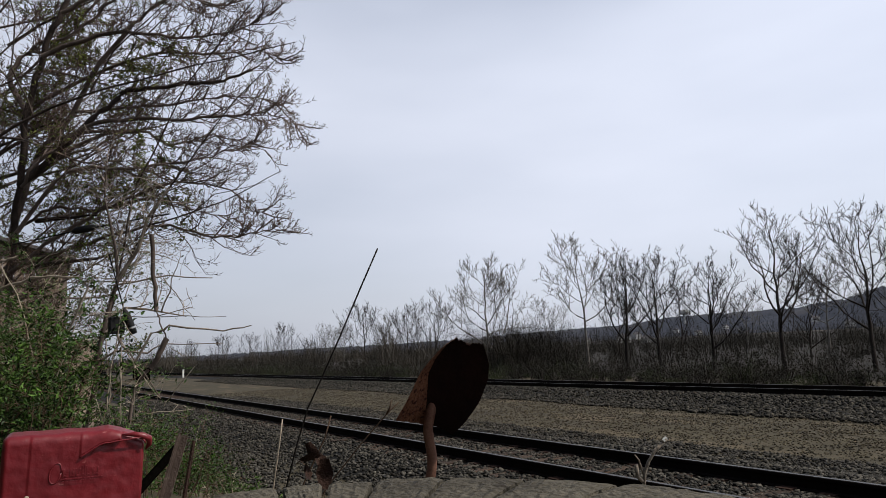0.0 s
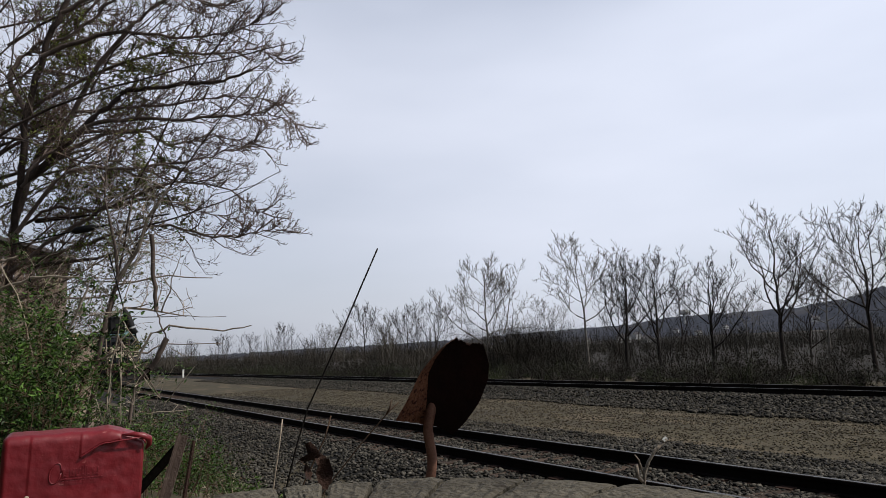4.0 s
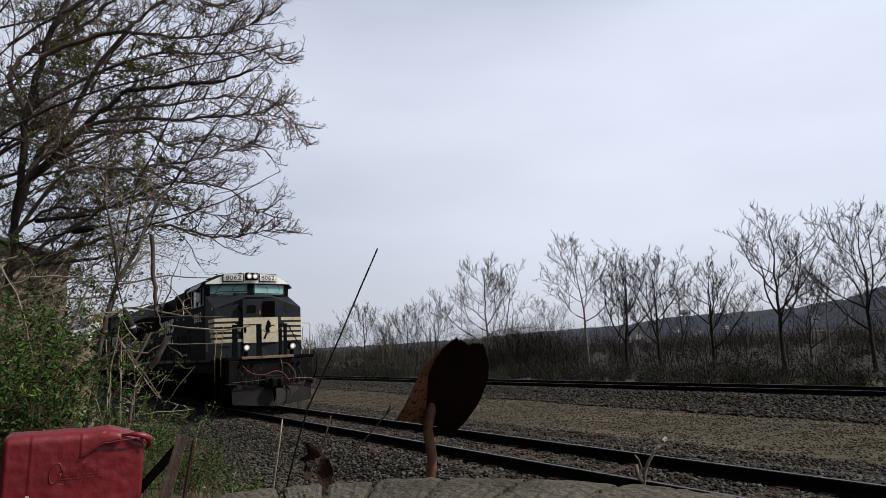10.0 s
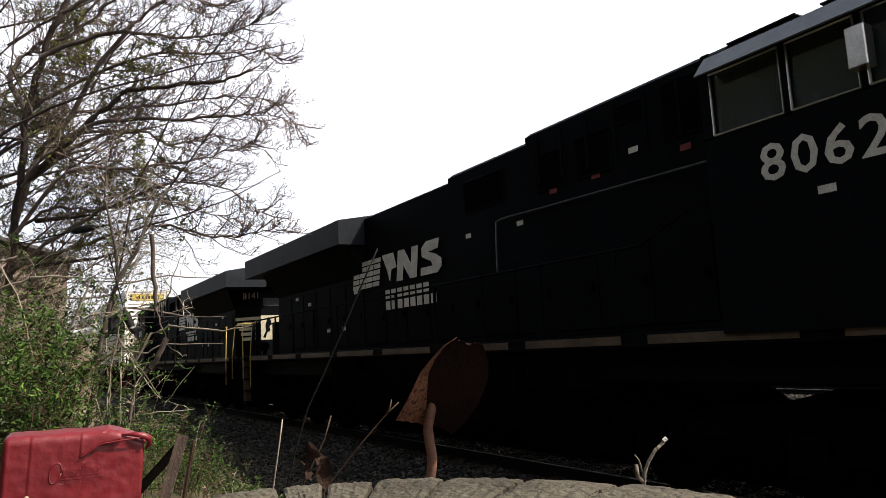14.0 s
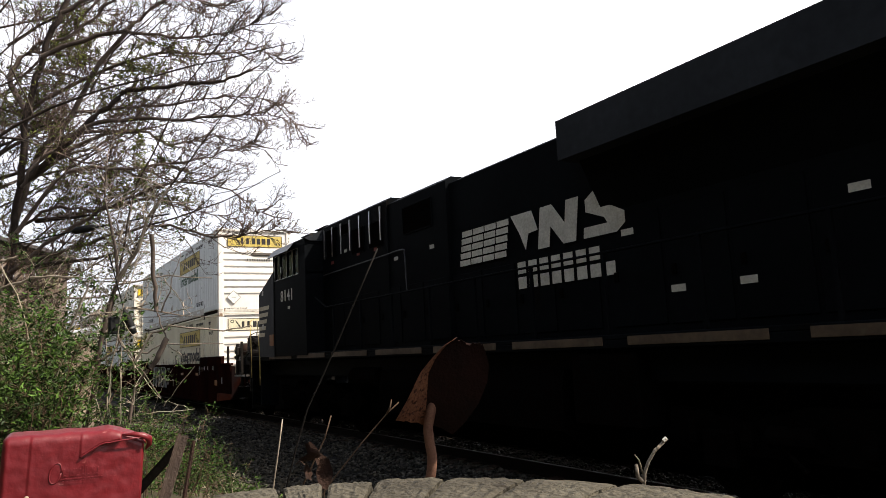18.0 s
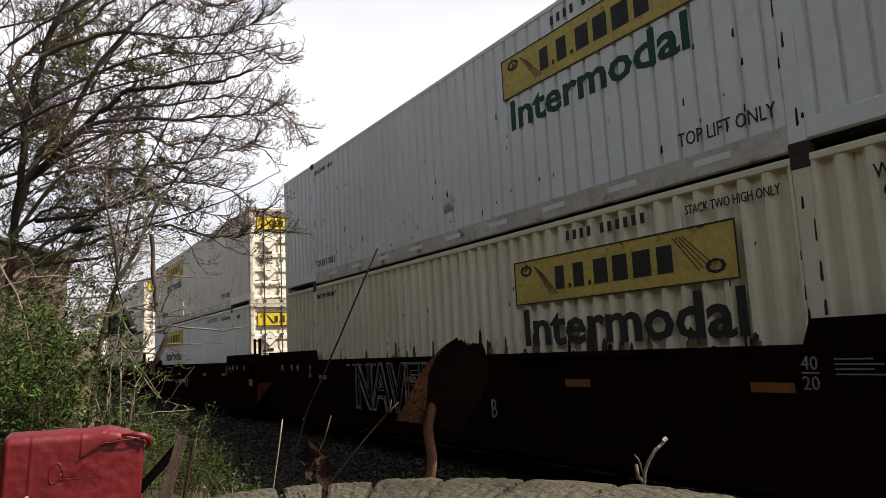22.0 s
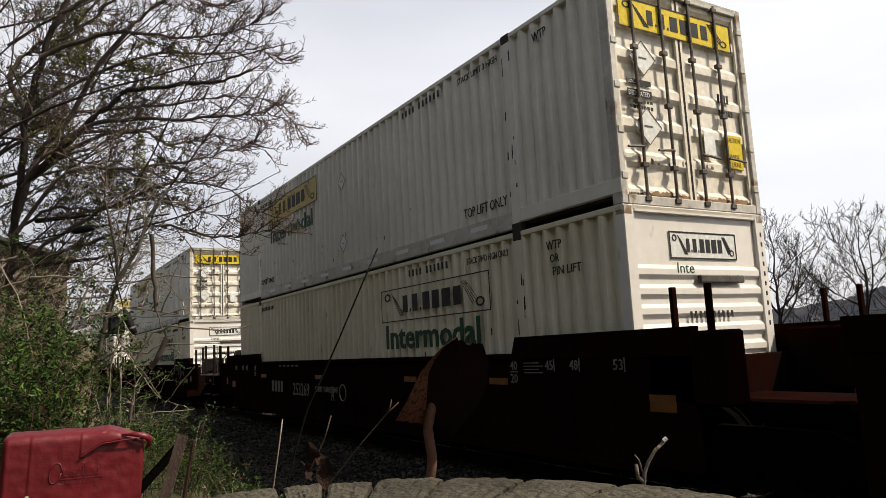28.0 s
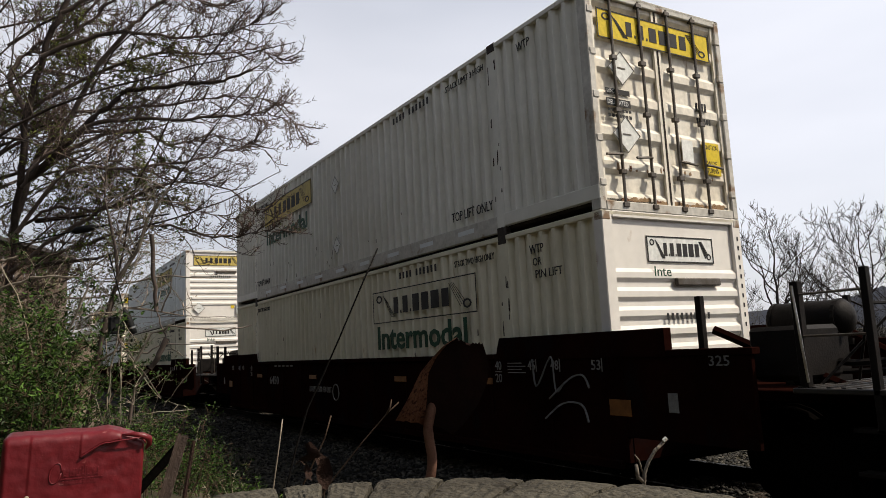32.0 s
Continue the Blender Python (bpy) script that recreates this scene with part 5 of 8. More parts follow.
def door_end(ob, sign):
    """Two ribbed door leaves with bars on the +x end."""
    for s in (-1, 1):
        y0, y1 = (0.012, 1.19) if s > 0 else (-1.19, -0.012)
        g = Geo()
        prof = [(0.12, 0.0)]
        for i in range(6):
            z = 0.2 + i * 0.44
            prof += [(z, 0.0), (z + 0.06, -0.045), (z + 0.28, -0.045), (z + 0.34, 0.0)]
        prof.append((2.8, 0.0))
        g.rings([[(-0.05 + d, y, z) for z, d in prof] for y in (y0, y1)], close=False, caps=False)
        g.box(-0.07, -0.035, y0, y0 + 0.05, 0.12, 2.8).box(-0.07, -0.035, y1 - 0.05, y1, 0.12, 2.8)
        door = part("door", g, BOX_DOOR, ob, "ribbed white door leaf with rust and grime")
        for k in range(5):
            z = 0.3 + k * 0.56
            part("hinge", Geo().box(-0.05, 0.012, s * 1.17, s * 1.27, z, z + 0.09, b=0.008), BOX_RAIL, door)
        for e in (0.2, 0.72) if s > 0 else (0.34, 0.86):
            y = s * e
            part("locking_bar", Geo().cyl((-0.005, y, 0.06), (-0.005, y, 2.86), 0.02, n=8), BAR_STEEL, door, "dirty steel locking bar")
            for z in (0.08, 0.5, 1.3, 2.0, 2.8):
                part("bar_bracket", Geo().box(-0.04, 0.02, y - 0.05, y + 0.05, z - 0.03, z + 0.03, b=0.006), BAR_STEEL, door)
            part("door_handle", Geo().tube([(0.02, y, 0.72), (0.04, y + 0.1 * s, 0.71), (0.04, y + 0.3 * s, 0.69)], 0.018, 6), BAR_STEEL, door)
        part("gasket", Geo().box(-0.06, -0.03, s * 0.004, s * 0.016, 0.1, 2.82), BOX_DARK, door)
    m = face_m(-0.035, -1.08, 2.25, "+x")
    scroll_sign(ob, m, 2.14, 0.4, SIGN_YELLOW, label="yellow sign panel across the doors")
    diamond(ob, face_m(-0.034, -0.72, 1.88, "+x"), 0.23)
    diamond(ob, face_m(-0.034, -0.72, 1.0, "+x"), 0.24)
    for i, (z, h, c) in enumerate(((1.52, 0.07, INK), (1.36, 0.1, INK), (1.29, 0.035, INK), (1.21, 0.045, INK))):
        g = Geo()
        if i == 1:
            rect(g, 0, 0.42, 0, h, face_m(-0.034, -1.02, z, "+x"))
        elif i == 0:
            rect(g, 0, 0.42, 0, h, face_m(-0.034, -1.02, z, "+x"))
        else:
            for j in range(7):
                rect(g, j * 0.06, j * 0.06 + 0.042, 0, h, face_m(-0.034, -1.0, z, "+x"))
        lab = part("door_label", g, c, ob, "black label strip")
        if i < 2:
            letters("label_text", ("LOCAL", "DEDICATED")[i], (0.2, 0.36)[i], h * 0.6, face_m(-0.029, -1.0, z + h * 0.2, "+x"), SIGN_WHITE, lab, depth=0.001)
    for j in range(4):
        part("id_bar", rect(Geo(), j * 0.06, j * 0.06 + 0.042, 0, 0.12, face_m(-0.034, 0.66, 1.5, "+x")), INK, ob)
    for j in range(6):
        part("id_bar", rect(Geo(), j * 0.05, j * 0.05 + 0.035, 0, 0.08, face_m(-0.034, 0.66, 1.32, "+x")), INK, ob)
    st = part("caution_sticker", Geo().box(-0.036, -0.028, 0.72, 1.06, 0.6, 1.06), SIGN_YELLOW, ob, "yellow caution sticker")
    letters("sticker_text", "CAUTION", 0.28, 0.07, face_m(-0.027, 0.75, 0.96, "+x"), INK, st, depth=0.001)
    letters("sticker_text", "WIDE", 0.2, 0.07, face_m(-0.027, 0.79, 0.73, "+x"), INK, st, depth=0.001)
    letters("sticker_text", "TURNS", 0.24, 0.07, face_m(-0.027, 0.77, 0.63, "+x"), INK, st, depth=0.001)
    box("document_plate", (-0.036, -0.026, 0.3, 0.52, 0.72, 1.05), SIGN_WHITE, ob, b=0.002)
    for s in (-1, 1):
        part("corner_post", Geo().box(-0.16, 0.0, s * 1.19, s * BOX_W, 0.0, BOX_H, b=0.012), BOX_RAIL, ob)
    part("door_sill", Geo().box(-0.12, 0.0, -1.19, 1.19, 0.0, 0.12, b=0.01), BOX_RAIL, ob, "rusty door sill")
    door_rust(ob, 61)
    part("door_header", Geo().box(-0.12, 0.0, -1.19, 1.19, 2.8, BOX_H, b=0.01), BOX_RAIL, ob)


def door_rust(ob, seed):
    """Rust that has run down the lower door panels."""
    rs = random.Random(seed)
    for i in range(52):
        low = i % 4 != 0
        y, z = rs.uniform(-1.1, 0.95), rs.uniform(0.11, 0.15) if low else rs.uniform(0.52, 0.62)
        w, h = rs.uniform(0.06, 0.3) if low else rs.uniform(0.02, 0.06), rs.uniform(0.02, 0.07) if low else rs.uniform(0.03, 0.1)
        m = face_m(-0.05, y, z, "+x")
        k = [rs.uniform(0.7, 1.0) for _ in range(6)]
        part("rust_stain", flat(Geo(), [(0, h * 0.2), (w * 0.4, 0), (w * k[0], h * 0.1), (w, h * 0.5 * k[1]), (w * 0.8, h * k[2]), (w * 0.45, h * 0.75 * k[3]), (w * 0.2, h * k[4]), (0, h * 0.6 * k[5])], m, 0.003), RUST if i % 7 == 0 else STAIN, ob)


def plain_end(ob, panel, sign_z=2.28):
    """The closed end with its level ribs, sign and placard on the +x face."""
    g = Geo()
    prof = [(0.1, -0.05), (0.55, -0.05)]
    for i in range(7):
        z = 0.62 + i * 0.235
        prof += [(z, -0.05), (z + 0.05, -0.015), (z + 0.12, -0.015), (z + 0.17, -0.05)]
    prof += [(2.3, -0.05), (2.82, -0.05)]
    g.rings([[(d, y, z) for z, d in prof] for y in (-1.12, 1.12)], close=False, caps=False)
    part("end_wall", g, BOX_END, ob, "white end wall with level ribs")
    for s in (-1, 1):
        part("corner_post", Geo().box(-0.16, 0.0, s * 1.12, s * BOX_W, 0.0, BOX_H, b=0.012), BOX_END, ob)
        for z in (0.01, BOX_H - 0.13):
            part("corner_casting", Geo().box(-0.14, 0.004, s * 1.15, s * (BOX_W + 0.004), z, z + 0.12, b=0.015), BOX_RAIL, ob)
    part("end_sill", Geo().box(-0.12, 0.0, -1.12, 1.12, 0.0, 0.11, b=0.01), BOX_RAIL, ob)
    part("end_header", Geo().box(-0.12, 0.0, -1.12, 1.12, 2.82, BOX_H, b=0.01), BOX_END, ob)
    w = 1.95 if panel is not SIGN_WHITE else 1.25
    scroll_sign(ob, face_m(-0.046, -w / 2 + (0.0 if panel is not SIGN_WHITE else 0.1), sign_z, "+x"), w, 0.42 if w > 1.5 else 0.34, panel, label="sign panel on the end wall")
    if panel is SIGN_WHITE:
        letters("end_lettering", "Inte", 0.3, 0.13, face_m(-0.014, -0.45, 2.1, "+x"), INK_GREEN, ob, depth=0.002)
    diamond(ob, face_m(-0.012, -0.78, 0.52, "+x"), 0.24)
    for j in range(10):
        part("id_bar", rect(Geo(), j * 0.085, j * 0.085 + 0.036, 0, 0.085, face_m(-0.014, -0.3, 1.55 if panel is SIGN_WHITE else 1.78, "+x")), INK, ob)
        part("id_bar", rect(Geo(), 0, 0.028, 0, 0.06, face_m(0.0, 1.2, 2.6 - j * 0.13, "+x")), INK, ob)
    part("vent", Geo().box(-0.03, 0.03, -0.1, 0.75, 1.98, 2.08, b=0.015), BAR_STEEL, ob)
    if panel is not SIGN_WHITE:
        part("document_box", Geo().box(-0.05, 0.03, 0.72, 0.95, 0.25, 0.65, b=0.02), SIGN_WHITE, ob)
        box("small_sticker", (-0.05, -0.042, 0.52, 0.66, 0.5, 0.64), SIGN_YELLOW, ob, b=0)


def side_letters(ob, s, spec):
    """spec: sign start x, sign z, sign panel, ink, text z."""
    x0, sz, panel, ink, tz, text_h, text_w = spec
    m = face_m(x0 if s < 0 else x0 + 3.62, s * (BOX_W + 0.001), sz, "-y" if s < 0 else "+y")
    scroll_sign(ob, m, 3.62, 0.6, panel, label="side sign panel")
    letters("side_lettering", "Intermodal", text_w, text_h, face_m(x0 + 0.15 if s < 0 else x0 + 0.15 + text_w, s * (BOX_W + 0.001), tz, "-y" if s < 0 else "+y"), ink, ob, "large dark green lettering", bold=0.022)


def make_container(label, lead, paint, spec, upper, end_panel=None, seed=0):
    ob = thing("shipping_container", label, "container", "containers on the train")
    rng = random.Random(seed)
    low = 0.30
    for s in (-1, 1):
        for x0, x1 in ((-BOX_L + 0.12, POSTS[1] - 0.09), (POSTS[1] + 0.09, POSTS[0] - 0.09), (POSTS[0] + 0.09, -0.14)):
            part("side_wall", corrugated(s, low, 2.83, x0, x1, seed == 1), paint, ob, "ribbed side wall")
        for x in POSTS:
            part("lift_post", Geo().box(x - 0.09, x + 0.09, s * (BOX_W - 0.08), s * (BOX_W + 0.003), 0.0, BOX_H, b=0.008), paint, ob)
            for z in (-0.012, BOX_H - 0.13):
                part("lift_casting", Geo().box(x - 0.1, x + 0.1, s * (BOX_W - 0.1), s * (BOX_W + 0.012), z, z + 0.14, b=0.015), BOX_DARK, ob, "dark steel lift casting")
        part("bottom_rail", Geo().box(POSTS[1] + 0.09, POSTS[0] - 0.09, s * 1.22, s * (BOX_W + 0.006), 0.05, low, b=0.012), BOX_RAIL, ob, "smooth lower side rail")
        for x0, x1 in ((-BOX_L, POSTS[1] - 0.09), (POSTS[0] + 0.09, -0.0)):
            part("bottom_rail", Geo().box(x0, x1, s * 1.22, s * (BOX_W + 0.004), 0.13, low + 0.02, b=0.012), paint, ob)
        part("top_rail", Geo().box(-BOX_L, 0.0, s * 1.2, s * (BOX_W + 0.004), 2.83, BOX_H, b=0.012), paint, ob)
        for i in range(9):
            box("rail_plate", (-13.2 + i * 1.25, -12.75 + i * 1.25, s * (BOX_W + 0.006), s * (BOX_W + 0.009), 0.16, 0.23), BOX_COOL, ob, b=0)
        side_letters(ob, s, spec)
        w = "-y" if s < 0 else "+y"
        y = s * (BOX_W + 0.001)
        for x in (POSTS[0] - 1.32, POSTS[1] + 0.12):
            letters("stencil", "TOP LIFT ONLY", 1.15, 0.15, face_m(x if s < 0 else x + 1.15, y, 0.42, w), INK, ob)
            letters("stencil", "STACK TWO HIGH ONLY" if paint is BOX_CREAM else "STACK LIMIT 3 HIGH", 1.1, 0.1, face_m(x if s < 0 else x + 1.1, y, 2.6, w), INK, ob)
            if x > -5:
                for j in range(10):
                    a = j * 0.13 + (0.1 if j > 3 else 0)
                    part("id_bar", rect(Geo(), a, a + 0.06, 0, 0.12, face_m((x - 1.9) if s < 0 else x - 0.5, y, 2.62, w)), INK, ob)
        letters("stencil", "WTP", 0.3, 0.12, face_m(POSTS[0] + 0.62 if s < 0 else POSTS[0] + 0.92, y, 2.55, w), INK, ob)
        if paint is BOX_CREAM:
            letters("stencil", "OR", 0.18, 0.11, face_m(POSTS[0] + 0.68 if s < 0 else POSTS[0] + 0.86, y, 2.38, w), INK, ob)
            letters("stencil", "PIN LIFT", 0.55, 0.11, face_m(POSTS[0] + 0.72 if s < 0 else POSTS[0] + 1.1, y, 2.21, w), INK, ob)
        for x in (-8.1,) if lead == "door" and upper else ():
            diamond(ob, face_m(x, y, 2.1, w), 0.2)
            diamond(ob, face_m(x, y, 0.75, w), 0.2)
        # patches, dents and streaks
        if s < 0:
            for i in range(26):
                x = POSTS[i % 2] + rng.choice((-0.1, 0.06, rng.uniform(-0.09, 0.07)))
                scar(ob, x, rng.uniform(0.25, 2.6), rng.uniform(0.012, 0.035), rng.uniform(0.04, 0.22), BOX_DARK if i % 3 else DARKRUST)
            for i in range(22):
                x = rng.choice((rng.uniform(-13.5, -8.5), rng.uniform(-13.8, -2.5)))
                z, h, wd = rng.uniform(0.32, 0.9), rng.uniform(0.04, 0.14), rng.uniform(0.02, 0.05)
                scar(ob, x, z, wd * 0.7, h * 0.8, BOX_DARK if i % 3 else DARKRUST)
        # dark brown underside, in the gap behind the overhang
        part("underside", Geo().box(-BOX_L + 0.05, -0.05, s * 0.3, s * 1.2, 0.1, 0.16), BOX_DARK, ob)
    part("roof", Geo().box(-BOX_L, 0.0, -1.2, 1.2, BOX_H - 0.05, BOX_H - 0.015), paint, ob)
    part("rear_end", Geo().box(-BOX_L, -BOX_L + 0.12, -BOX_W, BOX_W, 0.0, BOX_H, b=0.012), paint, ob)
    if lead == "door":
        door_end(ob, end_panel)
    else:
        plain_end(ob, end_panel or SIGN_DULL)
    return ob


FRONT = lambda sz, p, ink, tz, w=3.15: (-6.4, sz, p, ink, tz, 0.44 if w < 3.3 else 0.5, w)
BACK = lambda sz, p, ink, tz: (-13.2, sz, p, ink, tz, 0.40, 3.15)
UNITS = (-48.071, -67.41, -86.992, -110.4, -134.172, -153.622, -173.072)
DOORLABEL = "white ribbed shipping container with rusty barred doors leading, stacked on another"
stack = {
    "a_up": make_container("cool white ribbed container with closed ribbed end leading, stacked on top", "plain", BOX_COOL, FRONT(1.93, SIGN_DULL, INK_GREEN, 1.44), True, SIGN_DULL, 1),
    "a_low": make_container("cream ribbed container with rust scars resting in the well car", "plain", BOX_CREAM, FRONT(1.87, SIGN_DULL, INK, 1.3, 3.5), False, SIGN_CREAM, 2),
    "b_up": make_container(DOORLABEL, "door", BOX_WHITE, BACK(2.0, SIGN_YELLOW, INK_GREEN, 1.47), True, SIGN_YELLOW, 3),
    "b_low": make_container("white ribbed container with barred doors resting in the well car", "door", BOX_COOL, BACK(2.0, SIGN_YELLOW, INK, 1.38), False, SIGN_YELLOW, 4),
    "c_up": make_container(DOORLABEL, "door", BOX_WHITE, BACK(2.0, SIGN_DULL, INK_GREEN, 1.47), True, SIGN_YELLOW, 5),
    "c_low": make_container("cream-white ribbed container with outlined side sign resting in the well car", "plain", BOX_CREAM, FRONT(1.86, None, INK_GREEN, 1.36), False, SIGN_WHITE, 6),
}
tear = Geo().convex([(0, 0, 0), (0.3, 0, 0.04), (0.34, 0, 0.2), (0.16, 0, 0.3), (0.02, -0.04, 0.1), (0.26, -0.07, 0.14)], [(0, 1, 5, 4), (1, 2, 5), (2, 3, 4, 5), (3, 0, 4), (0, 1, 2, 3)])
for v in range(len(tear.v)):
    tear.v[v] = (tear.v[v][0] - 8.2, tear.v[v][1] - BOX_W - 0.002, tear.v[v][2] + 0.6)
part("torn_patch", tear, BOX_RAIL, stack["a_up"], "torn curled sheet-metal patch")
for k, ob in enumerate((stack["a_up"], stack["a_low"], stack["c_low"])):
    rs = random.Random(50 + k)
    for i in range((26, 64, 10)[k]):
        if k == 1 and i < 44:
            x, z = rs.uniform(-12.8, -2.6), 1.17
            w, h = rs.uniform(0.025, 0.1), rs.uniform(0.06, 0.2) * rs.choice((1, 1, 1.8, 2.4))
        else:
            x, z = rs.uniform(-14.0, -2.2), rs.uniform(0.4, 2.3)
            w, h = rs.uniform(0.012, 0.035), rs.uniform(0.03, 0.12)
        scar(ob, x, z, w, h, BOX_DARK if rs.random() < 0.55 else DARKRUST)
        if k == 1 and i < 44 and i % 2:
            scar(ob, x - 0.02, z, w + 0.05, h * 0.6, STAIN)
ZUP = BOX_Z + BOX_H
SPOTS = [("a_up", 0, ZUP), ("a_low", 0, BOX_Z), ("b_up", 1, ZUP), ("b_low", 1, BOX_Z), ("c_up", 2, ZUP), ("c_low", 2, BOX_Z)]
LOADS = []
for k, u, z in SPOTS:
    LOADS.append((stack[k], UNITS[u], z))
for k, u, z in (("c_up", 3, ZUP), ("c_low", 3, BOX_Z), ("a_up", 4, ZUP), ("c_low", 4, BOX_Z), ("b_up", 5, ZUP), ("b_low", 5, BOX_Z), ("c_up", 6, ZUP), ("a_low", 6, BOX_Z)):
    LOADS.append((copy_thing(stack[k], Matrix.Identity(4)), UNITS[u], z))


# ---- well cars ----
def car_truck(car, x):
    g = Geo()
    for s in (-1, 1):
        y = s * 1.0
        g.prism([(x - 1.15, 0.6), (x - 1.05, 0.38), (x - 0.75, 0.38), (x - 0.45, 0.22), (x + 0.45, 0.22), (x + 0.75, 0.38), (x + 1.05, 0.38), (x + 1.15, 0.6), (x + 0.6, 0.78), (x - 0.6, 0.78)], 1, y - 0.06, y + 0.06)
        for e in (-0.18, 0, 0.18):
            g.lathe([(0.25, 0.07), (0.31, 0.08), (0.37, 0.07), (0.43, 0.08), (0.5, 0.07)], (x + e, y + s * 0.08, 0.0), 2, 8)
    # the second box is added to block sun under the bolster
    g.box(x - 0.22, x + 0.22, -1.0, 1.0, 0.5, 0.72, b=0.03).box(x - 0.6, x + 0.6, -0.55, 0.55, 0.16, 0.6, b=0.03)
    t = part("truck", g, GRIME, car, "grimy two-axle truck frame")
    for a in (-0.89, 0.89):
        wheelset(t, x + a, 0.483, 0.483, 1)


def platform(car, s0, brake):
    """End deck with posts, ladder and gear; s0 is +1 at the leading end, -1 at the trailing one, built outwards from the well."""
    o = 0.0 if s0 > 0 else -BOX_L
    X = lambda a: o + s0 * a
    def bx(x0, x1, *r, **k):
        return Geo().box(X(x0), X(x1), *r, **k)
    part("end_deck", bx(0.3, 3.3, -0.55, 0.55, 0.98, 1.1, b=0.01).box(X(0.3), X(3.4), -0.35, 0.35, 0.62, 0.98, b=0.02), CARBROWN, car)
    part("walkway", bx(2.3, 3.5, -1.4, 1.4, 1.15, 1.2, b=0.008), STEP, car, "worn steel grating walkway")
    part("end_beam", bx(3.3, 3.45, -1.38, 1.38, 0.85, 1.15, b=0.02), CARBROWN, car)
    part("coupler", bx(3.4, 3.75, -0.11, 0.11, 0.74, 0.98, b=0.02).box(X(3.6), X(3.82), -0.17, 0.17, 0.7, 1.02, b=0.04), CARGEAR, car)
    part("brake_hose", Geo().tube([(X(3.4), 0.4, 0.85), (X(3.55), 0.42, 0.55), (X(3.7), 0.3, 0.4), (X(3.8), 0.2, 0.6)], 0.03, 6), RUBBER, car)
    for s in (-1, 1):
        part("ladder_post", bx(3.0, 3.06, s * 1.33, s * 1.4, 0.85, 2.2, b=0.006), CARGEAR, car)
        part("ladder_post", bx(2.35, 2.43, s * 1.28, s * 1.36, 1.2, 2.14, b=0.006), CARGEAR, car)
        part("ladder_post", bx(1.3, 1.37, s * 1.3, s * 1.37, 1.5, 2.1, b=0.006), CARGEAR, car)
        part("grab_rail", Geo().tube([(X(2.4), s * 1.34, 2.02), (X(3.03), s * 1.34, 2.02)], 0.012, 6), BAR_STEEL, car)
        part("grab_rail", Geo().tube([(X(2.4), s * 1.34, 1.65), (X(3.03), s * 1.34, 1.65)], 0.012, 6), BAR_STEEL, car)
        part("hand_rail", Geo().tube([(X(2.46), s * 1.4, 1.25), (X(2.44), s * 1.42, 1.7), (X(2.4), s * 1.4, 2.1)], 0.012, 6), STEEL, car)
        for z in (0.5, 0.85):
            part("step", bx(2.8, 3.25, s * 1.25, s * 1.4, z, z + 0.03), CARGEAR, car)
        part("side_extension", bx(0.3, 1.95, s * 1.39, s * 1.45, 0.62, 1.53, b=0.006), CARBROWN, car)
        part("extension_cap", bx(0.95, 1.98, s * 1.34, s * 1.47, 1.50, 1.57, b=0.008), CARBROWN, car)
        part("deck_truss", Geo().tube([(X(1.3), s * 1.1, 1.75), (X(2.5), s * 0.8, 1.15)], 0.05, 6), CARBROWN, car)
        part("reflector", Geo().box(X(0.05), X(0.38), s * 1.452, s * 1.458, 0.85, 1.03), AMBER, car, "square orange reflector")
        part("reflector", Geo().box(X(0.92), X(1.05), s * 1.452, s * 1.458, 0.92, 1.12), CARTEXT, car, "small pale reflector plate")
    part("air_reservoir", Geo().lathe([(X(0.95), 0.02), (X(1.0), 0.15), (X(1.06), 0.2), (X(1.84), 0.2), (X(1.9), 0.15), (X(1.95), 0.02)], (0, -0.85 if brake else 0.35, 1.96 if brake else 1.82), 0, 18), DARKRUST if brake else CARGEAR, car, "round rusty air reservoir on the end deck", True)
    for a in (1.2, 1.65):
        part("reservoir_saddle", bx(a, a + 0.09, *((-1.05, -0.65) if brake else (0.15, 0.55)), 1.1, 1.82 if brake else 1.65), CARGEAR, car)
    part("brake_valve", bx(1.75, 2.3, -1.2, -0.55, 1.25, 1.75, b=0.04), CARGEAR, car, "blocky black brake valve")
    part("valve", bx(1.2, 1.6, 0.15, 0.6, 1.1, 1.6, b=0.05).cyl((X(1.4), 0.4, 1.5), (X(1.4), 0.7, 1.7), 0.08), CARGEAR, car)
    part("valve", bx(2.3, 2.75, 0.3, 0.8, 1.35, 1.62, b=0.03).cyl((X(2.5), 0.1, 1.42), (X(3.3), 0.1, 1.46), 0.07), CARGEAR, car)
    part("brake_pipe", Geo().tube([(X(0.3), 0.1, 1.2), (X(1.0), 0.05, 1.25), (X(1.9), 0.2, 1.25), (X(3.3), 0.35, 1.3)], 0.03, 6), CARGEAR, car)
    part("brake_pipe", Geo().tube([(X(2.0), -0.5, 1.4), (X(2.5), -0.7, 1.38), (X(3.1), -0.6, 1.42), (X(3.4), -0.3, 1.3)], 0.035, 6), CARGEAR, car)
    part("far_post", bx(2.7, 2.78, 1.15, 1.23, 1.2, 2.15, b=0.006), CARGEAR, car)
    for y in (-0.95, -0.45, 0.9):
        part("air_hose", Geo().tube(bend([(X(3.3), y, 1.25), (X(3.5), y + 0.05, 1.05), (X(3.55), y + 0.12, 0.8), (X(3.42), y + 0.2, 0.62)]), 0.018, 6), RUBBER, car, smooth=True)
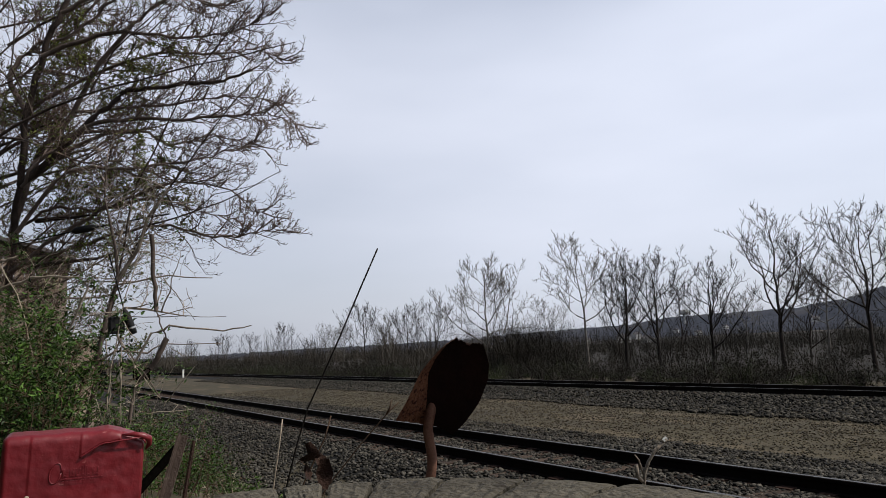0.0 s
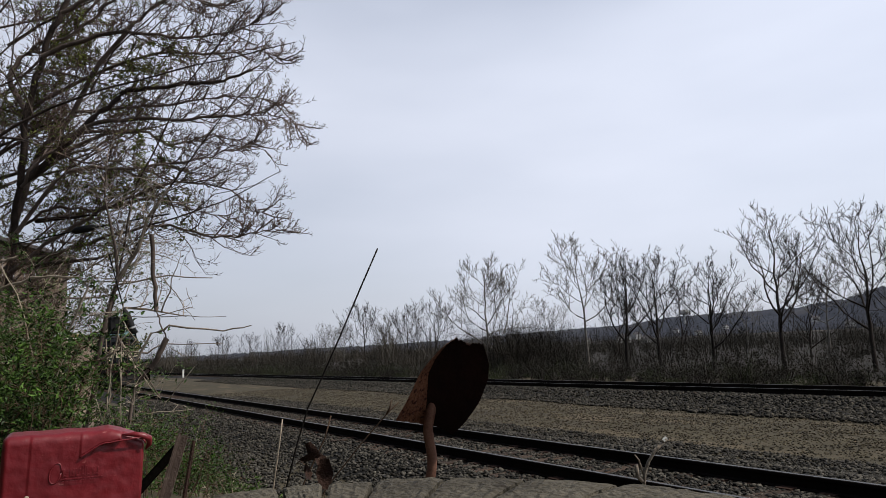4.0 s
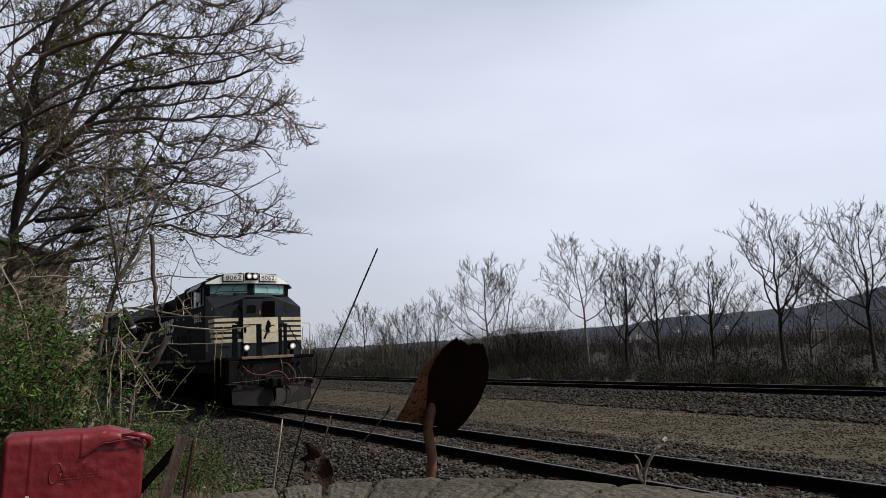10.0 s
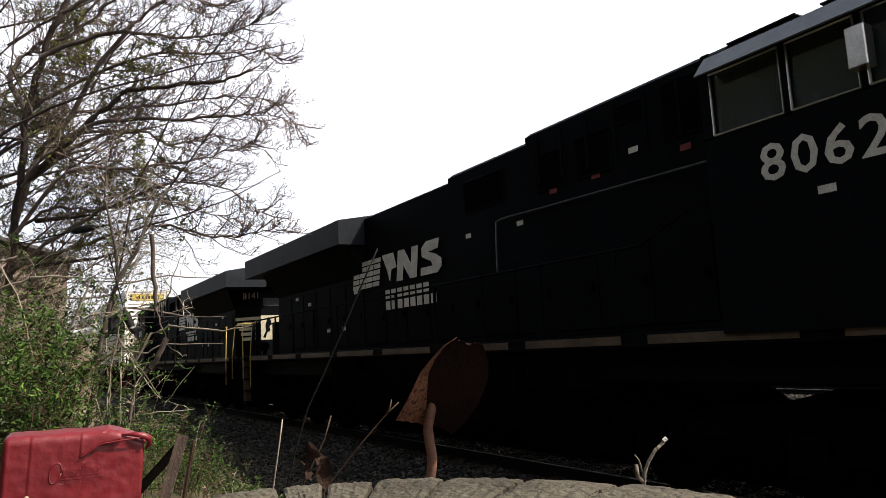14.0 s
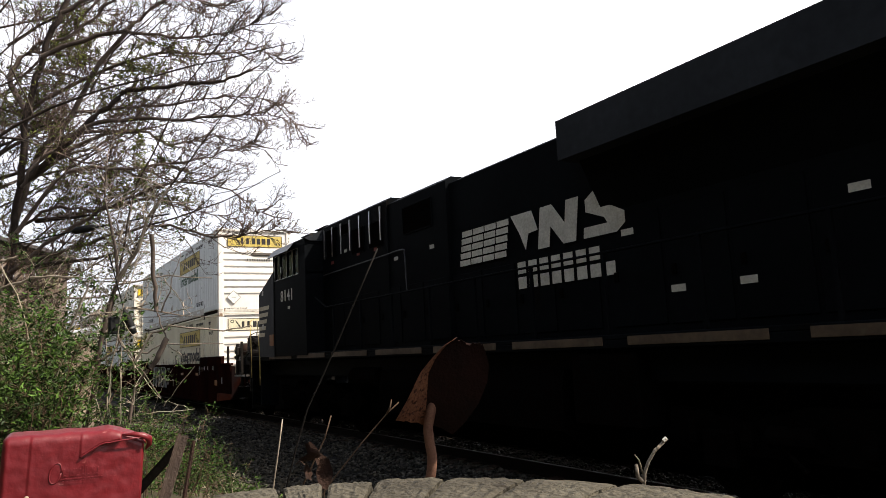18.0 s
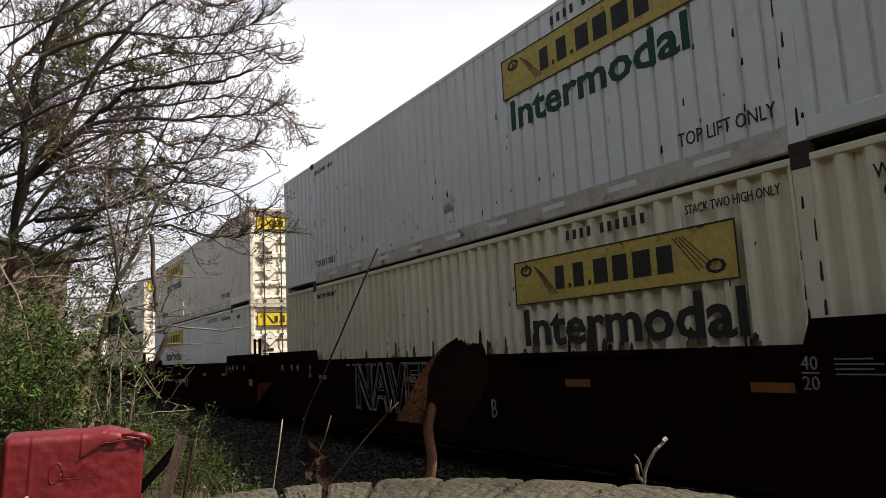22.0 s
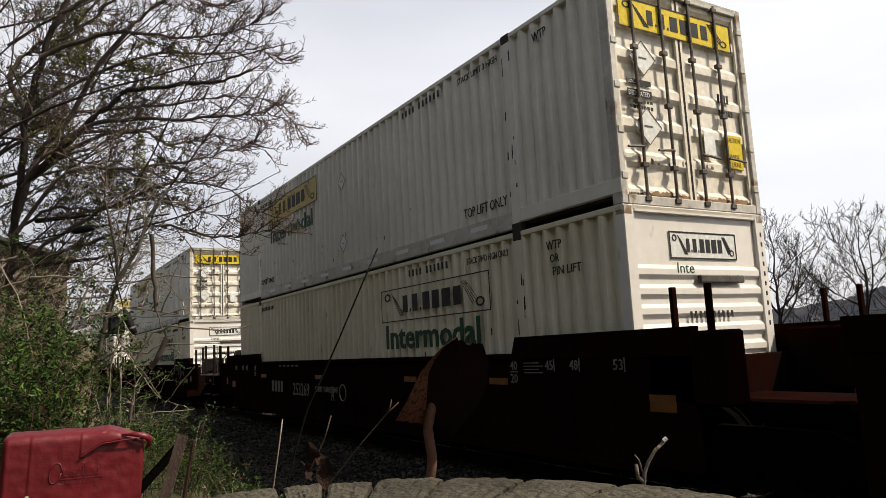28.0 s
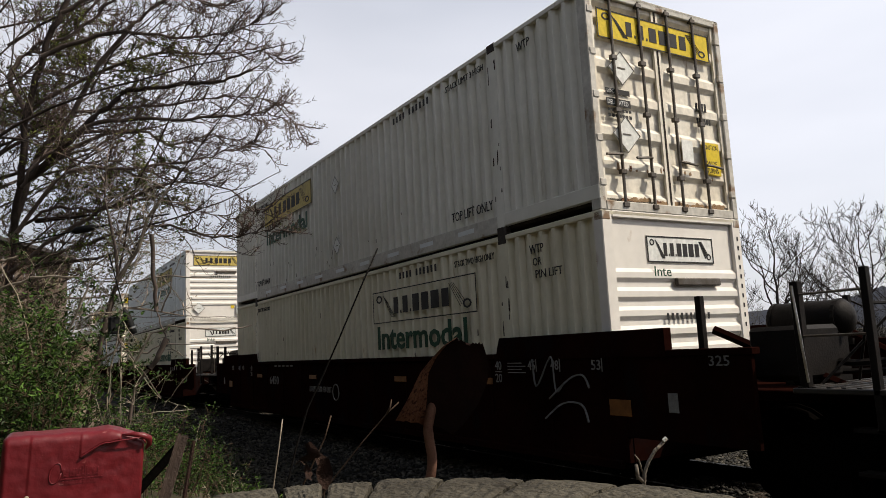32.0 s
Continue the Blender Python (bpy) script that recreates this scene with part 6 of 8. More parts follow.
    for y0, y1 in ((-1.1, -0.5), (0.5, 1.1)):
        part("deck_brace", Geo().tube([(X(2.4), y0, 1.22), (X(2.9), y1, 1.95)], 0.014, 5), CARGEAR, car)
        part("deck_brace", Geo().tube([(X(2.4), y1, 1.22), (X(2.9), y0, 1.95)], 0.014, 5), CARGEAR, car)
    part("cross_rail", Geo().tube([(X(3.03), -1.34, 1.9), (X(3.03), 1.34, 1.9)], 0.014, 5), CARGEAR, car)
    part("uncoupling_lever", Geo().tube([(X(3.45), -1.35, 1.0), (X(3.55), -1.2, 0.9), (X(3.55), -0.3, 0.95), (X(3.7), -0.1, 1.0)], 0.013, 5), BAR_STEEL, car)
    for k in range(9):
        part("grating_bar", bx(2.34 + k * 0.13, 2.38 + k * 0.13, -1.38, 1.38, 1.2, 1.212), STEP, car)
    for a in (1.05, 1.45, 1.8):
        part("reservoir_band", Geo().lathe([(0, 0.203), (0, 0.209), (s0 * 0.04, 0.209), (s0 * 0.04, 0.203)], (X(a), -0.85 if brake else 0.35, 1.96 if brake else 1.82), 0, 18), CARGEAR, car)
    if brake:
        c = Vector((X(3.02), -0.9, 2.18))
        w = Geo()
        for k in range(20):
            a0, a1 = k * 0.31416, (k + 1) * 0.31416
            w.cyl(c + Vector((0, 0.27 * math.cos(a0), 0.27 * math.sin(a0))), c + Vector((0, 0.27 * math.cos(a1), 0.27 * math.sin(a1))), 0.016, n=5)
        for k in range(8):
            a0 = k * 0.7854
            w.cyl(c, c + Vector((0, 0.27 * math.cos(a0), 0.27 * math.sin(a0))), 0.011, n=5)
        w.lathe([(-0.02, 0.01), (-0.02, 0.12), (0.03, 0.1), (0.05, 0.01)], tuple(c), 0, 12)
        part("brake_wheel", w, CARGEAR, car, "round spoked hand brake wheel")
        part("brake_stand", Geo().prism([(X(2.3), 1.5), (X(2.95), 1.5), (X(2.95), 2.3), (X(2.72), 2.3), (X(2.68), 1.9), (X(2.45), 1.78), (X(2.3), 1.78)], 1, -1.1, -0.7), CARGEAR, car, "black hand brake stand")
        part("brake_gearbox", bx(2.72, 2.98, -1.05, -0.75, 2.0, 2.36, b=0.05), CARGEAR, car)
        part("brake_chain", Geo().tube([(X(2.9), -1.0, 2.0), (X(2.95), -1.0, 1.5), (X(3.2), -0.9, 1.3)], 0.02, 5), CARGEAR, car)


def make_car(label, lead, tail, number, texts, seed, wheel=False):
    car = thing("well_car", label, "railway car", "well cars of the train")
    rng = random.Random(seed)
    for s in (-1, 1):
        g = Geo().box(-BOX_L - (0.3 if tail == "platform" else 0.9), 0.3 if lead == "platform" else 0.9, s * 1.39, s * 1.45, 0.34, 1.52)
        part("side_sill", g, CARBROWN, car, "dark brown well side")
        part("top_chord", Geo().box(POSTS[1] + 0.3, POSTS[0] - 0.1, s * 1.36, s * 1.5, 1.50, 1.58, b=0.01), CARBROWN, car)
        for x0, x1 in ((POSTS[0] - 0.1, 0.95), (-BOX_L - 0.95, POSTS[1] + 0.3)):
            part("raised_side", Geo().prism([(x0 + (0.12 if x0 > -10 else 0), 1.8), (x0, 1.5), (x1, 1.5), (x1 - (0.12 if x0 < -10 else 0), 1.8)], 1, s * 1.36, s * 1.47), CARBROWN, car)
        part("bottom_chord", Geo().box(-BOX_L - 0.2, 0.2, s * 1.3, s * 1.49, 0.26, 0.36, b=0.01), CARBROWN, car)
        for i in range(12):
            x = -1.0 - i * 1.3
            part("side_rib", Geo().box(x - 0.03, x + 0.03, s * 1.45, s * 1.475, 0.36, 1.5), CARBROWN, car)
        for x in (-2.45, -5.05, -9.3, -13.3):
            box("reflector", (x - 0.22, x + 0.22, s * 1.476, s * 1.482, 1.16, 1.25), AMBER, car, "dull orange reflective strip", b=0)
        w = "-y" if s < 0 else "+y"
        M = lambda x, z: face_m(x if s < 0 else x + 0.6, s * 1.478, z, w)
        for x, tx in ((-2.15, "40"), (-1.4, "45"), (-0.93, "48"), (-0.18, "53"), (-14.15, "40"), (-15.0, "45"), (-15.4, "48"), (-16.1, "53")):
            letters("stencil", tx, 0.15, 0.12, M(x, 1.36), CARTEXT, car)
            if tx != "40":
                part("stencil_bar", rect(Geo(), 0.17, 0.185, -0.02, 0.14, M(x, 1.36)), CARTEXT, car)
            if tx == "40":
                letters("stencil", "20", 0.15, 0.12, M(x, 1.19), CARTEXT, car)
                part("stencil_bar", rect(Geo(), 0, 0.16, 0, 0.015, M(x, 1.33)), CARTEXT, car)
        for x, z, wd, h, tx in texts:
            letters("stencil", tx, wd, h, face_m(x if s < 0 else x + wd, s * 1.478, z, w), CARTEXT, car, "faded white stencil lettering")
        for j in range(4):
            part("stencil_bar", rect(Geo(), 0, 0.4 - 0.08 * (j % 2), 0.042 * j, 0.042 * j + 0.012, M(-1.85, 1.32)), CARTEXT, car)
        for j in range(5):
            part("stencil_bar", rect(Geo(), 0.3 * j, 0.3 * j + 0.18, 0, 0.04, M(-12.0, 1.44)), CARTEXT, car)
        part("round_mark", Geo().tube([(-7.98 + 0.165 * math.cos(k * 0.5236), s * 1.479, 0.9 + 0.165 * math.sin(k * 0.5236)) for k in range(13)], 0.012, 4), CARTEXT, car, "round white stencil mark")
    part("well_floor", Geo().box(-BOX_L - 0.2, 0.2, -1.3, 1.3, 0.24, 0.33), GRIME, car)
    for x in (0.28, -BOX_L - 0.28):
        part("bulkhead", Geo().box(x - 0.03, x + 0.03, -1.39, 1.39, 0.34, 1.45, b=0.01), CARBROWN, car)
    if lead == "platform":
        platform(car, 1, wheel)
        car_truck(car, 2.7)
    else:
        car_truck(car, 1.42)
        for s in (-1, 1):
            box("reflector", (0.3, 0.66, s * 1.451, s * 1.457, 0.92, 1.1), AMBER, car, "square orange reflector", b=0)
        part("articulation", Geo().box(0.3, 1.9, -0.5, 0.5, 0.75, 1.0, b=0.03), CARBROWN, car)
        for s in (-1, 1):
            part("end_bracket", Geo().box(0.3, 1.3, s * 1.1, s * 1.45, 1.0, 1.75, b=0.03), CARBROWN, car)
            for x in (0.65, 1.1):
                part("end_post", Geo().box(x, x + 0.05, s * 1.34, s * 1.41, 1.7, 2.22, b=0.006), CARBROWN, car)
    if tail == "platform":
        platform(car, -1, False)
        car_truck(car, -BOX_L - 2.7)
    else:
        part("articulation", Geo().box(-BOX_L - 1.2, -BOX_L - 0.3, -0.5, 0.5, 0.75, 1.0, b=0.03), CARBROWN, car)
    return car


def graffiti(car, word, x0, x1, z0, z1):
    letters("graffiti", word, x1 - x0, z1 - z0, face_m(x0, -1.482, z0, "-y"), GRAFFITI, car, "pale sprayed outline lettering", outline=0.014, bold=0.05)
    letters("graffiti", word, x1 - x0 - 0.06, z1 - z0 - 0.06, face_m(x0 + 0.03, -1.482, z0 + 0.03, "-y"), GRAFFITI, car, "thin inner sprayed outline", outline=0.008)


LIMIT = (-9.5, 0.88, 1.28, 0.125, "LD LMT 115600 PER UNIT")
car_a = make_car("dark brown well car carrying stacked white containers, sprayed with outline graffiti", "platform", "joint", "", ((-8.2, 1.34, 0.62, 0.1, "253269"), LIMIT, (-6.9, 0.7, 0.13, 0.25, "B")), 1, True)
graffiti(car_a, "NAVER", -11.55, -8.25, 0.6, 1.5)
car_b = make_car("dark brown middle well car of an articulated set", "joint", "joint", "", (LIMIT,), 2)
car_c = make_car("dark brown well car with large white stencilled number", "joint", "platform", "", ((-11.0, 0.77, 1.1, 0.29, "253269"), (-8.6, 0.72, 0.16, 0.3, "A"), LIMIT), 3)
for k in range(4):
    part("mark_block", rect(Geo(), k * 0.235, k * 0.235 + 0.15, 0, 0.27, face_m(-12.6, -1.478, 0.82, "-y")), CARTEXT, car_c, "worn white owner's mark as a plain block")
car_d = make_car("rusty red-brown single well car with worn lettering and graffiti", "platform", "platform", "", ((-12.4, 1.0, 0.7, 0.2, "6450"), LIMIT), 4)
letters("graffiti", "325", 0.24, 0.1, face_m(1.48, -1.46, 1.4, "-y"), GRAFFITI, car_d, "small chalked numerals")
for pts in (((-1.3, 1.5), (-1.25, 1.15), (-1.0, 1.45), (-0.9, 1.5), (-0.86, 1.1), (-0.7, 1.2)), ((-1.0, 1.0), (-0.6, 1.25), (-0.35, 1.3), (-0.25, 1.15)), ((-1.1, 0.75), (-0.75, 0.95), (-0.4, 0.95), (-0.3, 0.75))):
    part("graffiti", Geo().tube(bend([(x, -1.475, z) for x, z in pts]), 0.013, 4), GRAFFITI, car_d, "pale sprayed stroke")
CARS = [(car_a, UNITS[0]), (car_b, UNITS[1]), (car_c, UNITS[2]), (car_d, UNITS[3])]
for i, (lead, tail) in enumerate((("platform", "joint"), ("joint", "joint"), ("joint", "platform"))):
    CARS.append((make_car("dark brown well car far back in the train", lead, tail, "", (LIMIT,), 5 + i), UNITS[4 + i]))


# ---- trees and undergrowth ----
BARK_GREY = mat("grey_brown_bark", (0.026, 0.02, 0.016), (0.015, 0.012, 0.01), 6.0, 0.9, bump=0.3, bump_scale=50)
BARK_PALE = mat("pale_mottled_bark", (0.13, 0.12, 0.105), (0.055, 0.05, 0.043), 2.5, 0.9, bump=0.2)
BARK_DARK = mat("dark_bark", (0.014, 0.011, 0.009), (0.008, 0.007, 0.006), 5.0, 0.9)
BRUSH = mat("dry_brush_stems", (0.025, 0.0215, 0.0165), (0.015, 0.013, 0.0105), 0.25, 0.95, vary=0.2, island=True)
HAZEL = mat("grey_tan_stems", (0.06, 0.052, 0.04), (0.035, 0.03, 0.024), 0.4, 0.95, vary=0.4, island=True)
BRUSH_GREEN = mat("early_green_brush", (0.036, 0.043, 0.019), (0.018, 0.022, 0.011), 0.3, 0.9, vary=0.3, island=True)
GRASS = mat("thin_bank_grass", (0.022, 0.028, 0.01), (0.012, 0.014, 0.007), 0.8, 0.9, vary=0.5, island=True)
LEAF = mat("small_green_leaf", (0.05, 0.096, 0.015), (0.012, 0.029, 0.005), 2.0, 0.5, vary=0.9, island=True)
YOUNG = mat("young_olive_leaf", (0.12, 0.13, 0.03), (0.06, 0.07, 0.016), 2.0, 0.6, vary=0.5, island=True)
LIMBBARK = mat("brown_limb_bark", (0.06, 0.045, 0.037), (0.025, 0.019, 0.016), 3.0, 0.9, bump=0.3)
CANE = mat("sunlit_cane_bark", (0.27, 0.225, 0.18), (0.13, 0.105, 0.08), 5.0, 0.85, bump=0.2)
BARK_WARM = mat("warm_grey_bark", (0.14, 0.108, 0.09), (0.05, 0.038, 0.032), 1.5, 0.9, bump=0.2)
TWIG = mat("reddish_twig_bark", (0.135, 0.09, 0.076), (0.055, 0.037, 0.03), 3.0, 0.85)
STEM_PALE = mat("pale_dry_stem", (0.36, 0.31, 0.24), (0.25, 0.2, 0.15), 20, 0.8)
STEM_BROWN = mat("brown_dry_stem", (0.095, 0.062, 0.04), (0.055, 0.035, 0.024), 20, 0.85)


def twig_tube(store, pts, rs, n):
    """Tube kept as plain arrays; store is a Geo."""
    o = len(store.v)
    k = len(pts)
    for i in range(k):
        d = pts[min(i + 1, k - 1)] - pts[max(i - 1, 0)]
        if d.length < 1e-7:
            d = Vector((0, 0, 1))
        side = d.orthogonal().normalized() * rs[i]
        up = d.normalized().cross(side)
        for q in range(n):
            a = 6.28319 * q / n
            v = pts[i] + side * math.cos(a) + up * math.sin(a)
            store.v.append((v.x, v.y, v.z))
    for i in range(k - 1):
        for q in range(n):
            a, c = o + i * n + q, o + i * n + (q + 1) % n
            store.f.append((a, c, c + n, a + n))


def branch(rng, start, way, length, radius, level, kids, limbs, twigs, ends, lift=0.25, wob=0.22, spread=0.75, thin=0.012, least=0.0022):
    """One limb and what grows from it; kids gives the children per level."""
    k = 6 if level == 0 else 5 if level == 1 else 4 if level == 2 else 3
    pts, p, d = [start.copy()], start.copy(), way.normalized()
    for i in range(k):
        d = (d + Vector((rng.uniform(-1, 1), rng.uniform(-1, 1), rng.uniform(-1, 1))) * wob + Vector((0, 0, lift * 0.3))).normalized()
        p = p + d * (length / k)
        pts.append(p.copy())
    rs = [radius * (1 - 0.75 * i / k) for i in range(k + 1)]
    big = radius > thin
    twig_tube(limbs if big else twigs, pts, rs, 6 if radius > 0.05 else 4 if big else 3)
    if level >= len(kids):
        ends.append((pts[-1], d))
        return
    n = kids[level]
    for j in range(n):
        f = 0.22 + 0.78 * (j + rng.random()) / n
        i = min(int(f * k), k - 1)
        q = pts[i].lerp(pts[i + 1], f * k - i)
        axis = (pts[i + 1] - pts[i]).normalized()
        side = axis.orthogonal().normalized()
        side.rotate(Matrix.Rotation(rng.uniform(0, 6.283), 3, axis))
        w = axis * (1 - spread * 0.45) + side * spread
        branch(rng, q, w, length * rng.uniform(0.34, 0.6) * (1.15 - 0.45 * f), max(rs[i] * rng.uniform(0.4, 0.62), least), level + 1, kids, limbs, twigs, ends, lift, wob, spread, thin, least)
    ends.append((pts[-1], d))


def bare_tree(name, seed, height, trunk_r, limbs_n, kids, fork, bark, label, lean=(0, 0), open_=1.05):
    rng = random.Random(seed)
    t = thing(name, label, "tree", "bare trees beyond the tracks")
    trunk, limbs, twigs, ends = Geo(), Geo(), Geo(), []
    pts, p = [], Vector((0, 0, -0.4))
    top = height * 0.93
    k = 12
    for i in range(k + 1):
        pts.append(p.copy())
        sway = 0.05 + 0.1 * (i / k > fork)
        p = p + Vector((lean[0] + rng.uniform(-sway, sway), lean[1] + rng.uniform(-sway, sway), 1)) * ((top + 0.4) / k)
    rs = [trunk_r * (1 - 0.93 * (i / k) ** 0.85) for i in range(k + 1)]
    twig_tube(trunk, pts, rs, 9)
    for j in range(limbs_n):
        f = fork + (0.93 - fork) * ((j + rng.random() * 0.6) / limbs_n) ** 1.2
        i = min(int(f * k), k - 1)
        q = pts[i].lerp(pts[i + 1], f * k - i)
        a = j * 2.4 + rng.uniform(-0.5, 0.5)
        w = Vector((math.cos(a) * open_, math.sin(a) * open_, 0.75))
        branch(rng, q, w, height * (0.74 - 0.52 * f) * rng.uniform(0.75, 1.15), max(rs[i] * 0.66, 0.03), 0, kids, limbs, twigs, ends, 0.6, 0.3, 0.72, 0.02, 0.021)
    part("trunk", trunk, bark, t, smooth=True)
    part("limb_growth", limbs, bark, t, smooth=True)
    part("twig_growth", twigs, bark, t)
    return t


TREES = [
    bare_tree("bare_tree", 11, 12.0, 0.2, 11, (6, 4, 3), 0.3, BARK_GREY, "tall bare tree with wide upswept limbs", open_=1.25),
    bare_tree("bare_tree", 12, 10.0, 0.14, 11, (6, 4, 3), 0.42, BARK_PALE, "slender bare tree with a pale mottled trunk", open_=1.5),
    bare_tree("bare_tree", 13, 9.5, 0.19, 11, (6, 4, 3), 0.25, BARK_DARK, "bare tree with dark crooked limbs", lean=(0.06, 0), open_=1.15),
    bare_tree("bare_tree", 14, 10.5, 0.17, 14, (6, 5, 4), 0.22, BARK_PALE, "broad bare tree with a fine pale grey crown", open_=1.5),
    bare_tree("bare_tree", 15, 9.0, 0.12, 11, (6, 4, 3), 0.15, BARK_GREY, "bare many-stemmed tree with fine grey twigs", open_=1.05),
]
HEIGHTS = (12.0, 10.0, 9.5, 10.5, 9.0)
first = set()
for i, x, y, h, turn in ((0, -22.8, 34.0, 8.5, 310), (1, -43.95, 40.0, 10.07, 71), (2, -36.71, 37.0, 7.91, 104), (2, -37.3, 41.0, 8.36, 164), (2, -29.51, 37.0, 6.71, 5), (0, -19.32, 36.0, 8.11, 184), (1, -27.45, 46.0, 6.87, 215), (3, -57.86, 40.0, 10.41, 76), (4, -81.73, 44.0, 7.93, 185), (4, -100.89, 47.0, 9.7, 290), (4, -71.88, 42.0, 7.85, 50), (3, -103.19, 52.0, 7.67, 330), (4, -177.32, 60.0, 10.48, 325), (1, -144.79, 58.0, 8.02, 146), (4, -230.73, 66.0, 10.03, 80), (4, -278.43, 70.0, 11.54, 215), (1, -63.39, 52.0, 6.73, 75), (4, -56.55, 56.0, 7.04, 20), (4, -49.63, 58.0, 7.54, 315), (1, -43.71, 60.0, 5.87, 250), (0, -19.01, 40.0, 6.62, 200), (4, -379.69, 80.0, 12.59, 340), (4, -201.62, 75.0, 6.84, 5), (3, -139.84, 60.0, 8.06, 250), (4, -32.55, 52.0, 7.03, 0), (4, -60.18, 46.0, 4.21, 210)):
    s = 1.0 * h / HEIGHTS[i]
    m = pose(x, y, -0.55, 0, 0, turn) @ Matrix.Scale(s, 4)
    if i not in first:
        first.add(i)
        TREES[i].matrix_basis = m
    else:
        copy_thing(TREES[i], m @ Matrix.Scale(1 / TREES[i].scale[0], 4))


def brush_band(name, clumps, stems, place_of, tall, material, label, seed, arch=0.5, width=0.012, leafy=0):
    """Clumps of thin arching stems, all in one mesh."""
    rng = np.random.default_rng(seed)
    c = place_of(rng, clumps)
    hgt = rng.uniform(0.25, 1.0, clumps) ** 1.2 * (1.0 + 0.35 * np.sin(c[:, 0] * 0.9 + 1.3 * np.sin(c[:, 0] * 0.31))) * tall
    n = clumps * stems
    base = np.repeat(c, stems, 0) + np.concatenate([rng.normal(0, 0.35, (n, 2)) * np.repeat(hgt, stems)[:, None] * 0.5, np.zeros((n, 1))], 1)
    h = np.repeat(hgt, stems) * rng.uniform(0.45, 1.05, n)
    a = rng.uniform(0, 6.283, n)
    r = h * arch * rng.random(n)
    d = np.stack([np.cos(a), np.sin(a)], -1)
    ctr = [base]
    for f in (0.35, 0.7, 1.0):
        ctr.append(base + np.concatenate([d * (r * f ** 1.7)[:, None], (h * f * (1 - 0.12 * f))[:, None]], 1) + rng.normal(0, 0.04, (n, 3)) * h[:, None])
    wv = np.stack([-d[:, 1], d[:, 0], np.zeros(n)], -1)
    vs, w = [], width * h / tall * rng.uniform(0.6, 1.5, n)
    for q, f in zip(ctr, (1.0, 0.8, 0.55, 0.2)):
        vs += [q - wv * (w * f)[:, None], q + wv * (w * f)[:, None]]
    v = np.stack(vs, 1)
    f = np.array([(0, 1, 3, 2), (2, 3, 5, 4), (4, 5, 7, 6)])
    faces = (np.arange(n)[:, None, None] * 8 + f[None]).reshape(-1, 4)
    v = v.reshape(-1, 3)
    if leafy:
        m = n * leafy
        idx = rng.integers(0, n, m)
        k = rng.integers(1, 4, m)
        q = np.stack(ctr, 0)[k, idx] + rng.normal(0, 0.05, (m, 3)) * h[idx][:, None]
        s = rng.uniform(0.5, 1.0, m)[:, None] * min(0.035 * tall, 0.075)
        e1, e2 = rng.normal(0, 1, (m, 3)), rng.normal(0, 1, (m, 3))
        e1 /= np.linalg.norm(e1, axis=1)[:, None]
        e2 /= np.linalg.norm(e2, axis=1)[:, None]
        lv = np.stack([q - e1 * s, q + e2 * s * 0.4, q + e1 * s, q - e2 * s * 0.4], 1).reshape(-1, 3)
        lf = len(v) + np.arange(m * 4).reshape(-1, 4)
        v, faces = np.concatenate([v, lv]), np.concatenate([faces, lf])
    return tagged(part(name, quick_mesh(name, v, faces), material), label, "brush", kind="stuff")


def line_places(y0, y1, x0, x1, z=-0.6):
    def f(rng, n):
        y = rng.uniform(y0, y1, n)
        x = rng.uniform(x0, x1, n) * (0.6 + 0.4 * y / y0)
        return np.stack([x, y, np.full(n, z)], -1)
    return f


brush_band("far_brush", 620, 50, line_places(25, 34, -190, -8), 1.75, BRUSH, "dense dry brown brush beyond the second track", 21, width=0.014, leafy=10, arch=1.6)
brush_band("green_brush", 230, 46, line_places(24.5, 31, -120, -8), 1.25, BRUSH_GREEN, "low brush with early green leaves", 22, width=0.012, leafy=16, arch=1.6)
brush_band("tall_brush", 460, 40, line_places(36, 60, -330, -12), 3.4, BRUSH, "tall grey-brown thicket behind the trees", 23, width=0.02, leafy=12, arch=1.1)
brush_band("dark_thicket", 26, 120, lambda r, n: np.stack([r.normal(-44.5, 2.0, n), r.normal(34, 1.0, n), np.full(n, -0.6)], -1), 4.6, BRUSH, "dark rounded thicket beside the second track", 24, width=0.03, leafy=24, arch=0.6)
brush_band("mid_woods", 520, 40, lambda r, n: np.stack([r.uniform(-240, -25, n), r.uniform(62, 135, n), np.full(n, -0.5)], -1), 4.6, BRUSH, "grey-brown thickets between the tracks and the hill", 28, width=0.03, leafy=7, arch=0.9)
brush_band("grey_thicket", 60, 70, lambda r, n: np.stack([r.uniform(-92, -52, n), r.uniform(40, 50, n), np.full(n, -0.6)], -1), 6.4, HAZEL, "tall grey-tan leafless thicket beyond the second track", 29, width=0.02, leafy=2, arch=0.55)
def far_line(r, n):
    d, a = r.uniform(150, 340, n), np.radians(r.uniform(-85, -63, n))
    return np.stack([d * np.sin(a), d * np.cos(a), np.full(n, -0.6)], -1)


brush_band("far_tree_line", 190, 50, far_line, 8.0, HAZEL, "hazy line of leafless trees far down the track", 30, width=0.05, leafy=1, arch=0.5)
brush_band("far_woods", 900, 46, line_places(80, 200, -900, -40, -0.6), 5.0, BRUSH, "grey leafless woods at the foot of the hill", 25, width=0.03, leafy=4, arch=0.8)

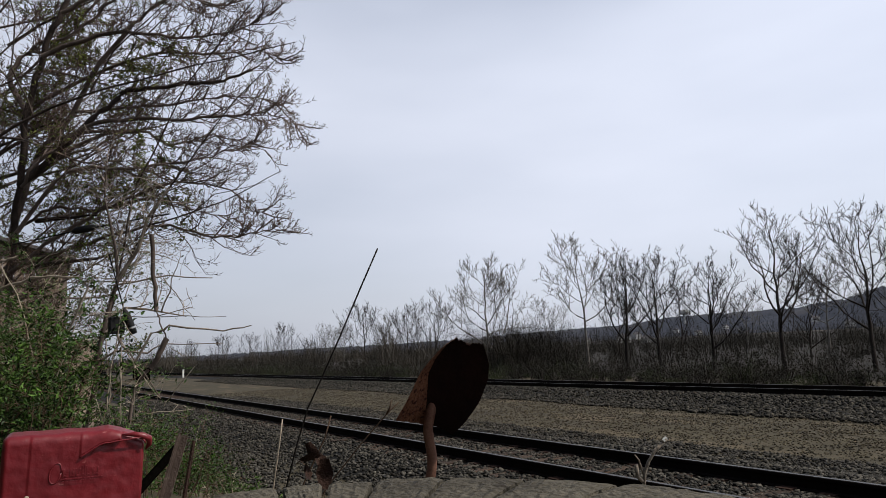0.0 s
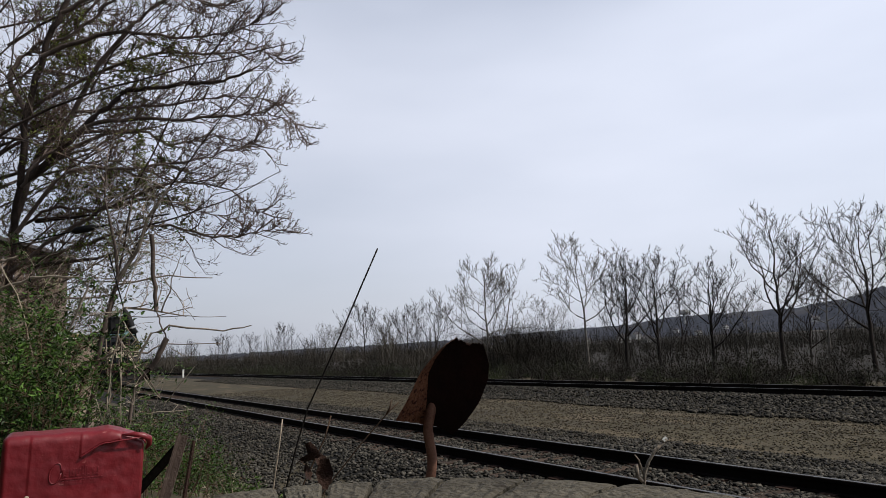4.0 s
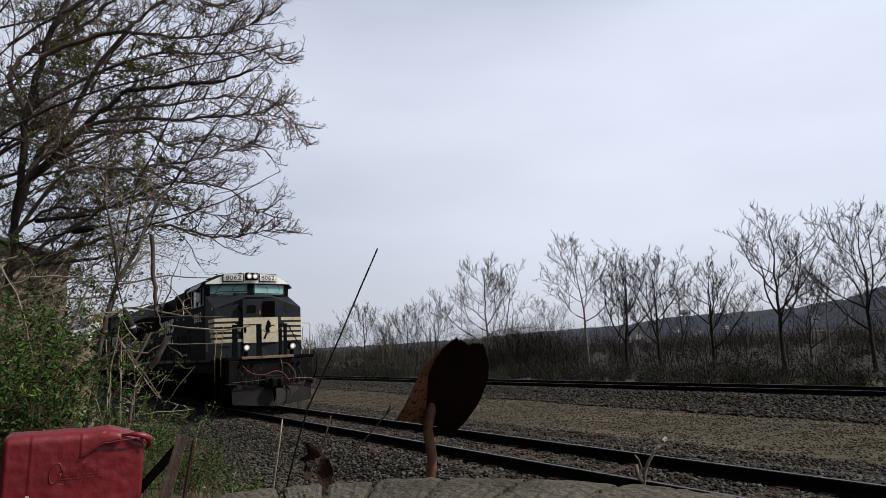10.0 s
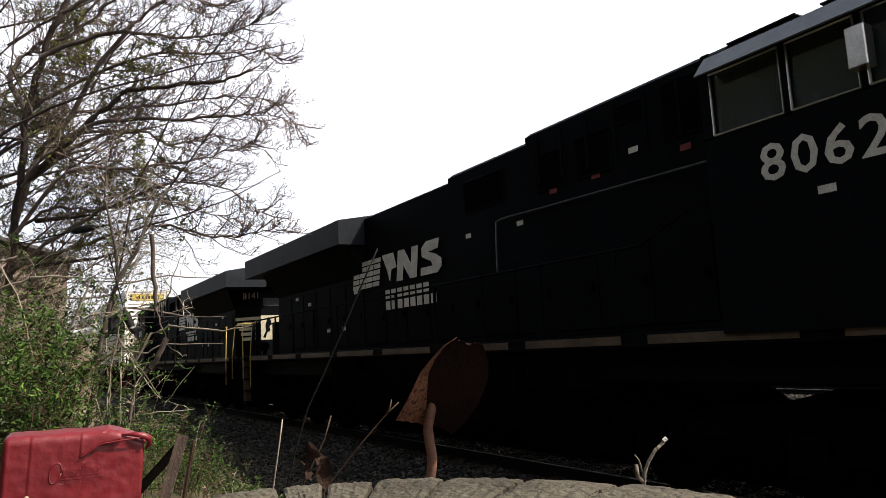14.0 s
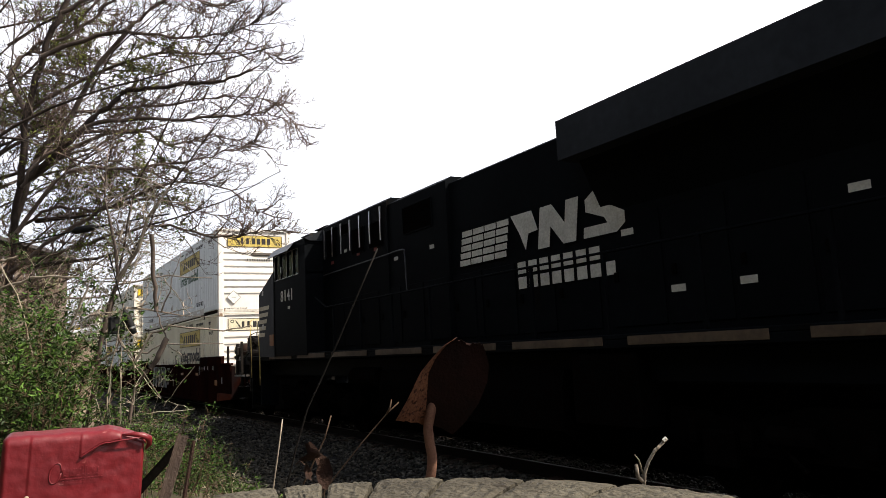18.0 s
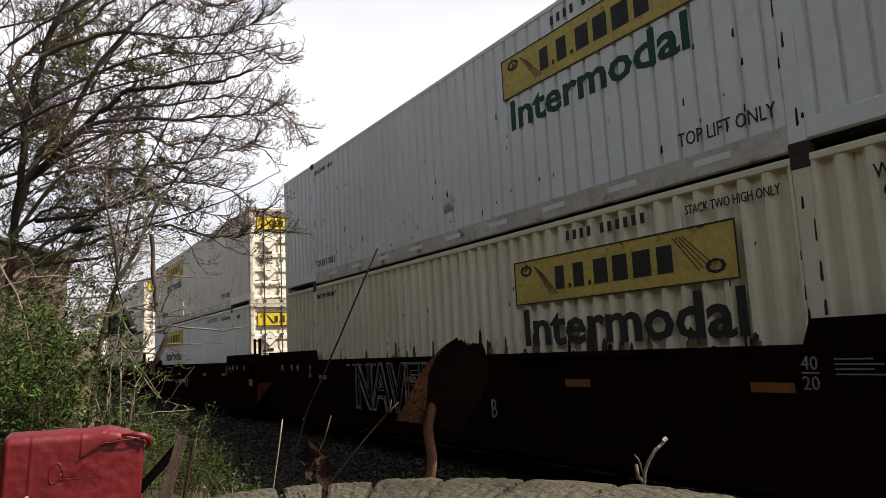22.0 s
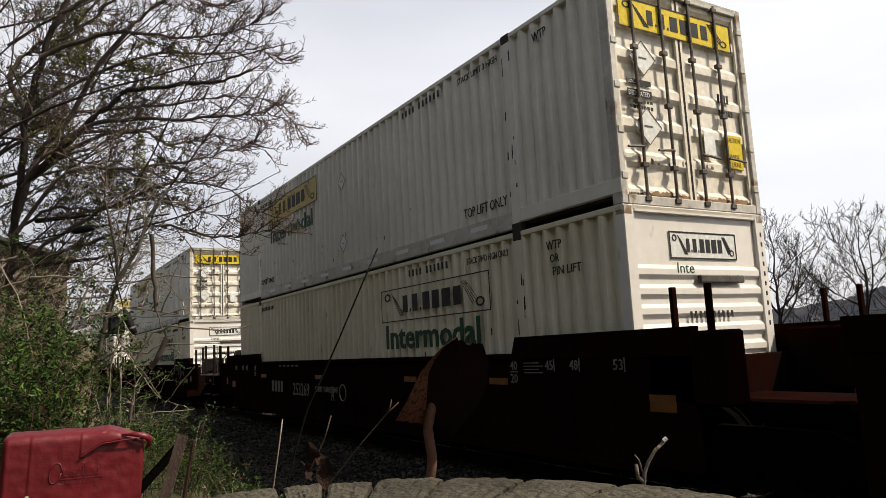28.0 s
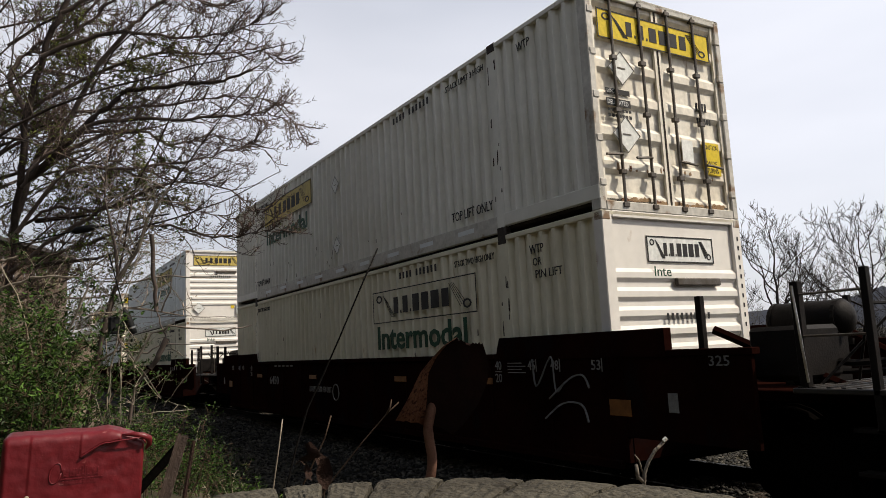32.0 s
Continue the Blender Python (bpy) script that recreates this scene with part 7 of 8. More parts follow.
# unseen woods, added behind the camera to cut the sky light on the train
GREEN_WOOD = mat("dark_thicket_leaves", (0.02, 0.024, 0.011), (0.012, 0.012, 0.008), 0.4, 0.95, bump=1.0, bump_scale=3, grain=0.4)
rows = []
for y, top in ((-9.0, 0.0), (-10.0, 5.0), (-12.0, 9.3), (-15.0, 11.6), (-20.0, 12.2), (-26.0, 0.0)):
    rows.append([(x, y + 1.4 * noise.noise(Vector((x * 0.2, y, 2))), max(0.2, top * (1.15 + 0.4 * smooth_step(-14, 8, x)) * (1 + 0.22 * noise.noise(Vector((x * 0.13, y * 0.2, 5))) + 0.12 * noise.noise(Vector((x * 0.7, y * 0.5, 6))))) if top else 0.2) for x in [-90 + 1.5 * i for i in range(120)]])
tagged(part("backdrop_woods", Geo().rings(rows, close=False, caps=False), GREEN_WOOD, smooth=True), "unseen woods added to block the sky behind", "woods", kind="structure")
brush_band("bank_thicket", 240, 40, lambda r, n: np.stack([r.uniform(-60, 40, n), r.uniform(-10.5, -8.2, n), np.full(n, 0.5)], -1), 6.0, BRUSH_GREEN, "unseen leafy thicket added at the edge of the light-blocking woods", 27, width=0.03, leafy=5, arch=0.5)

# the tree beside the camera's bank: thick end, thin end, shoots, and the line of each limb
LIMB_LINES = [
    (0.075, 0.045, 8, ((-15.34, 0.02, 1.86), (-15.08, 0.01, 3.48), (-14.78, 0.10, 4.99), (-14.52, 0.18, 6.31), (-14.24, 0.39, 7.31), (-13.93, 0.67, 8.10), (-13.59, 1.00, 9.00))),
    (0.06, 0.03, 14, ((-15.00, -0.00, 4.09), (-14.59, 0.31, 5.39), (-14.09, 0.90, 6.26), (-13.80, 1.19, 6.96), (-13.31, 1.78, 7.79), (-12.95, 2.25, 8.21), (-12.56, 2.76, 8.69))),
    (0.07, 0.02, 22, ((-14.33, 0.10, 4.89), (-13.72, 0.88, 5.68), (-13.34, 1.38, 6.19), (-13.03, 1.80, 6.49), (-12.56, 2.56, 6.52), (-12.22, 3.11, 6.55), (-11.91, 3.57, 6.75))),
    (0.05, 0.006, 34, ((-14.03, 0.30, 5.25), (-13.37, 1.21, 5.89), (-12.75, 2.22, 5.89), (-12.18, 3.15, 5.91), (-11.82, 3.74, 5.92), (-11.56, 4.23, 5.68))),
    (0.06, 0.02, 14, ((-14.97, 0.19, 6.45), (-15.03, -0.09, 7.09), (-14.73, 0.26, 7.65), (-14.31, 0.89, 7.87), (-13.84, 1.50, 8.46), (-13.42, 2.03, 9.06))),
    (0.045, 0.006, 28, ((-15.24, 0.11, 5.09), (-14.43, 1.21, 5.92), (-13.92, 2.02, 5.98), (-13.63, 2.57, 5.73), (-13.22, 3.20, 5.85), (-12.77, 4.03, 5.55))),
    (0.04, 0.006, 24, ((-14.07, -0.00, 3.94), (-13.42, 0.79, 4.99), (-12.87, 1.70, 4.98), (-12.35, 2.52, 5.08), (-11.98, 3.09, 5.19), (-11.71, 3.50, 5.35))),
    (0.05, 0.006, 36, ((-14.02, 0.38, 7.22), (-13.31, 1.45, 7.56), (-12.80, 2.32, 7.46), (-12.27, 3.18, 7.46), (-11.80, 3.86, 7.77))),
    (0.045, 0.006, 30, ((-15.20, 0.19, 6.52), (-14.54, 1.11, 7.10), (-13.75, 2.29, 7.51), (-13.20, 3.21, 7.46), (-12.80, 3.85, 7.47), (-12.53, 4.36, 7.23))),
    (0.04, 0.006, 26, ((-14.62, 0.01, 3.42), (-13.94, 0.93, 4.16), (-13.30, 1.85, 4.64), (-12.80, 2.61, 4.84), (-12.38, 3.38, 4.55), (-12.17, 3.82, 4.18))),
    (0.04, 0.006, 26, ((-14.97, 0.01, 3.46), (-14.16, 1.22, 3.90), (-13.49, 2.26, 4.14), (-12.99, 3.14, 3.89), (-12.67, 3.66, 3.91), (-12.33, 4.20, 3.97))),
    (0.04, 0.006, 26, ((-13.29, 0.64, 7.81), (-12.73, 1.47, 8.15), (-12.24, 2.31, 8.00), (-11.81, 3.07, 7.76), (-11.47, 3.56, 8.02))),
    (0.035, 0.006, 24, ((-14.09, 0.90, 6.26), (-13.50, 1.86, 6.31), (-13.01, 2.65, 6.37), (-12.52, 3.44, 6.42), (-12.11, 4.15, 6.23))),
    (0.035, 0.006, 20, ((-15.34, -0.00, 4.14), (-14.89, 0.61, 4.63), (-14.40, 1.42, 4.58), (-13.94, 2.13, 4.74), (-13.54, 2.86, 4.49), (-13.13, 3.58, 4.24))),
    (0.03, 0.006, 16, ((-13.42, 0.09, 4.69), (-13.08, 0.52, 5.22), (-12.77, 1.08, 5.00), (-12.37, 1.71, 5.06))),
]


def near_tree():
    rng = random.Random(5)
    t = thing("budding_tree", "leafless spreading tree with dense fine twigs on the bank", "tree")
    limbs, twigs, ends = Geo(), Geo(), []
    for r0, r1, n, line in LIMB_LINES:
        path = bend(line, 5)
        path = [q + Vector((rng.uniform(-1, 1), rng.uniform(-1, 1), rng.uniform(-1, 1))) * 0.03 for q in path]
        k = len(path) - 1
        rs = [r0 + (r1 - r0) * (i / k) ** 0.8 for i in range(k + 1)]
        g = Geo()
        twig_tube(g, path, rs, 8)
        part("limb", g, LIMBBARK if r0 > 0.065 else BARK_WARM, t, smooth=True)
        for c in range(n):
            f = 0.12 + 0.88 * ((c + rng.random()) / n) ** 0.8
            i = min(int(f * k), k - 1)
            q = path[i].lerp(path[i + 1], f * k - i)
            ax = (path[i + 1] - path[i]).normalized()
            sd = ax.orthogonal().normalized()
            sd.rotate(Matrix.Rotation(rng.uniform(0, 6.283), 3, ax))
            mine = []
            branch(rng, q, ax * 0.85 + sd * 0.7, rng.uniform(0.7, 1.5) * (1.08 - 0.72 * f), rng.uniform(0.011, 0.019), 0, (6, 4), limbs, twigs, mine, 0.3, 0.26, 0.7, 0.0105, 0.0062)
            ends += mine
    # the thick inner crown round the trunk
    side, away = Vector((0.515, 0.857, 0)), Vector((-0.857, 0.515, 0))
    mid = Vector(LIMB_LINES[0][3][1])
    for j in range(44):
        p = Vector((mid.x, mid.y, 2.6 + 6.6 * j / 43)) + side * rng.uniform(-2.4, 0.3) + away * rng.uniform(-0.6, 2.2)
        d = (side + Vector((0, 0, rng.uniform(-0.2, 0.75))) + away * rng.uniform(-0.4, 0.4)).normalized()
        path, reach = [p.copy()], rng.uniform(1.6, 3.4)
        for i in range(7):
            d = (d + Vector((rng.uniform(-1, 1), rng.uniform(-1, 1), rng.uniform(-0.8, 1))) * 0.22).normalized()
            p = p + d * (reach / 7)
            path.append(p.copy())
        r = rng.choice((0.018, 0.024, 0.034, 0.048))
        g = Geo()
        twig_tube(g, path, [r * (1 - 0.11 * i) for i in range(8)], 6)
        part("limb", g, LIMBBARK if j % 3 == 0 else BARK_WARM, t, smooth=True)
        for c in range(11):
            i = rng.randrange(7)
            q = path[i].lerp(path[i + 1], rng.random())
            w = side * rng.uniform(-0.3, 1) + away * rng.uniform(-0.8, 0.8) + Vector((0, 0, rng.uniform(-0.6, 1)))
            branch(rng, q, w, rng.uniform(0.6, 1.25), rng.uniform(0.009, 0.016), 0, (5, 4), limbs, twigs, ends, 0.3, 0.28, 0.75, 0.0105, 0.0062)
    tagged(part("limb_growth", limbs, BARK_WARM, t, smooth=True), kind="stuff")
    tagged(part("twig_growth", twigs, TWIG, t, "fine reddish-brown twigs"), kind="stuff")
    g = Geo()
    root = Vector(LIMB_LINES[0][3][1])
    for q, d in ends:
        away = (Vector((q.x, q.y, 0)) - Vector((root.x, root.y, 0))).length
        if away < 3.4 and noise.noise(q * 1.1) > 0.1:
            for _ in range(3):
                leaf(g, q - d * rng.uniform(0, 0.15), rng, rng.uniform(0.05, 0.1))
        elif rng.random() < 0.4:
            leaf(g, q - d * 0.01, rng, rng.uniform(0.03, 0.045))
    part("bud_growth", g, YOUNG, t, "sparse green buds and young leaves")
    return t


def leaf(g, q, rng, s):
    a = Vector((rng.uniform(-1, 1), rng.uniform(-1, 1), rng.uniform(-0.4, 1))).normalized()
    b = a.orthogonal().normalized()
    b.rotate(Matrix.Rotation(rng.uniform(0, 6.28), 3, a))
    n = a.cross(b) * 0.15
    g.add([q, q + (a * 0.5 + b * 0.19 + n) * s, q + a * s, q + (a * 0.5 - b * 0.19 + n) * s], [(0, 1, 2), (0, 2, 3)])


near_tree()


def shrub(name, label, cx, cy, spread_x, spread_y, stems, tall, leaves, seed, lean=(0, 0), size=(0.03, 0.06)):
    rng = random.Random(seed)
    t = thing(name, label, "shrub", "shrubs on the bank")
    wood, fol = Geo(), Geo()
    for i in range(stems):
        x, y = cx + rng.gauss(0, spread_x), cy + rng.gauss(0, spread_y)
        p = Vector((x, y, ground_z(x, y) - 0.03))
        d = Vector((rng.uniform(-0.35, 0.35) + lean[0], rng.uniform(-0.35, 0.35) + lean[1], 1)).normalized()
        ln = tall * rng.uniform(0.45, 1.0)
        pts = [p.copy()]
        for k in range(6):
            d = (d + Vector((rng.uniform(-1, 1), rng.uniform(-1, 1), rng.uniform(-0.6, 0.3))) * 0.2).normalized()
            p = p + d * (ln / 6)
            pts.append(p.copy())
        r = rng.uniform(0.003, 0.009)
        twig_tube(wood, pts, [r * (1 - 0.12 * k) for k in range(7)], 4)
        for k in range(1, 7):
            for _ in range(3):
                e = Vector((rng.uniform(-1, 1), rng.uniform(-1, 1), rng.uniform(-0.3, 1))).normalized()
                sp = [pts[k], pts[k] + e * 0.16 * tall / 2, pts[k] + (e + Vector((0, 0, -0.2))) * 0.3 * tall / 2]
                twig_tube(wood, sp, [r * 0.4, r * 0.3, r * 0.15], 3)
                for m in range(leaves):
                    q = sp[0].lerp(sp[2], rng.uniform(0.45, 1.1)) + Vector((rng.gauss(0, 0.02), rng.gauss(0, 0.02), rng.gauss(0, 0.02)))
                    leaf(fol, q, rng, rng.uniform(*size))
    part("stem_growth", wood, STEM_PALE if seed in (33, 35, 41) else STEM_BROWN, t)
    part("foliage", fol, LEAF, t, "small fresh green leaves")
    return t


shrub("leafy_shrub", "dense green leafy shrub on the bank", -7.9, 0.1, 0.5, 0.27, 50, 1.7, 9, 31, size=(0.04, 0.075))
shrub("leafy_shrub", "dense green leafy shrub on the bank", -9.6, 0.25, 0.55, 0.25, 46, 1.9, 9, 32, size=(0.04, 0.075))
shrub("leafy_shrub", "loose green shrub with thin arching stems", -9.0, 1.3, 0.4, 0.2, 9, 1.3, 7, 33)
shrub("leafy_shrub", "low green weeds beside the red box", -6.4, 0.95, 0.5, 0.25, 26, 0.7, 6, 34, size=(0.02, 0.045))
shrub("leafy_shrub", "low green weeds at the ballast edge", -8.3, 2.2, 0.9, 0.35, 16, 0.5, 6, 35, size=(0.02, 0.04))
shrub("leafy_shrub", "low green weeds on the bank slope", -7.3, 1.45, 0.4, 0.22, 26, 0.75, 6, 37, size=(0.02, 0.045))
shrub("leafy_shrub", "low green weeds on the bank slope", -9.3, 2.1, 0.6, 0.25, 16, 0.6, 6, 38, size=(0.02, 0.045))
shrub("leafy_shrub", "low dark weeds creeping onto the ballast", -6.2, 1.9, 0.6, 0.35, 26, 0.4, 6, 39, size=(0.02, 0.045))
shrub("leafy_shrub", "leafy shrub pressed against the plank shed", -11.5, 0.1, 0.6, 0.4, 26, 3.0, 8, 40, size=(0.04, 0.075))
shrub("leafy_shrub", "tangle of pale bare stems with few leaves", -10.4, -0.1, 0.7, 0.4, 30, 3.0, 2, 41)

# thin weeds between stones
brush_band("bank_grass", 110, 22, lambda r, n: np.stack([r.uniform(-14, -3.5, n), r.uniform(0.2, 2.9, n), np.zeros(n)], -1) + 0, 0.32, GRASS, "thin green and dry grass on the bank", 26, width=0.004, leafy=1)
bg = bpy.data.objects["bank_grass"].data
for v in bg.vertices:
    v.co.z += ground_z(v.co.x, v.co.y) - 0.01


def cane(name, label, runs, material, category="branch"):
    """A shoot with its side twigs: runs of (points, thick end, thin end)."""
    rng = random.Random(len(runs) * 7 + len(label))
    t = thing(name, label, category, "bare shoots beside the track")
    for i, (pts, r0, r1) in enumerate(runs):
        g = Geo()
        p = [Vector(q) for q in pts]
        fine = []
        for a, b in zip(p[:-1], p[1:]):
            for f in (0, 0.34, 0.67):
                fine.append(a.lerp(b, f) + Vector((rng.uniform(-1, 1), rng.uniform(-1, 1), rng.uniform(-1, 1))) * 0.012)
        fine.append(p[-1])
        n = len(fine)
        twig_tube(g, fine, [r0 + (r1 - r0) * k / (n - 1) for k in range(n)], 6)
        part("stem" if i == 0 else "side_branch", g, material, t, smooth=True)
    return t


cane("bare_shoot", "long straight bare shoot rising across the tree", [([(-9.649, 0.738, 1.43), (-9.407, 0.98, 2.013), (-9.235, 1.087, 2.669), (-8.949, 1.384, 3.315), (-8.788, 1.545, 3.703), (-8.21, 2.221, 4.724), (-7.832, 2.693, 5.28)], 0.018, 0.005), ([(-8.949, 1.384, 3.315), (-8.695, 1.771, 3.425), (-8.351, 2.281, 3.627), (-8.045, 2.716, 3.88)], 0.012, 0.004), ([(-8.685, 1.527, 3.68), (-8.641, 1.696, 3.31), (-8.389, 2.027, 3.618), (-8.06, 2.534, 3.739)], 0.01, 0.003), ([(-9.344, 1.1, 2.681), (-9.064, 1.259, 3.812), (-8.575, 1.748, 4.99), (-8.01, 2.416, 5.957)], 0.014, 0.006)], LIMBBARK)
cane("bare_shoot", "grey limb sloping up across the tree", [([(-10.441, -0.399, 4.487), (-10.017, 0.198, 4.852), (-9.611, 0.798, 5.098), (-9.1, 1.582, 5.298), (-8.515, 2.487, 5.491), (-8.195, 2.982, 5.602)], 0.022, 0.005), ([(-9.611, 0.798, 5.098), (-9.388, 1.026, 5.611), (-8.978, 1.558, 6.141), (-8.791, 1.793, 6.408)], 0.012, 0.005), ([(-10.017, 0.198, 4.852), (-10.077, -0.062, 5.464), (-9.968, -0.05, 6.095), (-9.962, -0.153, 6.522)], 0.012, 0.006)], LIMBBARK)
cane("bare_shoot", "low bare shoot with thin level twigs", [([(-9.384, 0.603, 1.383), (-9.238, 0.76, 1.693), (-9.029, 1.06, 1.855), (-8.841, 1.376, 1.823), (-8.734, 1.529, 1.904), (-8.383, 2.11, 1.883)], 0.018, 0.004), ([(-8.757, 1.175, 1.637), (-8.577, 1.369, 2.019), (-8.46, 1.54, 2.096), (-8.158, 2.055, 2.016), (-7.987, 2.323, 2.063)], 0.016, 0.006), ([(-9.046, 1.023, 2.617), (-8.693, 1.581, 2.694), (-8.44, 2.008, 2.643)], 0.012, 0.005), ([(-8.623, 1.507, 2.673), (-8.565, 1.681, 2.375), (-8.511, 1.826, 2.162)], 0.007, 0.003), ([(-8.718, 1.557, 1.903), (-8.636, 1.726, 1.765), (-8.619, 1.754, 1.763)], 0.007, 0.003), ([(-8.938, 1.104, 2.249), (-8.555, 1.741, 2.211), (-8.321, 2.129, 2.189)], 0.006, 0.003), ([(-8.721, 1.464, 2.228), (-8.508, 1.794, 2.304), (-8.509, 1.732, 2.532)], 0.006, 0.003)], CANE)
cane("broken_sapling", "dark broken sapling with a snapped hanging top", [([(-8.417, 1.338, 3.125), (-8.457, 1.364, 2.78), (-8.483, 1.387, 2.529), (-8.515, 1.406, 2.266)], 0.026, 0.024), ([(-8.515, 1.406, 2.266), (-8.505, 1.452, 2.151), (-8.499, 1.511, 1.961)], 0.008, 0.01), ([(-8.488, 1.527, 1.972), (-8.561, 1.451, 1.808), (-8.637, 1.369, 1.644)], 0.036, 0.032), ([(-8.565, 1.004, 2.012), (-8.493, 1.196, 1.727), (-8.408, 1.444, 1.317)], 0.01, 0.006), ([(-8.886, 1.171, 0.857), (-8.769, 1.214, 1.416), (-8.653, 1.348, 1.627)], 0.02, 0.02)], BARK_WARM, "sapling")


def young_tree():
    rng = random.Random(77)
    t = thing("young_tree", "crooked young tree with bare twigs and a few leaves", "tree")
    limbs, twigs, ends, trunk = Geo(), Geo(), [], Geo()
    main = [Vector(q) for q in [(-9.567, 0.8, 0.971), (-9.44, 0.889, 1.424), (-9.342, 0.92, 1.907), (-9.25, 0.978, 2.258), (-9.115, 1.085, 2.69), (-9.074, 1.039, 3.119), (-9.06, 0.922, 3.65), (-8.976, 0.937, 4.107)]]
    twig_tube(trunk, main, [0.034, 0.032, 0.029, 0.026, 0.021, 0.017, 0.012, 0.006], 8)
    fork = [Vector(q) for q in [(-9.007, 1.072, 2.679), (-8.834, 1.264, 3.023), (-8.725, 1.349, 3.374), (-8.545, 1.552, 3.719)]]
    twig_tube(limbs, fork, [0.03, 0.024, 0.02, 0.01], 6)
    fork2 = [Vector(q) for q in [(-9.03, 0.955, 2.244), (-8.894, 1.151, 2.342), (-8.77, 1.362, 2.31), (-8.555, 1.741, 2.211)]]
    twig_tube(limbs, fork2, [0.02, 0.016, 0.012, 0.006], 5)
    for line, n in ((main[2:], 26), (fork, 14), (fork2, 8)):
        for k in range(n):
            f = (k + rng.random()) / n * (len(line) - 1)
            i = min(int(f), len(line) - 2)
            q = line[i].lerp(line[i + 1], f - i)
            w = Vector((rng.uniform(-1, 1), rng.uniform(-1, 1), rng.uniform(-0.3, 0.9)))
            branch(rng, q, w, rng.uniform(0.4, 0.9), rng.uniform(0.007, 0.012), 0, (4, 3), limbs, twigs, ends, 0.1, 0.34, 0.9, 0.009, 0.0035)
    part("trunk", trunk, BARK_WARM, t, smooth=True)
    part("limb_growth", limbs, CANE, t)
    part("twig_growth", twigs, CANE, t, "thin pale twigs")
    g = Geo()
    for q, d in ends:
        if rng.random() < 0.4:
            leaf(g, q - d * 0.01, rng, rng.uniform(0.03, 0.055))
    part("foliage", g, LEAF, t, "scattered small green leaves")


young_tree()
cane("bare_shoot", "thin pale stems tangled in the shrub", [([(-8.287, 0.9, 1.191), (-8.201, 0.911, 1.681), (-8.003, 1.04, 2.424), (-7.852, 1.15, 2.937)], 0.008, 0.004), ([(-8.656, 0.302, 1.169), (-8.449, 0.485, 1.764), (-8.245, 0.668, 2.33), (-7.874, 1.098, 2.998)], 0.009, 0.004), ([(-8.22, 1.027, 1.126), (-8.142, 0.995, 1.734), (-8.024, 1.128, 1.957), (-8.081, 0.971, 2.197)], 0.007, 0.003), ([(-8.531, 0.152, 1.051), (-8.367, 0.228, 1.776), (-8.357, 0.063, 2.46), (-8.43, -0.195, 2.98)], 0.009, 0.004)], STEM_PALE)
cane("bare_shoot", "tangle of bright dry canes beside the track", [([(-9.548, 1.119, 2.081), (-9.517, 1.224, 1.872), (-9.483, 1.336, 1.661), (-9.434, 1.471, 1.450), (-9.379, 1.611, 1.266)], 0.009, 0.005), ([(-9.416, 1.323, 2.124), (-9.522, 1.179, 2.010), (-9.605, 1.097, 1.811), (-9.665, 1.069, 1.541), (-9.691, 1.081, 1.337), (-9.778, 1.000, 1.104)], 0.011, 0.009), ([(-9.618, 1.021, 2.019), (-9.660, 1.042, 1.679), (-9.688, 1.067, 1.406), (-9.727, 1.095, 1.065)], 0.008, 0.006), ([(-9.537, 1.228, 1.736), (-9.586, 1.192, 1.568), (-9.627, 1.187, 1.331), (-9.675, 1.190, 1.026)], 0.009, 0.006), ([(-9.338, 1.603, 1.544), (-9.482, 1.402, 1.420), (-9.585, 1.258, 1.327)], 0.006, 0.004), ([(-9.112, 1.953, 1.626), (-9.275, 1.755, 1.366), (-9.375, 1.643, 1.169)], 0.006, 0.004), ([(-9.566, 1.352, 1.084), (-9.347, 1.704, 1.111), (-9.184, 1.968, 1.123)], 0.006, 0.004)], STEM_PALE)
cane("bare_shoot", "weathered sticks lying across the shrub", [([(-8.825, 0.251, 1.780), (-8.905, 0.198, 1.487), (-8.959, 0.180, 1.221)], 0.009, 0.006), ([(-8.907, -0.089, 2.558), (-8.717, 0.195, 2.660), (-8.578, 0.421, 2.671), (-8.450, 0.637, 2.640)], 0.016, 0.007), ([(-8.868, -0.096, 2.831), (-8.814, -0.021, 2.874), (-8.747, 0.081, 2.904)], 0.02, 0.012), ([(-8.427, 0.707, 2.524), (-8.593, 0.550, 2.088), (-8.763, 0.371, 1.714)], 0.013, 0.011), ([(-8.843, 0.301, 1.481), (-8.793, 0.337, 1.656)], 0.007, 0.005), ([(-8.723, 0.564, 1.228), (-8.734, 0.498, 1.410)], 0.007, 0.005)], CANE)

cable = thing("overhead_cable", "black overhead cable with a thick splice sleeve", "cable")
part("wire", Geo().tube([(-14.275, -0.643, 3.642), (-13.964, -0.16, 3.745), (-13.292, 0.887, 3.946), (-12.624, 1.934, 4.119), (-12.421, 2.257, 4.156)], 0.012, 6), RUBBER, cable)
part("splice_sleeve", Geo().tube([(-13.303, 0.871, 3.938), (-13.271, 0.919, 3.954), (-13.107, 1.177, 3.995), (-13.076, 1.225, 4.001)], [0.03, 0.06, 0.06, 0.03], 10), RUBBER, cable, "black splice sleeve", True)

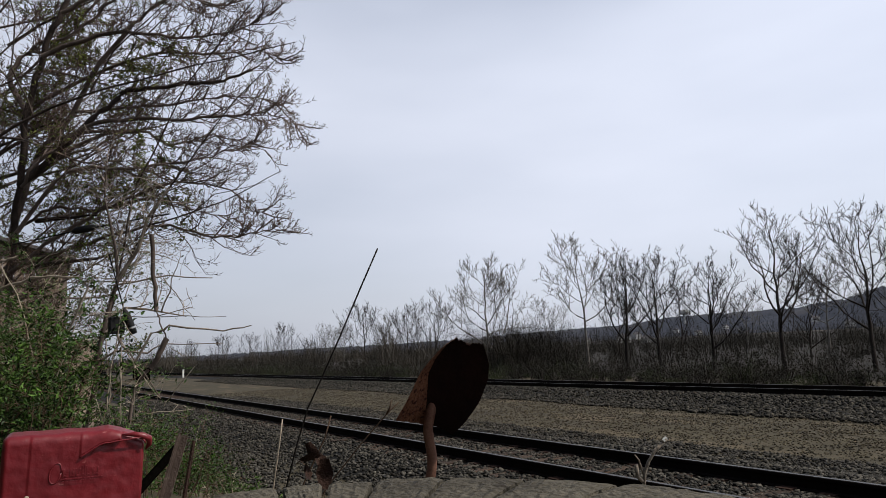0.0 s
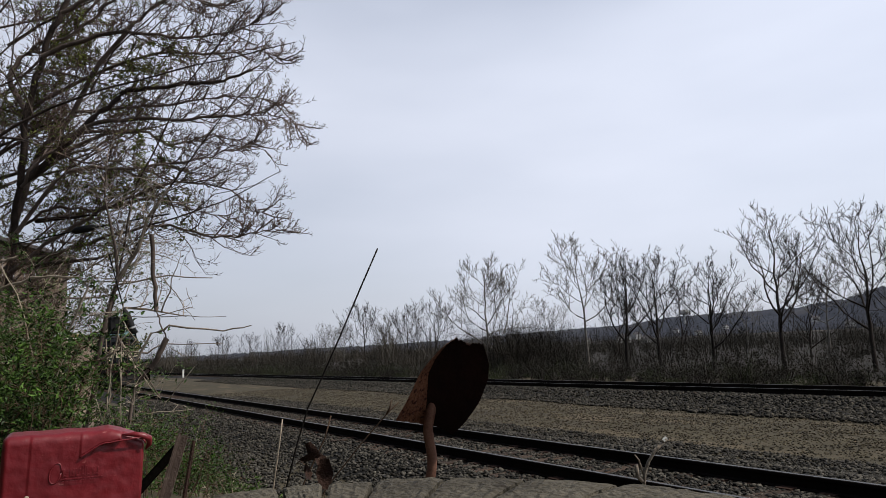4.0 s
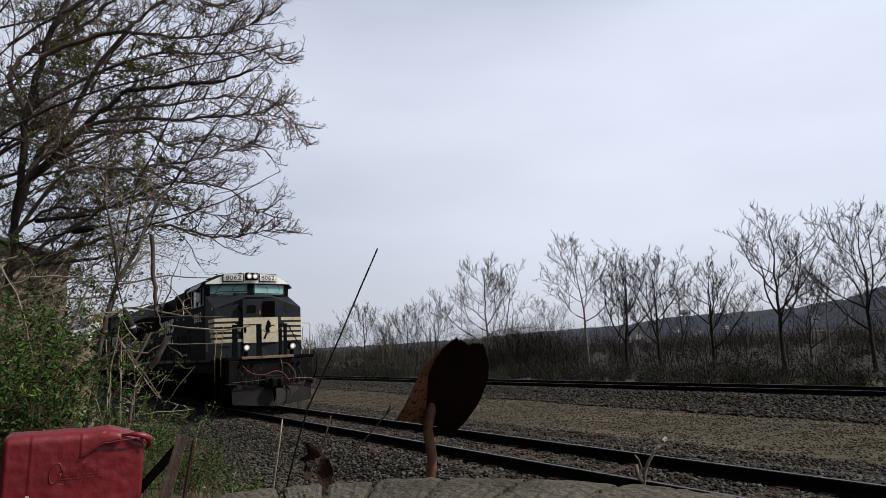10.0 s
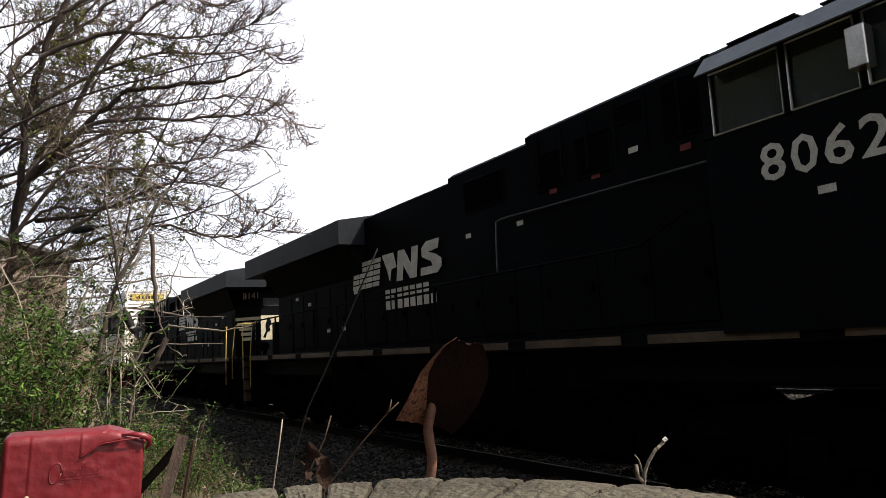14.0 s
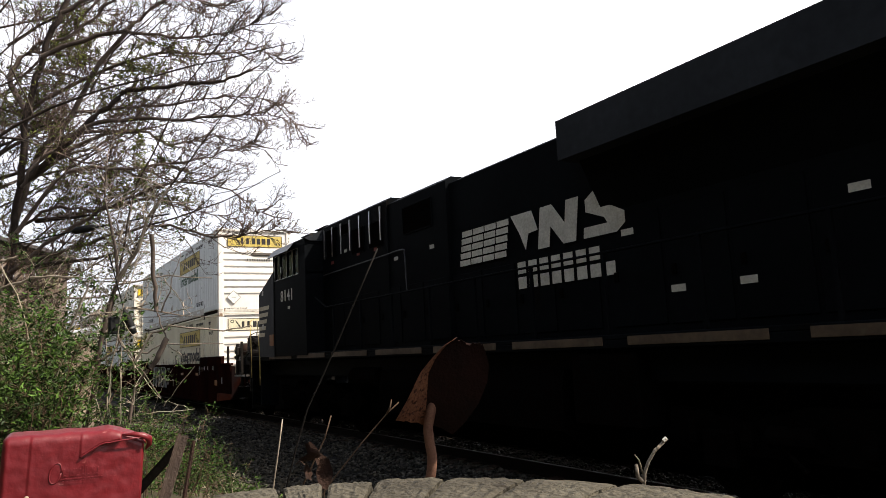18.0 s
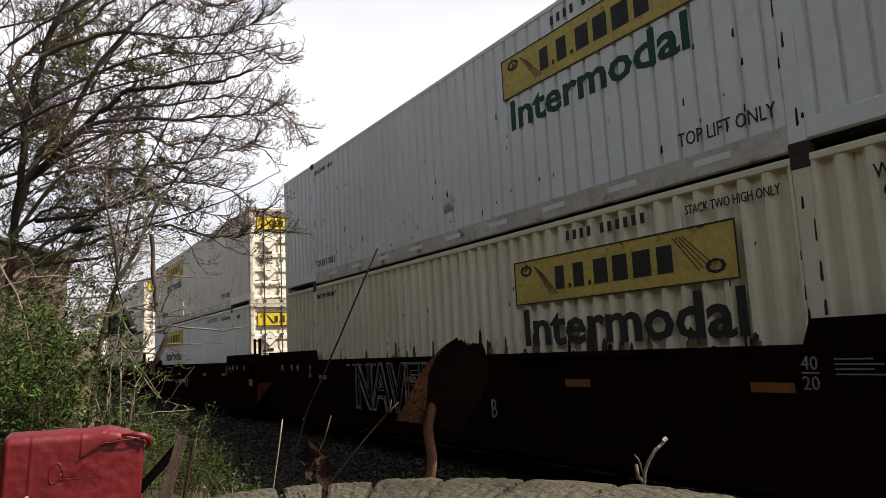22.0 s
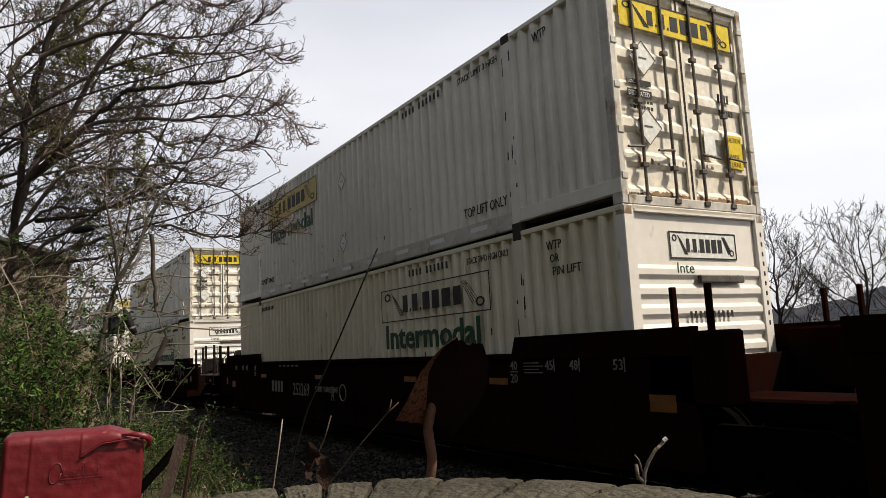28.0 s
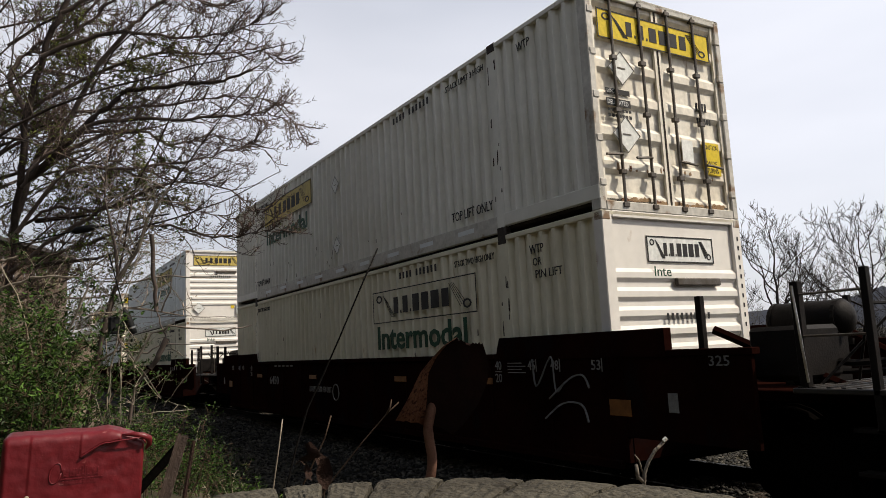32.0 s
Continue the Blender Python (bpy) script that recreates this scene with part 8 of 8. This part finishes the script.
# sheds at the edge of the yard
PLANK = mat("weathered_brown_plank", (0.24, 0.19, 0.15), (0.16, 0.125, 0.1), 2.0, 0.9, bump=0.4, stretch=(8, 8, 0.6), vary=0.25)
SHEET = mat("pale_sheet_metal", (0.45, 0.48, 0.52), (0.33, 0.35, 0.38), 2.0, 0.5, metal=0.3)
shed = thing("plank_shed", "weathered brown plank shed with a sloping roof", "shed")
shed.location = (-21.0, 0.0, 0.2)
for i in range(12):
    y = -1.6 + i * 0.24
    top = 5.0 - 0.28 * (y + 1.6)
    part("plank", Geo().box(-0.02 - 0.01 * (i % 2), 0.02 + 0.008 * (i % 3), y, y + 0.232, -0.4, top), PLANK, shed)
part("roof", Geo().convex([(-3.0, -1.9, 5.2), (0.25, -1.9, 5.2), (0.25, 1.45, 4.27), (-3.0, 1.45, 4.27), (-3.0, -1.9, 5.28), (0.25, -1.9, 5.28), (0.25, 1.45, 4.35), (-3.0, 1.45, 4.35)], [(0, 1, 2, 3), (4, 5, 6, 7), (0, 1, 5, 4), (2, 3, 7, 6), (1, 2, 6, 5), (0, 3, 7, 4)]), ROOF, shed)
part("back_wall", Geo().box(-3.0, -2.9, -1.6, 1.28, -0.4, 4.1).box(-2.9, -0.05, 1.2, 1.28, -0.4, 4.1), PLANK, shed)
lean = thing("lean_to", "low lean-to with a pale sheet-metal roof", "shelter")
lean.location = (-19.3, 1.15, -0.2)
part("roof", Geo().convex([(-1.8, -1.2, 2.55), (0.0, -1.2, 2.45), (0.0, 0.85, 2.78), (-1.8, 0.85, 2.88), (-1.8, -1.2, 2.6), (0.0, -1.2, 2.5), (0.0, 0.85, 2.83), (-1.8, 0.85, 2.93)], [(0, 1, 2, 3), (4, 5, 6, 7), (0, 1, 5, 4), (2, 3, 7, 6), (1, 2, 6, 5), (0, 3, 7, 4)]), SHEET, lean)
for x in (-1.7, -0.1):
    for y in (-1.1, 0.0):
        part("post", Geo().box(x - 0.06, x + 0.06, y - 0.06, y + 0.06, -0.5, 2.6), STEM_PALE, lean)
part("back_panel", Geo().box(-1.8, -1.74, -1.2, 0.85, -0.3, 2.55), PLANK, lean)
bin_ = thing("black_box", "small black equipment box on a thin pole", "equipment box")
bin_.location = (-8.216, 0.967, 2.111)
part("case", Geo().box(-0.07, 0.07, -0.075, 0.075, -0.09, 0.09, b=0.012), RUBBER, bin_)
part("pole", Geo().cyl((0, 0.05, -0.09), (0, 0.05, -1.7), 0.006, n=6), STEM_PALE, bin_, "thin pale pole")
lampb = thing("hanging_lamp", "black cylindrical lamp hanging below the branches", "lamp")
lampb.location = (-8.141, 1.083, 2.14)
part("shade", Geo().tube([(0, 0.046, -0.127), (0, 0.029, -0.08), (0, -0.029, 0.07), (0, -0.058, 0.15)], [0.032, 0.04, 0.04, 0.012], 12), RUBBER, lampb, smooth=True)
part("collar", Geo().tube([(0, 0.029, -0.07), (0, 0.023, -0.052)], [0.043, 0.043], 12), STEEL, lampb)
part("hanger", Geo().cyl((0, -0.058, 0.145), (0, -0.2, 0.7), 0.007), RUBBER, lampb)
cab2 = thing("relay_cabinet", "low dark relay cabinet far down the line", "cabinet")
cab2.location = (-96.0, 14.2, -0.4)
part("case", Geo().box(-0.8, 0.8, -0.9, 0.9, 0.1, 1.5, b=0.04), GRIME, cab2)
part("plinth", Geo().box(-0.9, 0.9, -1.0, 1.0, 0, 0.1), BED, cab2)

# ---- things close by ----
WOOD = mat("weathered_post_wood", (0.088, 0.078, 0.058), (0.045, 0.039, 0.029), 22.0, 0.9, bump=0.5, bump_scale=260, spot=(0.022, 0.018, 0.013), spot_scale=70, spot_at=0.63, spot_stretch=(1, 1, 0.3), grain=0.3)
RED = mat("faded_red_paint", (0.152, 0.01, 0.014), (0.098, 0.006, 0.009), 5.0, 0.42, spec=0.4, bump=0.12, bump_scale=40, spot=(0.3, 0.12, 0.11), spot_scale=26, spot_at=0.68, spot_stretch=(1, 1, 3))

BARK_CUT = mat("grey_twig_bark", (0.27, 0.235, 0.19), (0.14, 0.115, 0.09), 90, 0.85, bump=0.3, bump_scale=300)
post_c, post_r, post_top = Vector((-0.1525, 0.0565, 0)), 0.153, 1.6535
post = thing("wooden_post", "thick weathered wooden post with a radially cracked top", "post")
rngp = random.Random(3)
core = Geo()
core.lathe([(0.45, post_r * 0.98), (1.5, post_r * 0.97), (post_top - 0.055, post_r * 0.95), (post_top - 0.05, post_r * 0.85), (post_top - 0.05, 0.01)], (post_c.x, post_c.y, 0), 2, 36)
part("shaft", core, WOOD, post, "grey weathered shaft", True)
CRACKS = (0.0, 0.32, 0.61, 0.95, 1.28, 1.6, 1.92, 2.18, 2.41, 2.605, 2.74, 2.87, 3.05, 3.4, 3.8, 4.15, 4.5, 4.9, 5.25, 5.6, 5.95, 6.2832)
for a, b in zip(CRACKS[:-1], CRACKS[1:]):
    zt = post_top + rngp.uniform(-0.0002, 0.0003)
    g0, g1 = rngp.uniform(0.006, 0.014), rngp.uniform(0.006, 0.014)
    ro = post_r * rngp.uniform(0.992, 1.005)
    n, rr = 14, []
    skew = rngp.uniform(-0.05, 0.05)
    for k in range(n):
        q = a + g0 + (b - a - g0 - g1) * k / (n - 1)
        jag = rngp.uniform(-0.002, 0.0015)
        edge = -0.0007 if k in (0, n - 1) else 0.0
        prof = [(0.02, -0.03), (0.02, 0.0), (0.05, edge * 0.6), (0.08, edge + rngp.uniform(-0.0003, 0.0002)), (0.1, edge + rngp.uniform(-0.0003, 0.0002)), (0.115, edge + rngp.uniform(-0.0003, 0.0002)), (0.127, edge + rngp.uniform(-0.0003, 0.0002)), (0.138, edge + rngp.uniform(-0.0003, 0.0002)), (ro * 0.968 + jag, edge - 0.0006), (ro + jag, edge - 0.004), (ro * 0.995, -0.075), (0.02, -0.075)]
        rr.append([(post_c.x + math.cos(q + skew * (r - 0.13)) * r, post_c.y + math.sin(q + skew * (r - 0.13)) * r, zt + z) for r, z in prof])
    part("wood_segment", Geo().rings(rr), WOOD, post, smooth=False)

# the red box
case = thing("red_box", "dented red metal equipment box with raised lettering bars", "box")
case.matrix_basis = Matrix([[0.0716, -0.9974, 0.004, -1.858], [0.9959, 0.0717, 0.0557, 0.134], [-0.0558, 0.0, 0.9984, 1.553], [0, 0, 0, 1]])
X0, X1, BD, BT = -0.139, 0.15, 0.15, 0.933
TEAR = ((0.014, -0.05), (0.028, -0.041), (0.041, -0.032), (0.055, -0.023), (0.068, -0.019), (0.075, -0.0195), (0.09, -0.016), (0.112, -0.014), (0.13, -0.0105), (0.143, -0.011), (0.153, -0.026))
CREST = ((-0.139, 0.0), (-0.12, 0.004), (-0.04, 0.006), (0.03, 0.009), (0.075, 0.013), (0.1, 0.007), (0.13, -0.003), (0.15, -0.012))


def run_of(line, x):
    for (a0, e0), (a1, e1) in zip(line[:-1], line[1:]):
        if x <= a1:
            return e0 + (e1 - e0) * max(0.0, (x - a0) / (a1 - a0))
    return line[-1][1]


def panel_y(x, z):
    """How far the front sheet stands back, with its dents and the lifted torn lid edge."""
    y = 0.0016 * noise.noise(Vector((x * 11, z * 11, 1))) + 0.0012 * noise.noise(Vector((x * 45, z * 45, 4)))
    y += 0.0022 * (1 - smooth_step(-0.086, -0.082, x))
    if x > TEAR[0][0] and z > run_of(TEAR, x):
        lift = smooth_step(0.012, 0.12, x)
        near = max(0.0, 1 - (z - run_of(TEAR, x)) / 0.02)
        y -= (0.004 + 0.007 * lift) * (0.45 + 0.55 * near)
    return y


cols = [X0 + (X1 - X0) * i / 119 for i in range(120)]
rings = []
for x in cols:
    side = 0.012 * (max(0.0, (X0 + 0.012 - x) / 0.012) ** 2 + max(0.0, (x - X1 + 0.005) / 0.005) ** 2)
    zt = run_of(CREST, x) - 0.003 + 0.0015 * noise.noise(Vector((x * 40, 0, 8))) - side * 0.5
    R0 = 0.02
    zs = [-BT, -0.4, -0.2] + [-0.15 + (zt - R0 + 0.15) * i / 50 for i in range(51)]
    ring = [(x, panel_y(x, z) + side, z) for z in zs]
    y0 = panel_y(x, zt - R0)
    for i in range(1, 7):
        a = i * math.pi / 12
        ring.append((x, y0 + side + R0 * (1 - math.cos(a)), zt - R0 + R0 * math.sin(a)))
    for f in (0.3, 0.6, 0.9):
        ring.append((x, R0 + (BD - R0) * f, zt + 0.002 * noise.noise(Vector((x * 25, f * 4, 2)))))
    ring += [(x, BD - side, zt - 0.012), (x, BD - side, -BT)]
    rings.append(ring)
part("body", Geo().rings(rings), RED, case, "dented faded red sheet metal", True)
lip = [Vector((x, panel_y(x, z + 0.001) - 0.001, z - 0.0005)) for x, z in [(a, run_of(TEAR, a)) for a in [0.0145 + 0.0035 * i for i in range(40)]]]
part("torn_flap", Geo().tube(lip, [0.0012 + 0.0012 * abs(math.sin(i * 1.3)) for i in range(len(lip))], 6), RED, case, "torn curled edge of the lid", True)
part("dented_corner", Geo().tube([(0.1, 0.0, -0.004), (0.125, -0.007, -0.003), (0.145, -0.008, -0.008), (0.158, -0.004, -0.014), (0.16, 0.002, -0.028), (0.153, 0.004, -0.04)], [0.002, 0.006, 0.0085, 0.008, 0.006, 0.002], 8), RED, case, "crumpled corner", True)
tilt = face_m(0, -0.0004, 0, "-y") @ Matrix.Translation((-0.018, -0.094, 0)) @ Matrix.Rotation(radians(2.2), 4, "Z")
part("raised_oval", Geo().tube([tilt @ Vector((-0.013 + 0.0115 * math.cos(k * 0.3927) + 0.004 * math.sin(k * 0.3927), 0.012 + 0.022 * math.sin(k * 0.3927), 0)) for k in range(17)], 0.0016, 6), RED, case, "raised oval of the worn mark", True)
x = 0.002
for wd, hh in ((0.0125, 0.016), (0.0115, 0.016), (0.0115, 0.016), (0.008, 0.022), (0.0115, 0.016), (0.0165, 0.016)):
    for u0, u1, z0, z1 in ((0, 0.0026, 0, hh), (wd * 0.55, wd * 0.55 + 0.0026, 0, hh), (0.0026, wd * 0.55, 0, 0.0026)):
        part("raised_bar", rect(Geo(), x + u0, x + u1, 0.003 + z0, 0.003 + z1, tilt, 0.0013), RED, case)
    x += wd + 0.0012
part("raised_rule", rect(Geo(), -0.004, x + 0.002, -0.0035, -0.0012, tilt, 0.0014), RED, case)
for k in range(10):
    part("raised_bar", rect(Geo(), 0.0 + k * 0.0072, 0.0048 + k * 0.0072, -0.0135, -0.0065, tilt, 0.001), RED, case)
for u, z in ((-0.083, -0.131), (0.135, -0.2)):
    part("rivet", Geo().lathe([(0, 0.005), (-0.002, 0.004), (-0.003, 0.001)], (u, -0.0005, z), 1, 8), STEM_PALE, case)

# rusty iron beside the box
IRON = mat("weathered_brown_iron", (0.062, 0.043, 0.034), (0.036, 0.025, 0.02), 30, 0.75, bump=0.3, bump_scale=150, spot=(0.1, 0.075, 0.06), spot_scale=60, spot_at=0.6)
iron = thing("angle_iron", "rusty brown angle iron leaning beside the red box", "scrap iron")
pa, pb = Vector((-1.950, 0.382, 1.519)), Vector((-1.909, 0.331, 1.379))
def bar(p, q, w, t, side):
    d = (q - p).normalized()
    s = (side - d * side.dot(d)).normalized()
    n = d.cross(s)
    g = Geo()
    for a0, a1, b0, b1 in ((0, w, 0, t), (0, t, 0, w)):
        g.convex([e + s * a + n * b for e in (p, q) for a in (a0, a1) for b in (b0, b1)], [(0, 1, 3, 2), (4, 6, 7, 5), (0, 4, 5, 1), (2, 3, 7, 6), (0, 2, 6, 4), (1, 5, 7, 3)])
    return g
def to_ground(p, q):
    d = (q - p).normalized()
    while q.z > ground_z(q.x, q.y) - 0.05:
        q = q + d * 0.03
    return q
part("leg", bar(pa, to_ground(pa, pb), 0.021, 0.004, Vector((0.5148, 0.8558, -0.0499))), IRON, iron)
iron2 = thing("iron_strap", "rusted strap behind the angle iron, near-black for its shade", "scrap iron")
pa, pb = Vector((-2.145, 0.418, 1.493)), Vector((-2.149, 0.337, 1.408))
# the underframe black here paints the shade that the strap stands in
part("strap", bar(pa, to_ground(pa, pb), 0.024, 0.005, Vector((-0.845, 0.516, -0.3))), GRIME, iron2)
iron3 = thing("iron_rod", "thin rusted rod beside the angle iron", "scrap iron")
pa, pb = Vector((-2.072, 0.441, 1.490)), Vector((-2.054, 0.412, 1.346))
part("rod", Geo().tube([pa, to_ground(pa, pb)], 0.006, 6), DARKRUST, iron3)

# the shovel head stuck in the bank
# darker copy of the rust: shade on the blade is put into its colour
SCALE = mat("shaded_rust", (0.014, 0.0045, 0.0032), (0.007, 0.0028, 0.0022), 20, 0.95, bump=0.3, bump_scale=90)
shovel = thing("shovel", "rusty worn shovel blade standing upright on its bent shaft", "shovel")
o_, r_, u_, f_ = Vector((-1.744, 1.045, 1.606)), Vector((0.5148, 0.8558, -0.0499)), Vector((0.1428, -0.0282, 0.9894)), Vector((0.8453, -0.5165, -0.1367))
rngs = random.Random(9)
EDGE_L = ((0.0, -0.13, -0.087), (0.22, -0.0995, -0.032), (0.55, -0.063, 0.047), (0.75, -0.032, 0.087), (0.9, 0.0, 0.122), (1.0, 0.032, 0.142))
CREASE = ((0.0, -0.052, -0.114), (0.22, -0.047, -0.045), (0.55, -0.041, 0.04), (0.75, -0.02, 0.084), (0.9, 0.01, 0.121), (1.0, 0.036, 0.141))
EDGE_R = ((0.0, 0.024, -0.137), (0.18, 0.058, -0.098), (0.4, 0.095, -0.04), (0.65, 0.1185, 0.024), (0.82, 0.1216, 0.071), (1.0, 0.103, 0.131))


def along(curve, v):
    for (a0, x0, z0), (a1, x1, z1) in zip(curve[:-1], curve[1:]):
        if v <= a1:
            q = (v - a0) / (a1 - a0)
            return x0 + (x1 - x0) * q, z0 + (z1 - z0) * q
    return curve[-1][1:]


nv = 26
rim = lambda s: s[0] + [s[j][-1] for j in range(1, len(s))] + s[-1][::-1][1:] + [s[j][0] for j in range(len(s) - 2, 0, -1)]
# wing keeps plain rust as sunlit; the painted shade begins at the crease
for name, lo_e, hi_e, n, m, lab in (("side_wing", EDGE_L, CREASE, 9, RUST, "orange rusted wing of the blade"), ("blade", CREASE, EDGE_R, 17, SCALE, "rusty blade, darkened for shade, with a torn top edge")):
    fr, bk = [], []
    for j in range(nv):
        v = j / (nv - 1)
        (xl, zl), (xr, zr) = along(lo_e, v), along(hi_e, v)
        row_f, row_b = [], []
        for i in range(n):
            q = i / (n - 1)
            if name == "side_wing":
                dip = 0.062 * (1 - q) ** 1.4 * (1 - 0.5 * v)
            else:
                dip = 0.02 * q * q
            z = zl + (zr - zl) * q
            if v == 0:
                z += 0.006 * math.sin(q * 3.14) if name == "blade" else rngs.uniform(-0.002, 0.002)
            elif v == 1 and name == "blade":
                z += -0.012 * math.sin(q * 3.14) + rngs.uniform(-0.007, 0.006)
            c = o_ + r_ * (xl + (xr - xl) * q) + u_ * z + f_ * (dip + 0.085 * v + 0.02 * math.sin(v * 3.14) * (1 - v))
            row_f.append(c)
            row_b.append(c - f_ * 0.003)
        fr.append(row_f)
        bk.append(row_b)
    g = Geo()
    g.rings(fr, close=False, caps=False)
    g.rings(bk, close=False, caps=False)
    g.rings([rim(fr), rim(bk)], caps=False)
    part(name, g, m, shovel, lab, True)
sp = [o_ + r_ * a + u_ * b + f_ * c for a, b, c in ((-0.027, -0.012, 0.005), (-0.03, -0.04, 0.018), (-0.0365, -0.08, 0.028), (-0.0425, -0.115, 0.03), (-0.039, -0.15, 0.03), (-0.0316, -0.195, 0.03), (-0.034, -0.24, 0.03), (-0.045, -0.3, 0.03), (-0.06, -0.5, 0.02))]
sp.append(Vector((sp[-1].x, sp[-1].y, ground_z(sp[-1].x, sp[-1].y) - 0.1)))
part("shaft", Geo().tube(bend(sp, 3), [0.003 + 0.0022 * min(i, 5) for i in range(3 * (len(sp) - 1) + 1)], 12), SHAFT, shovel, "bent rusty shaft", True)


def stalk(name, label, pts, r0, r1, material, extra=()):
    t = thing(name, label, "stem", "dry stems by the post")
    p = [Vector(q) for q in pts]
    d = (p[-1] - p[-2]).normalized()
    q = p[-1]
    while q.z > ground_z(q.x, q.y) - 0.05 and len(p) < 60:
        d = (d + Vector((0, 0, -0.12))).normalized()
        q = q + d * 0.06
        p.append(q)
    n = len(p)
    part("stalk", Geo().tube(p, [r1 + (r0 - r1) * k / (n - 1) for k in range(n)], 6), material, t, smooth=True)
    for e, w0, w1 in extra:
        part("side_shoot", Geo().tube(e, [w0 + (w1 - w0) * k / (len(e) - 1) for k in range(len(e))], 6), material, t, smooth=True)
    return t


stalk("dry_stem", "long thin dark dry stem leaning over the bank", [(-2.052, 1.008, 2.033), (-2.096, 0.967, 1.917), (-2.157, 0.91, 1.752), (-2.203, 0.867, 1.632), (-2.241, 0.831, 1.537), (-2.277, 0.803, 1.417), (-2.306, 0.783, 1.311)], 0.004, 0.0026, BARK_DARK)
stalk("dry_stem", "thin pale dry stem", [(-2.288, 0.762, 1.505), (-2.306, 0.755, 1.42), (-2.331, 0.744, 1.302)], 0.0036, 0.0022, STEM_PALE)
stalk("dry_stem", "thin brown dry stem", [(-2.206, 0.895, 1.508), (-2.226, 0.88, 1.439), (-2.278, 0.83, 1.308)], 0.0036, 0.0024, STEM_BROWN)
stalk("dry_stem", "rust-brown forked dry stem against the shovel", [(-2.042, 1.057, 1.544), (-2.065, 1.028, 1.513), (-2.121, 0.96, 1.422), (-2.185, 0.885, 1.312)], 0.0032, 0.002, STEM_BROWN, [([(-2.067, 1.025, 1.509), (-2.059, 1.033, 1.528), (-2.053, 1.037, 1.553)], 0.004, 0.002)])
stalk("cut_twig", "short grey-brown twig with a white cut tip", [(-0.544, 0.591, 1.597), (-0.55, 0.583, 1.588), (-0.555, 0.578, 1.577), (-0.559, 0.575, 1.566), (-0.562, 0.575, 1.548)], 0.0029, 0.0017, BARK_CUT, [([(-0.561, 0.574, 1.557), (-0.563, 0.569, 1.562), (-0.562, 0.567, 1.575)], 0.0024, 0.0019), ([(-0.56, 0.574, 1.564), (-0.56, 0.569, 1.58), (-0.561, 0.565, 1.585)], 0.001, 0.0006), ([(-0.545, 0.59, 1.596), (-0.542, 0.593, 1.6)], 0.0019, 0.0018)])
part("cut_tip", Geo().tube([(-0.544, 0.591, 1.598), (-0.542, 0.594, 1.601)], [0.0022, 0.0021], 6), SIGN_WHITE, bpy.data.objects["cut_twig"], "white cut end")
for q, s, k in (((-2.155, 0.81, 1.41), 0.03, 1), ((-2.166, 0.799, 1.385), 0.04, 2), ((-2.199, 0.843, 1.381), 0.035, 3), ((-2.176, 0.793, 1.351), 0.04, 4), ((-2.145, 0.845, 1.343), 0.045, 5)):
    rngl = random.Random(k)
    lf = thing("dead_leaf", "curled brown dead leaf caught in the stems", "leaf", "dead leaves in the stems")
    lf.matrix_basis = pose(*q, rngl.uniform(0, 360), rngl.uniform(0, 360), rngl.uniform(0, 360))
    g = Geo()
    g.rings([[(x * s, y * s * (1 - 0.5 * abs(x)), (0.35 * y * y + 0.25 * x * x + 0.05 * math.sin(4 * x)) * s) for y in (-0.6, -0.2, 0.2, 0.6)] for x in (-1, -0.5, 0, 0.5, 1)], close=False, caps=False)
    part("blade", g, DARKRUST, lf, smooth=True)
    part("stalk", Geo().cyl((-1.0 * s, 0, 0.25 * s), (-1.6 * s, 0, 0.1 * s), 0.0015, n=5), STEM_BROWN, lf)


# ---- movement ----
def motions():
    times = [float(i) for i in range(33)]
    for ob, off, about in MOVING:
        walk(ob, [(t, pose(place(t) + off, TRACK_Y, 0, 0, 0, 180 if about else 0)) for t in times])
    for ob, off in CARS:
        walk(ob, [(t, pose(place(t) + off, TRACK_Y, 0)) for t in times])
    for ob, off, z in LOADS:
        walk(ob, [(t, pose(place(t) + off, TRACK_Y, z)) for t in times])
    for ob, c, r, sign in ROLLING:
        walk(ob, [(i * 0.1, pose(c[0], c[1], c[2], 0, sign * math.degrees(place(i * 0.1) / r), 0)) for i in range(321)])


motions()
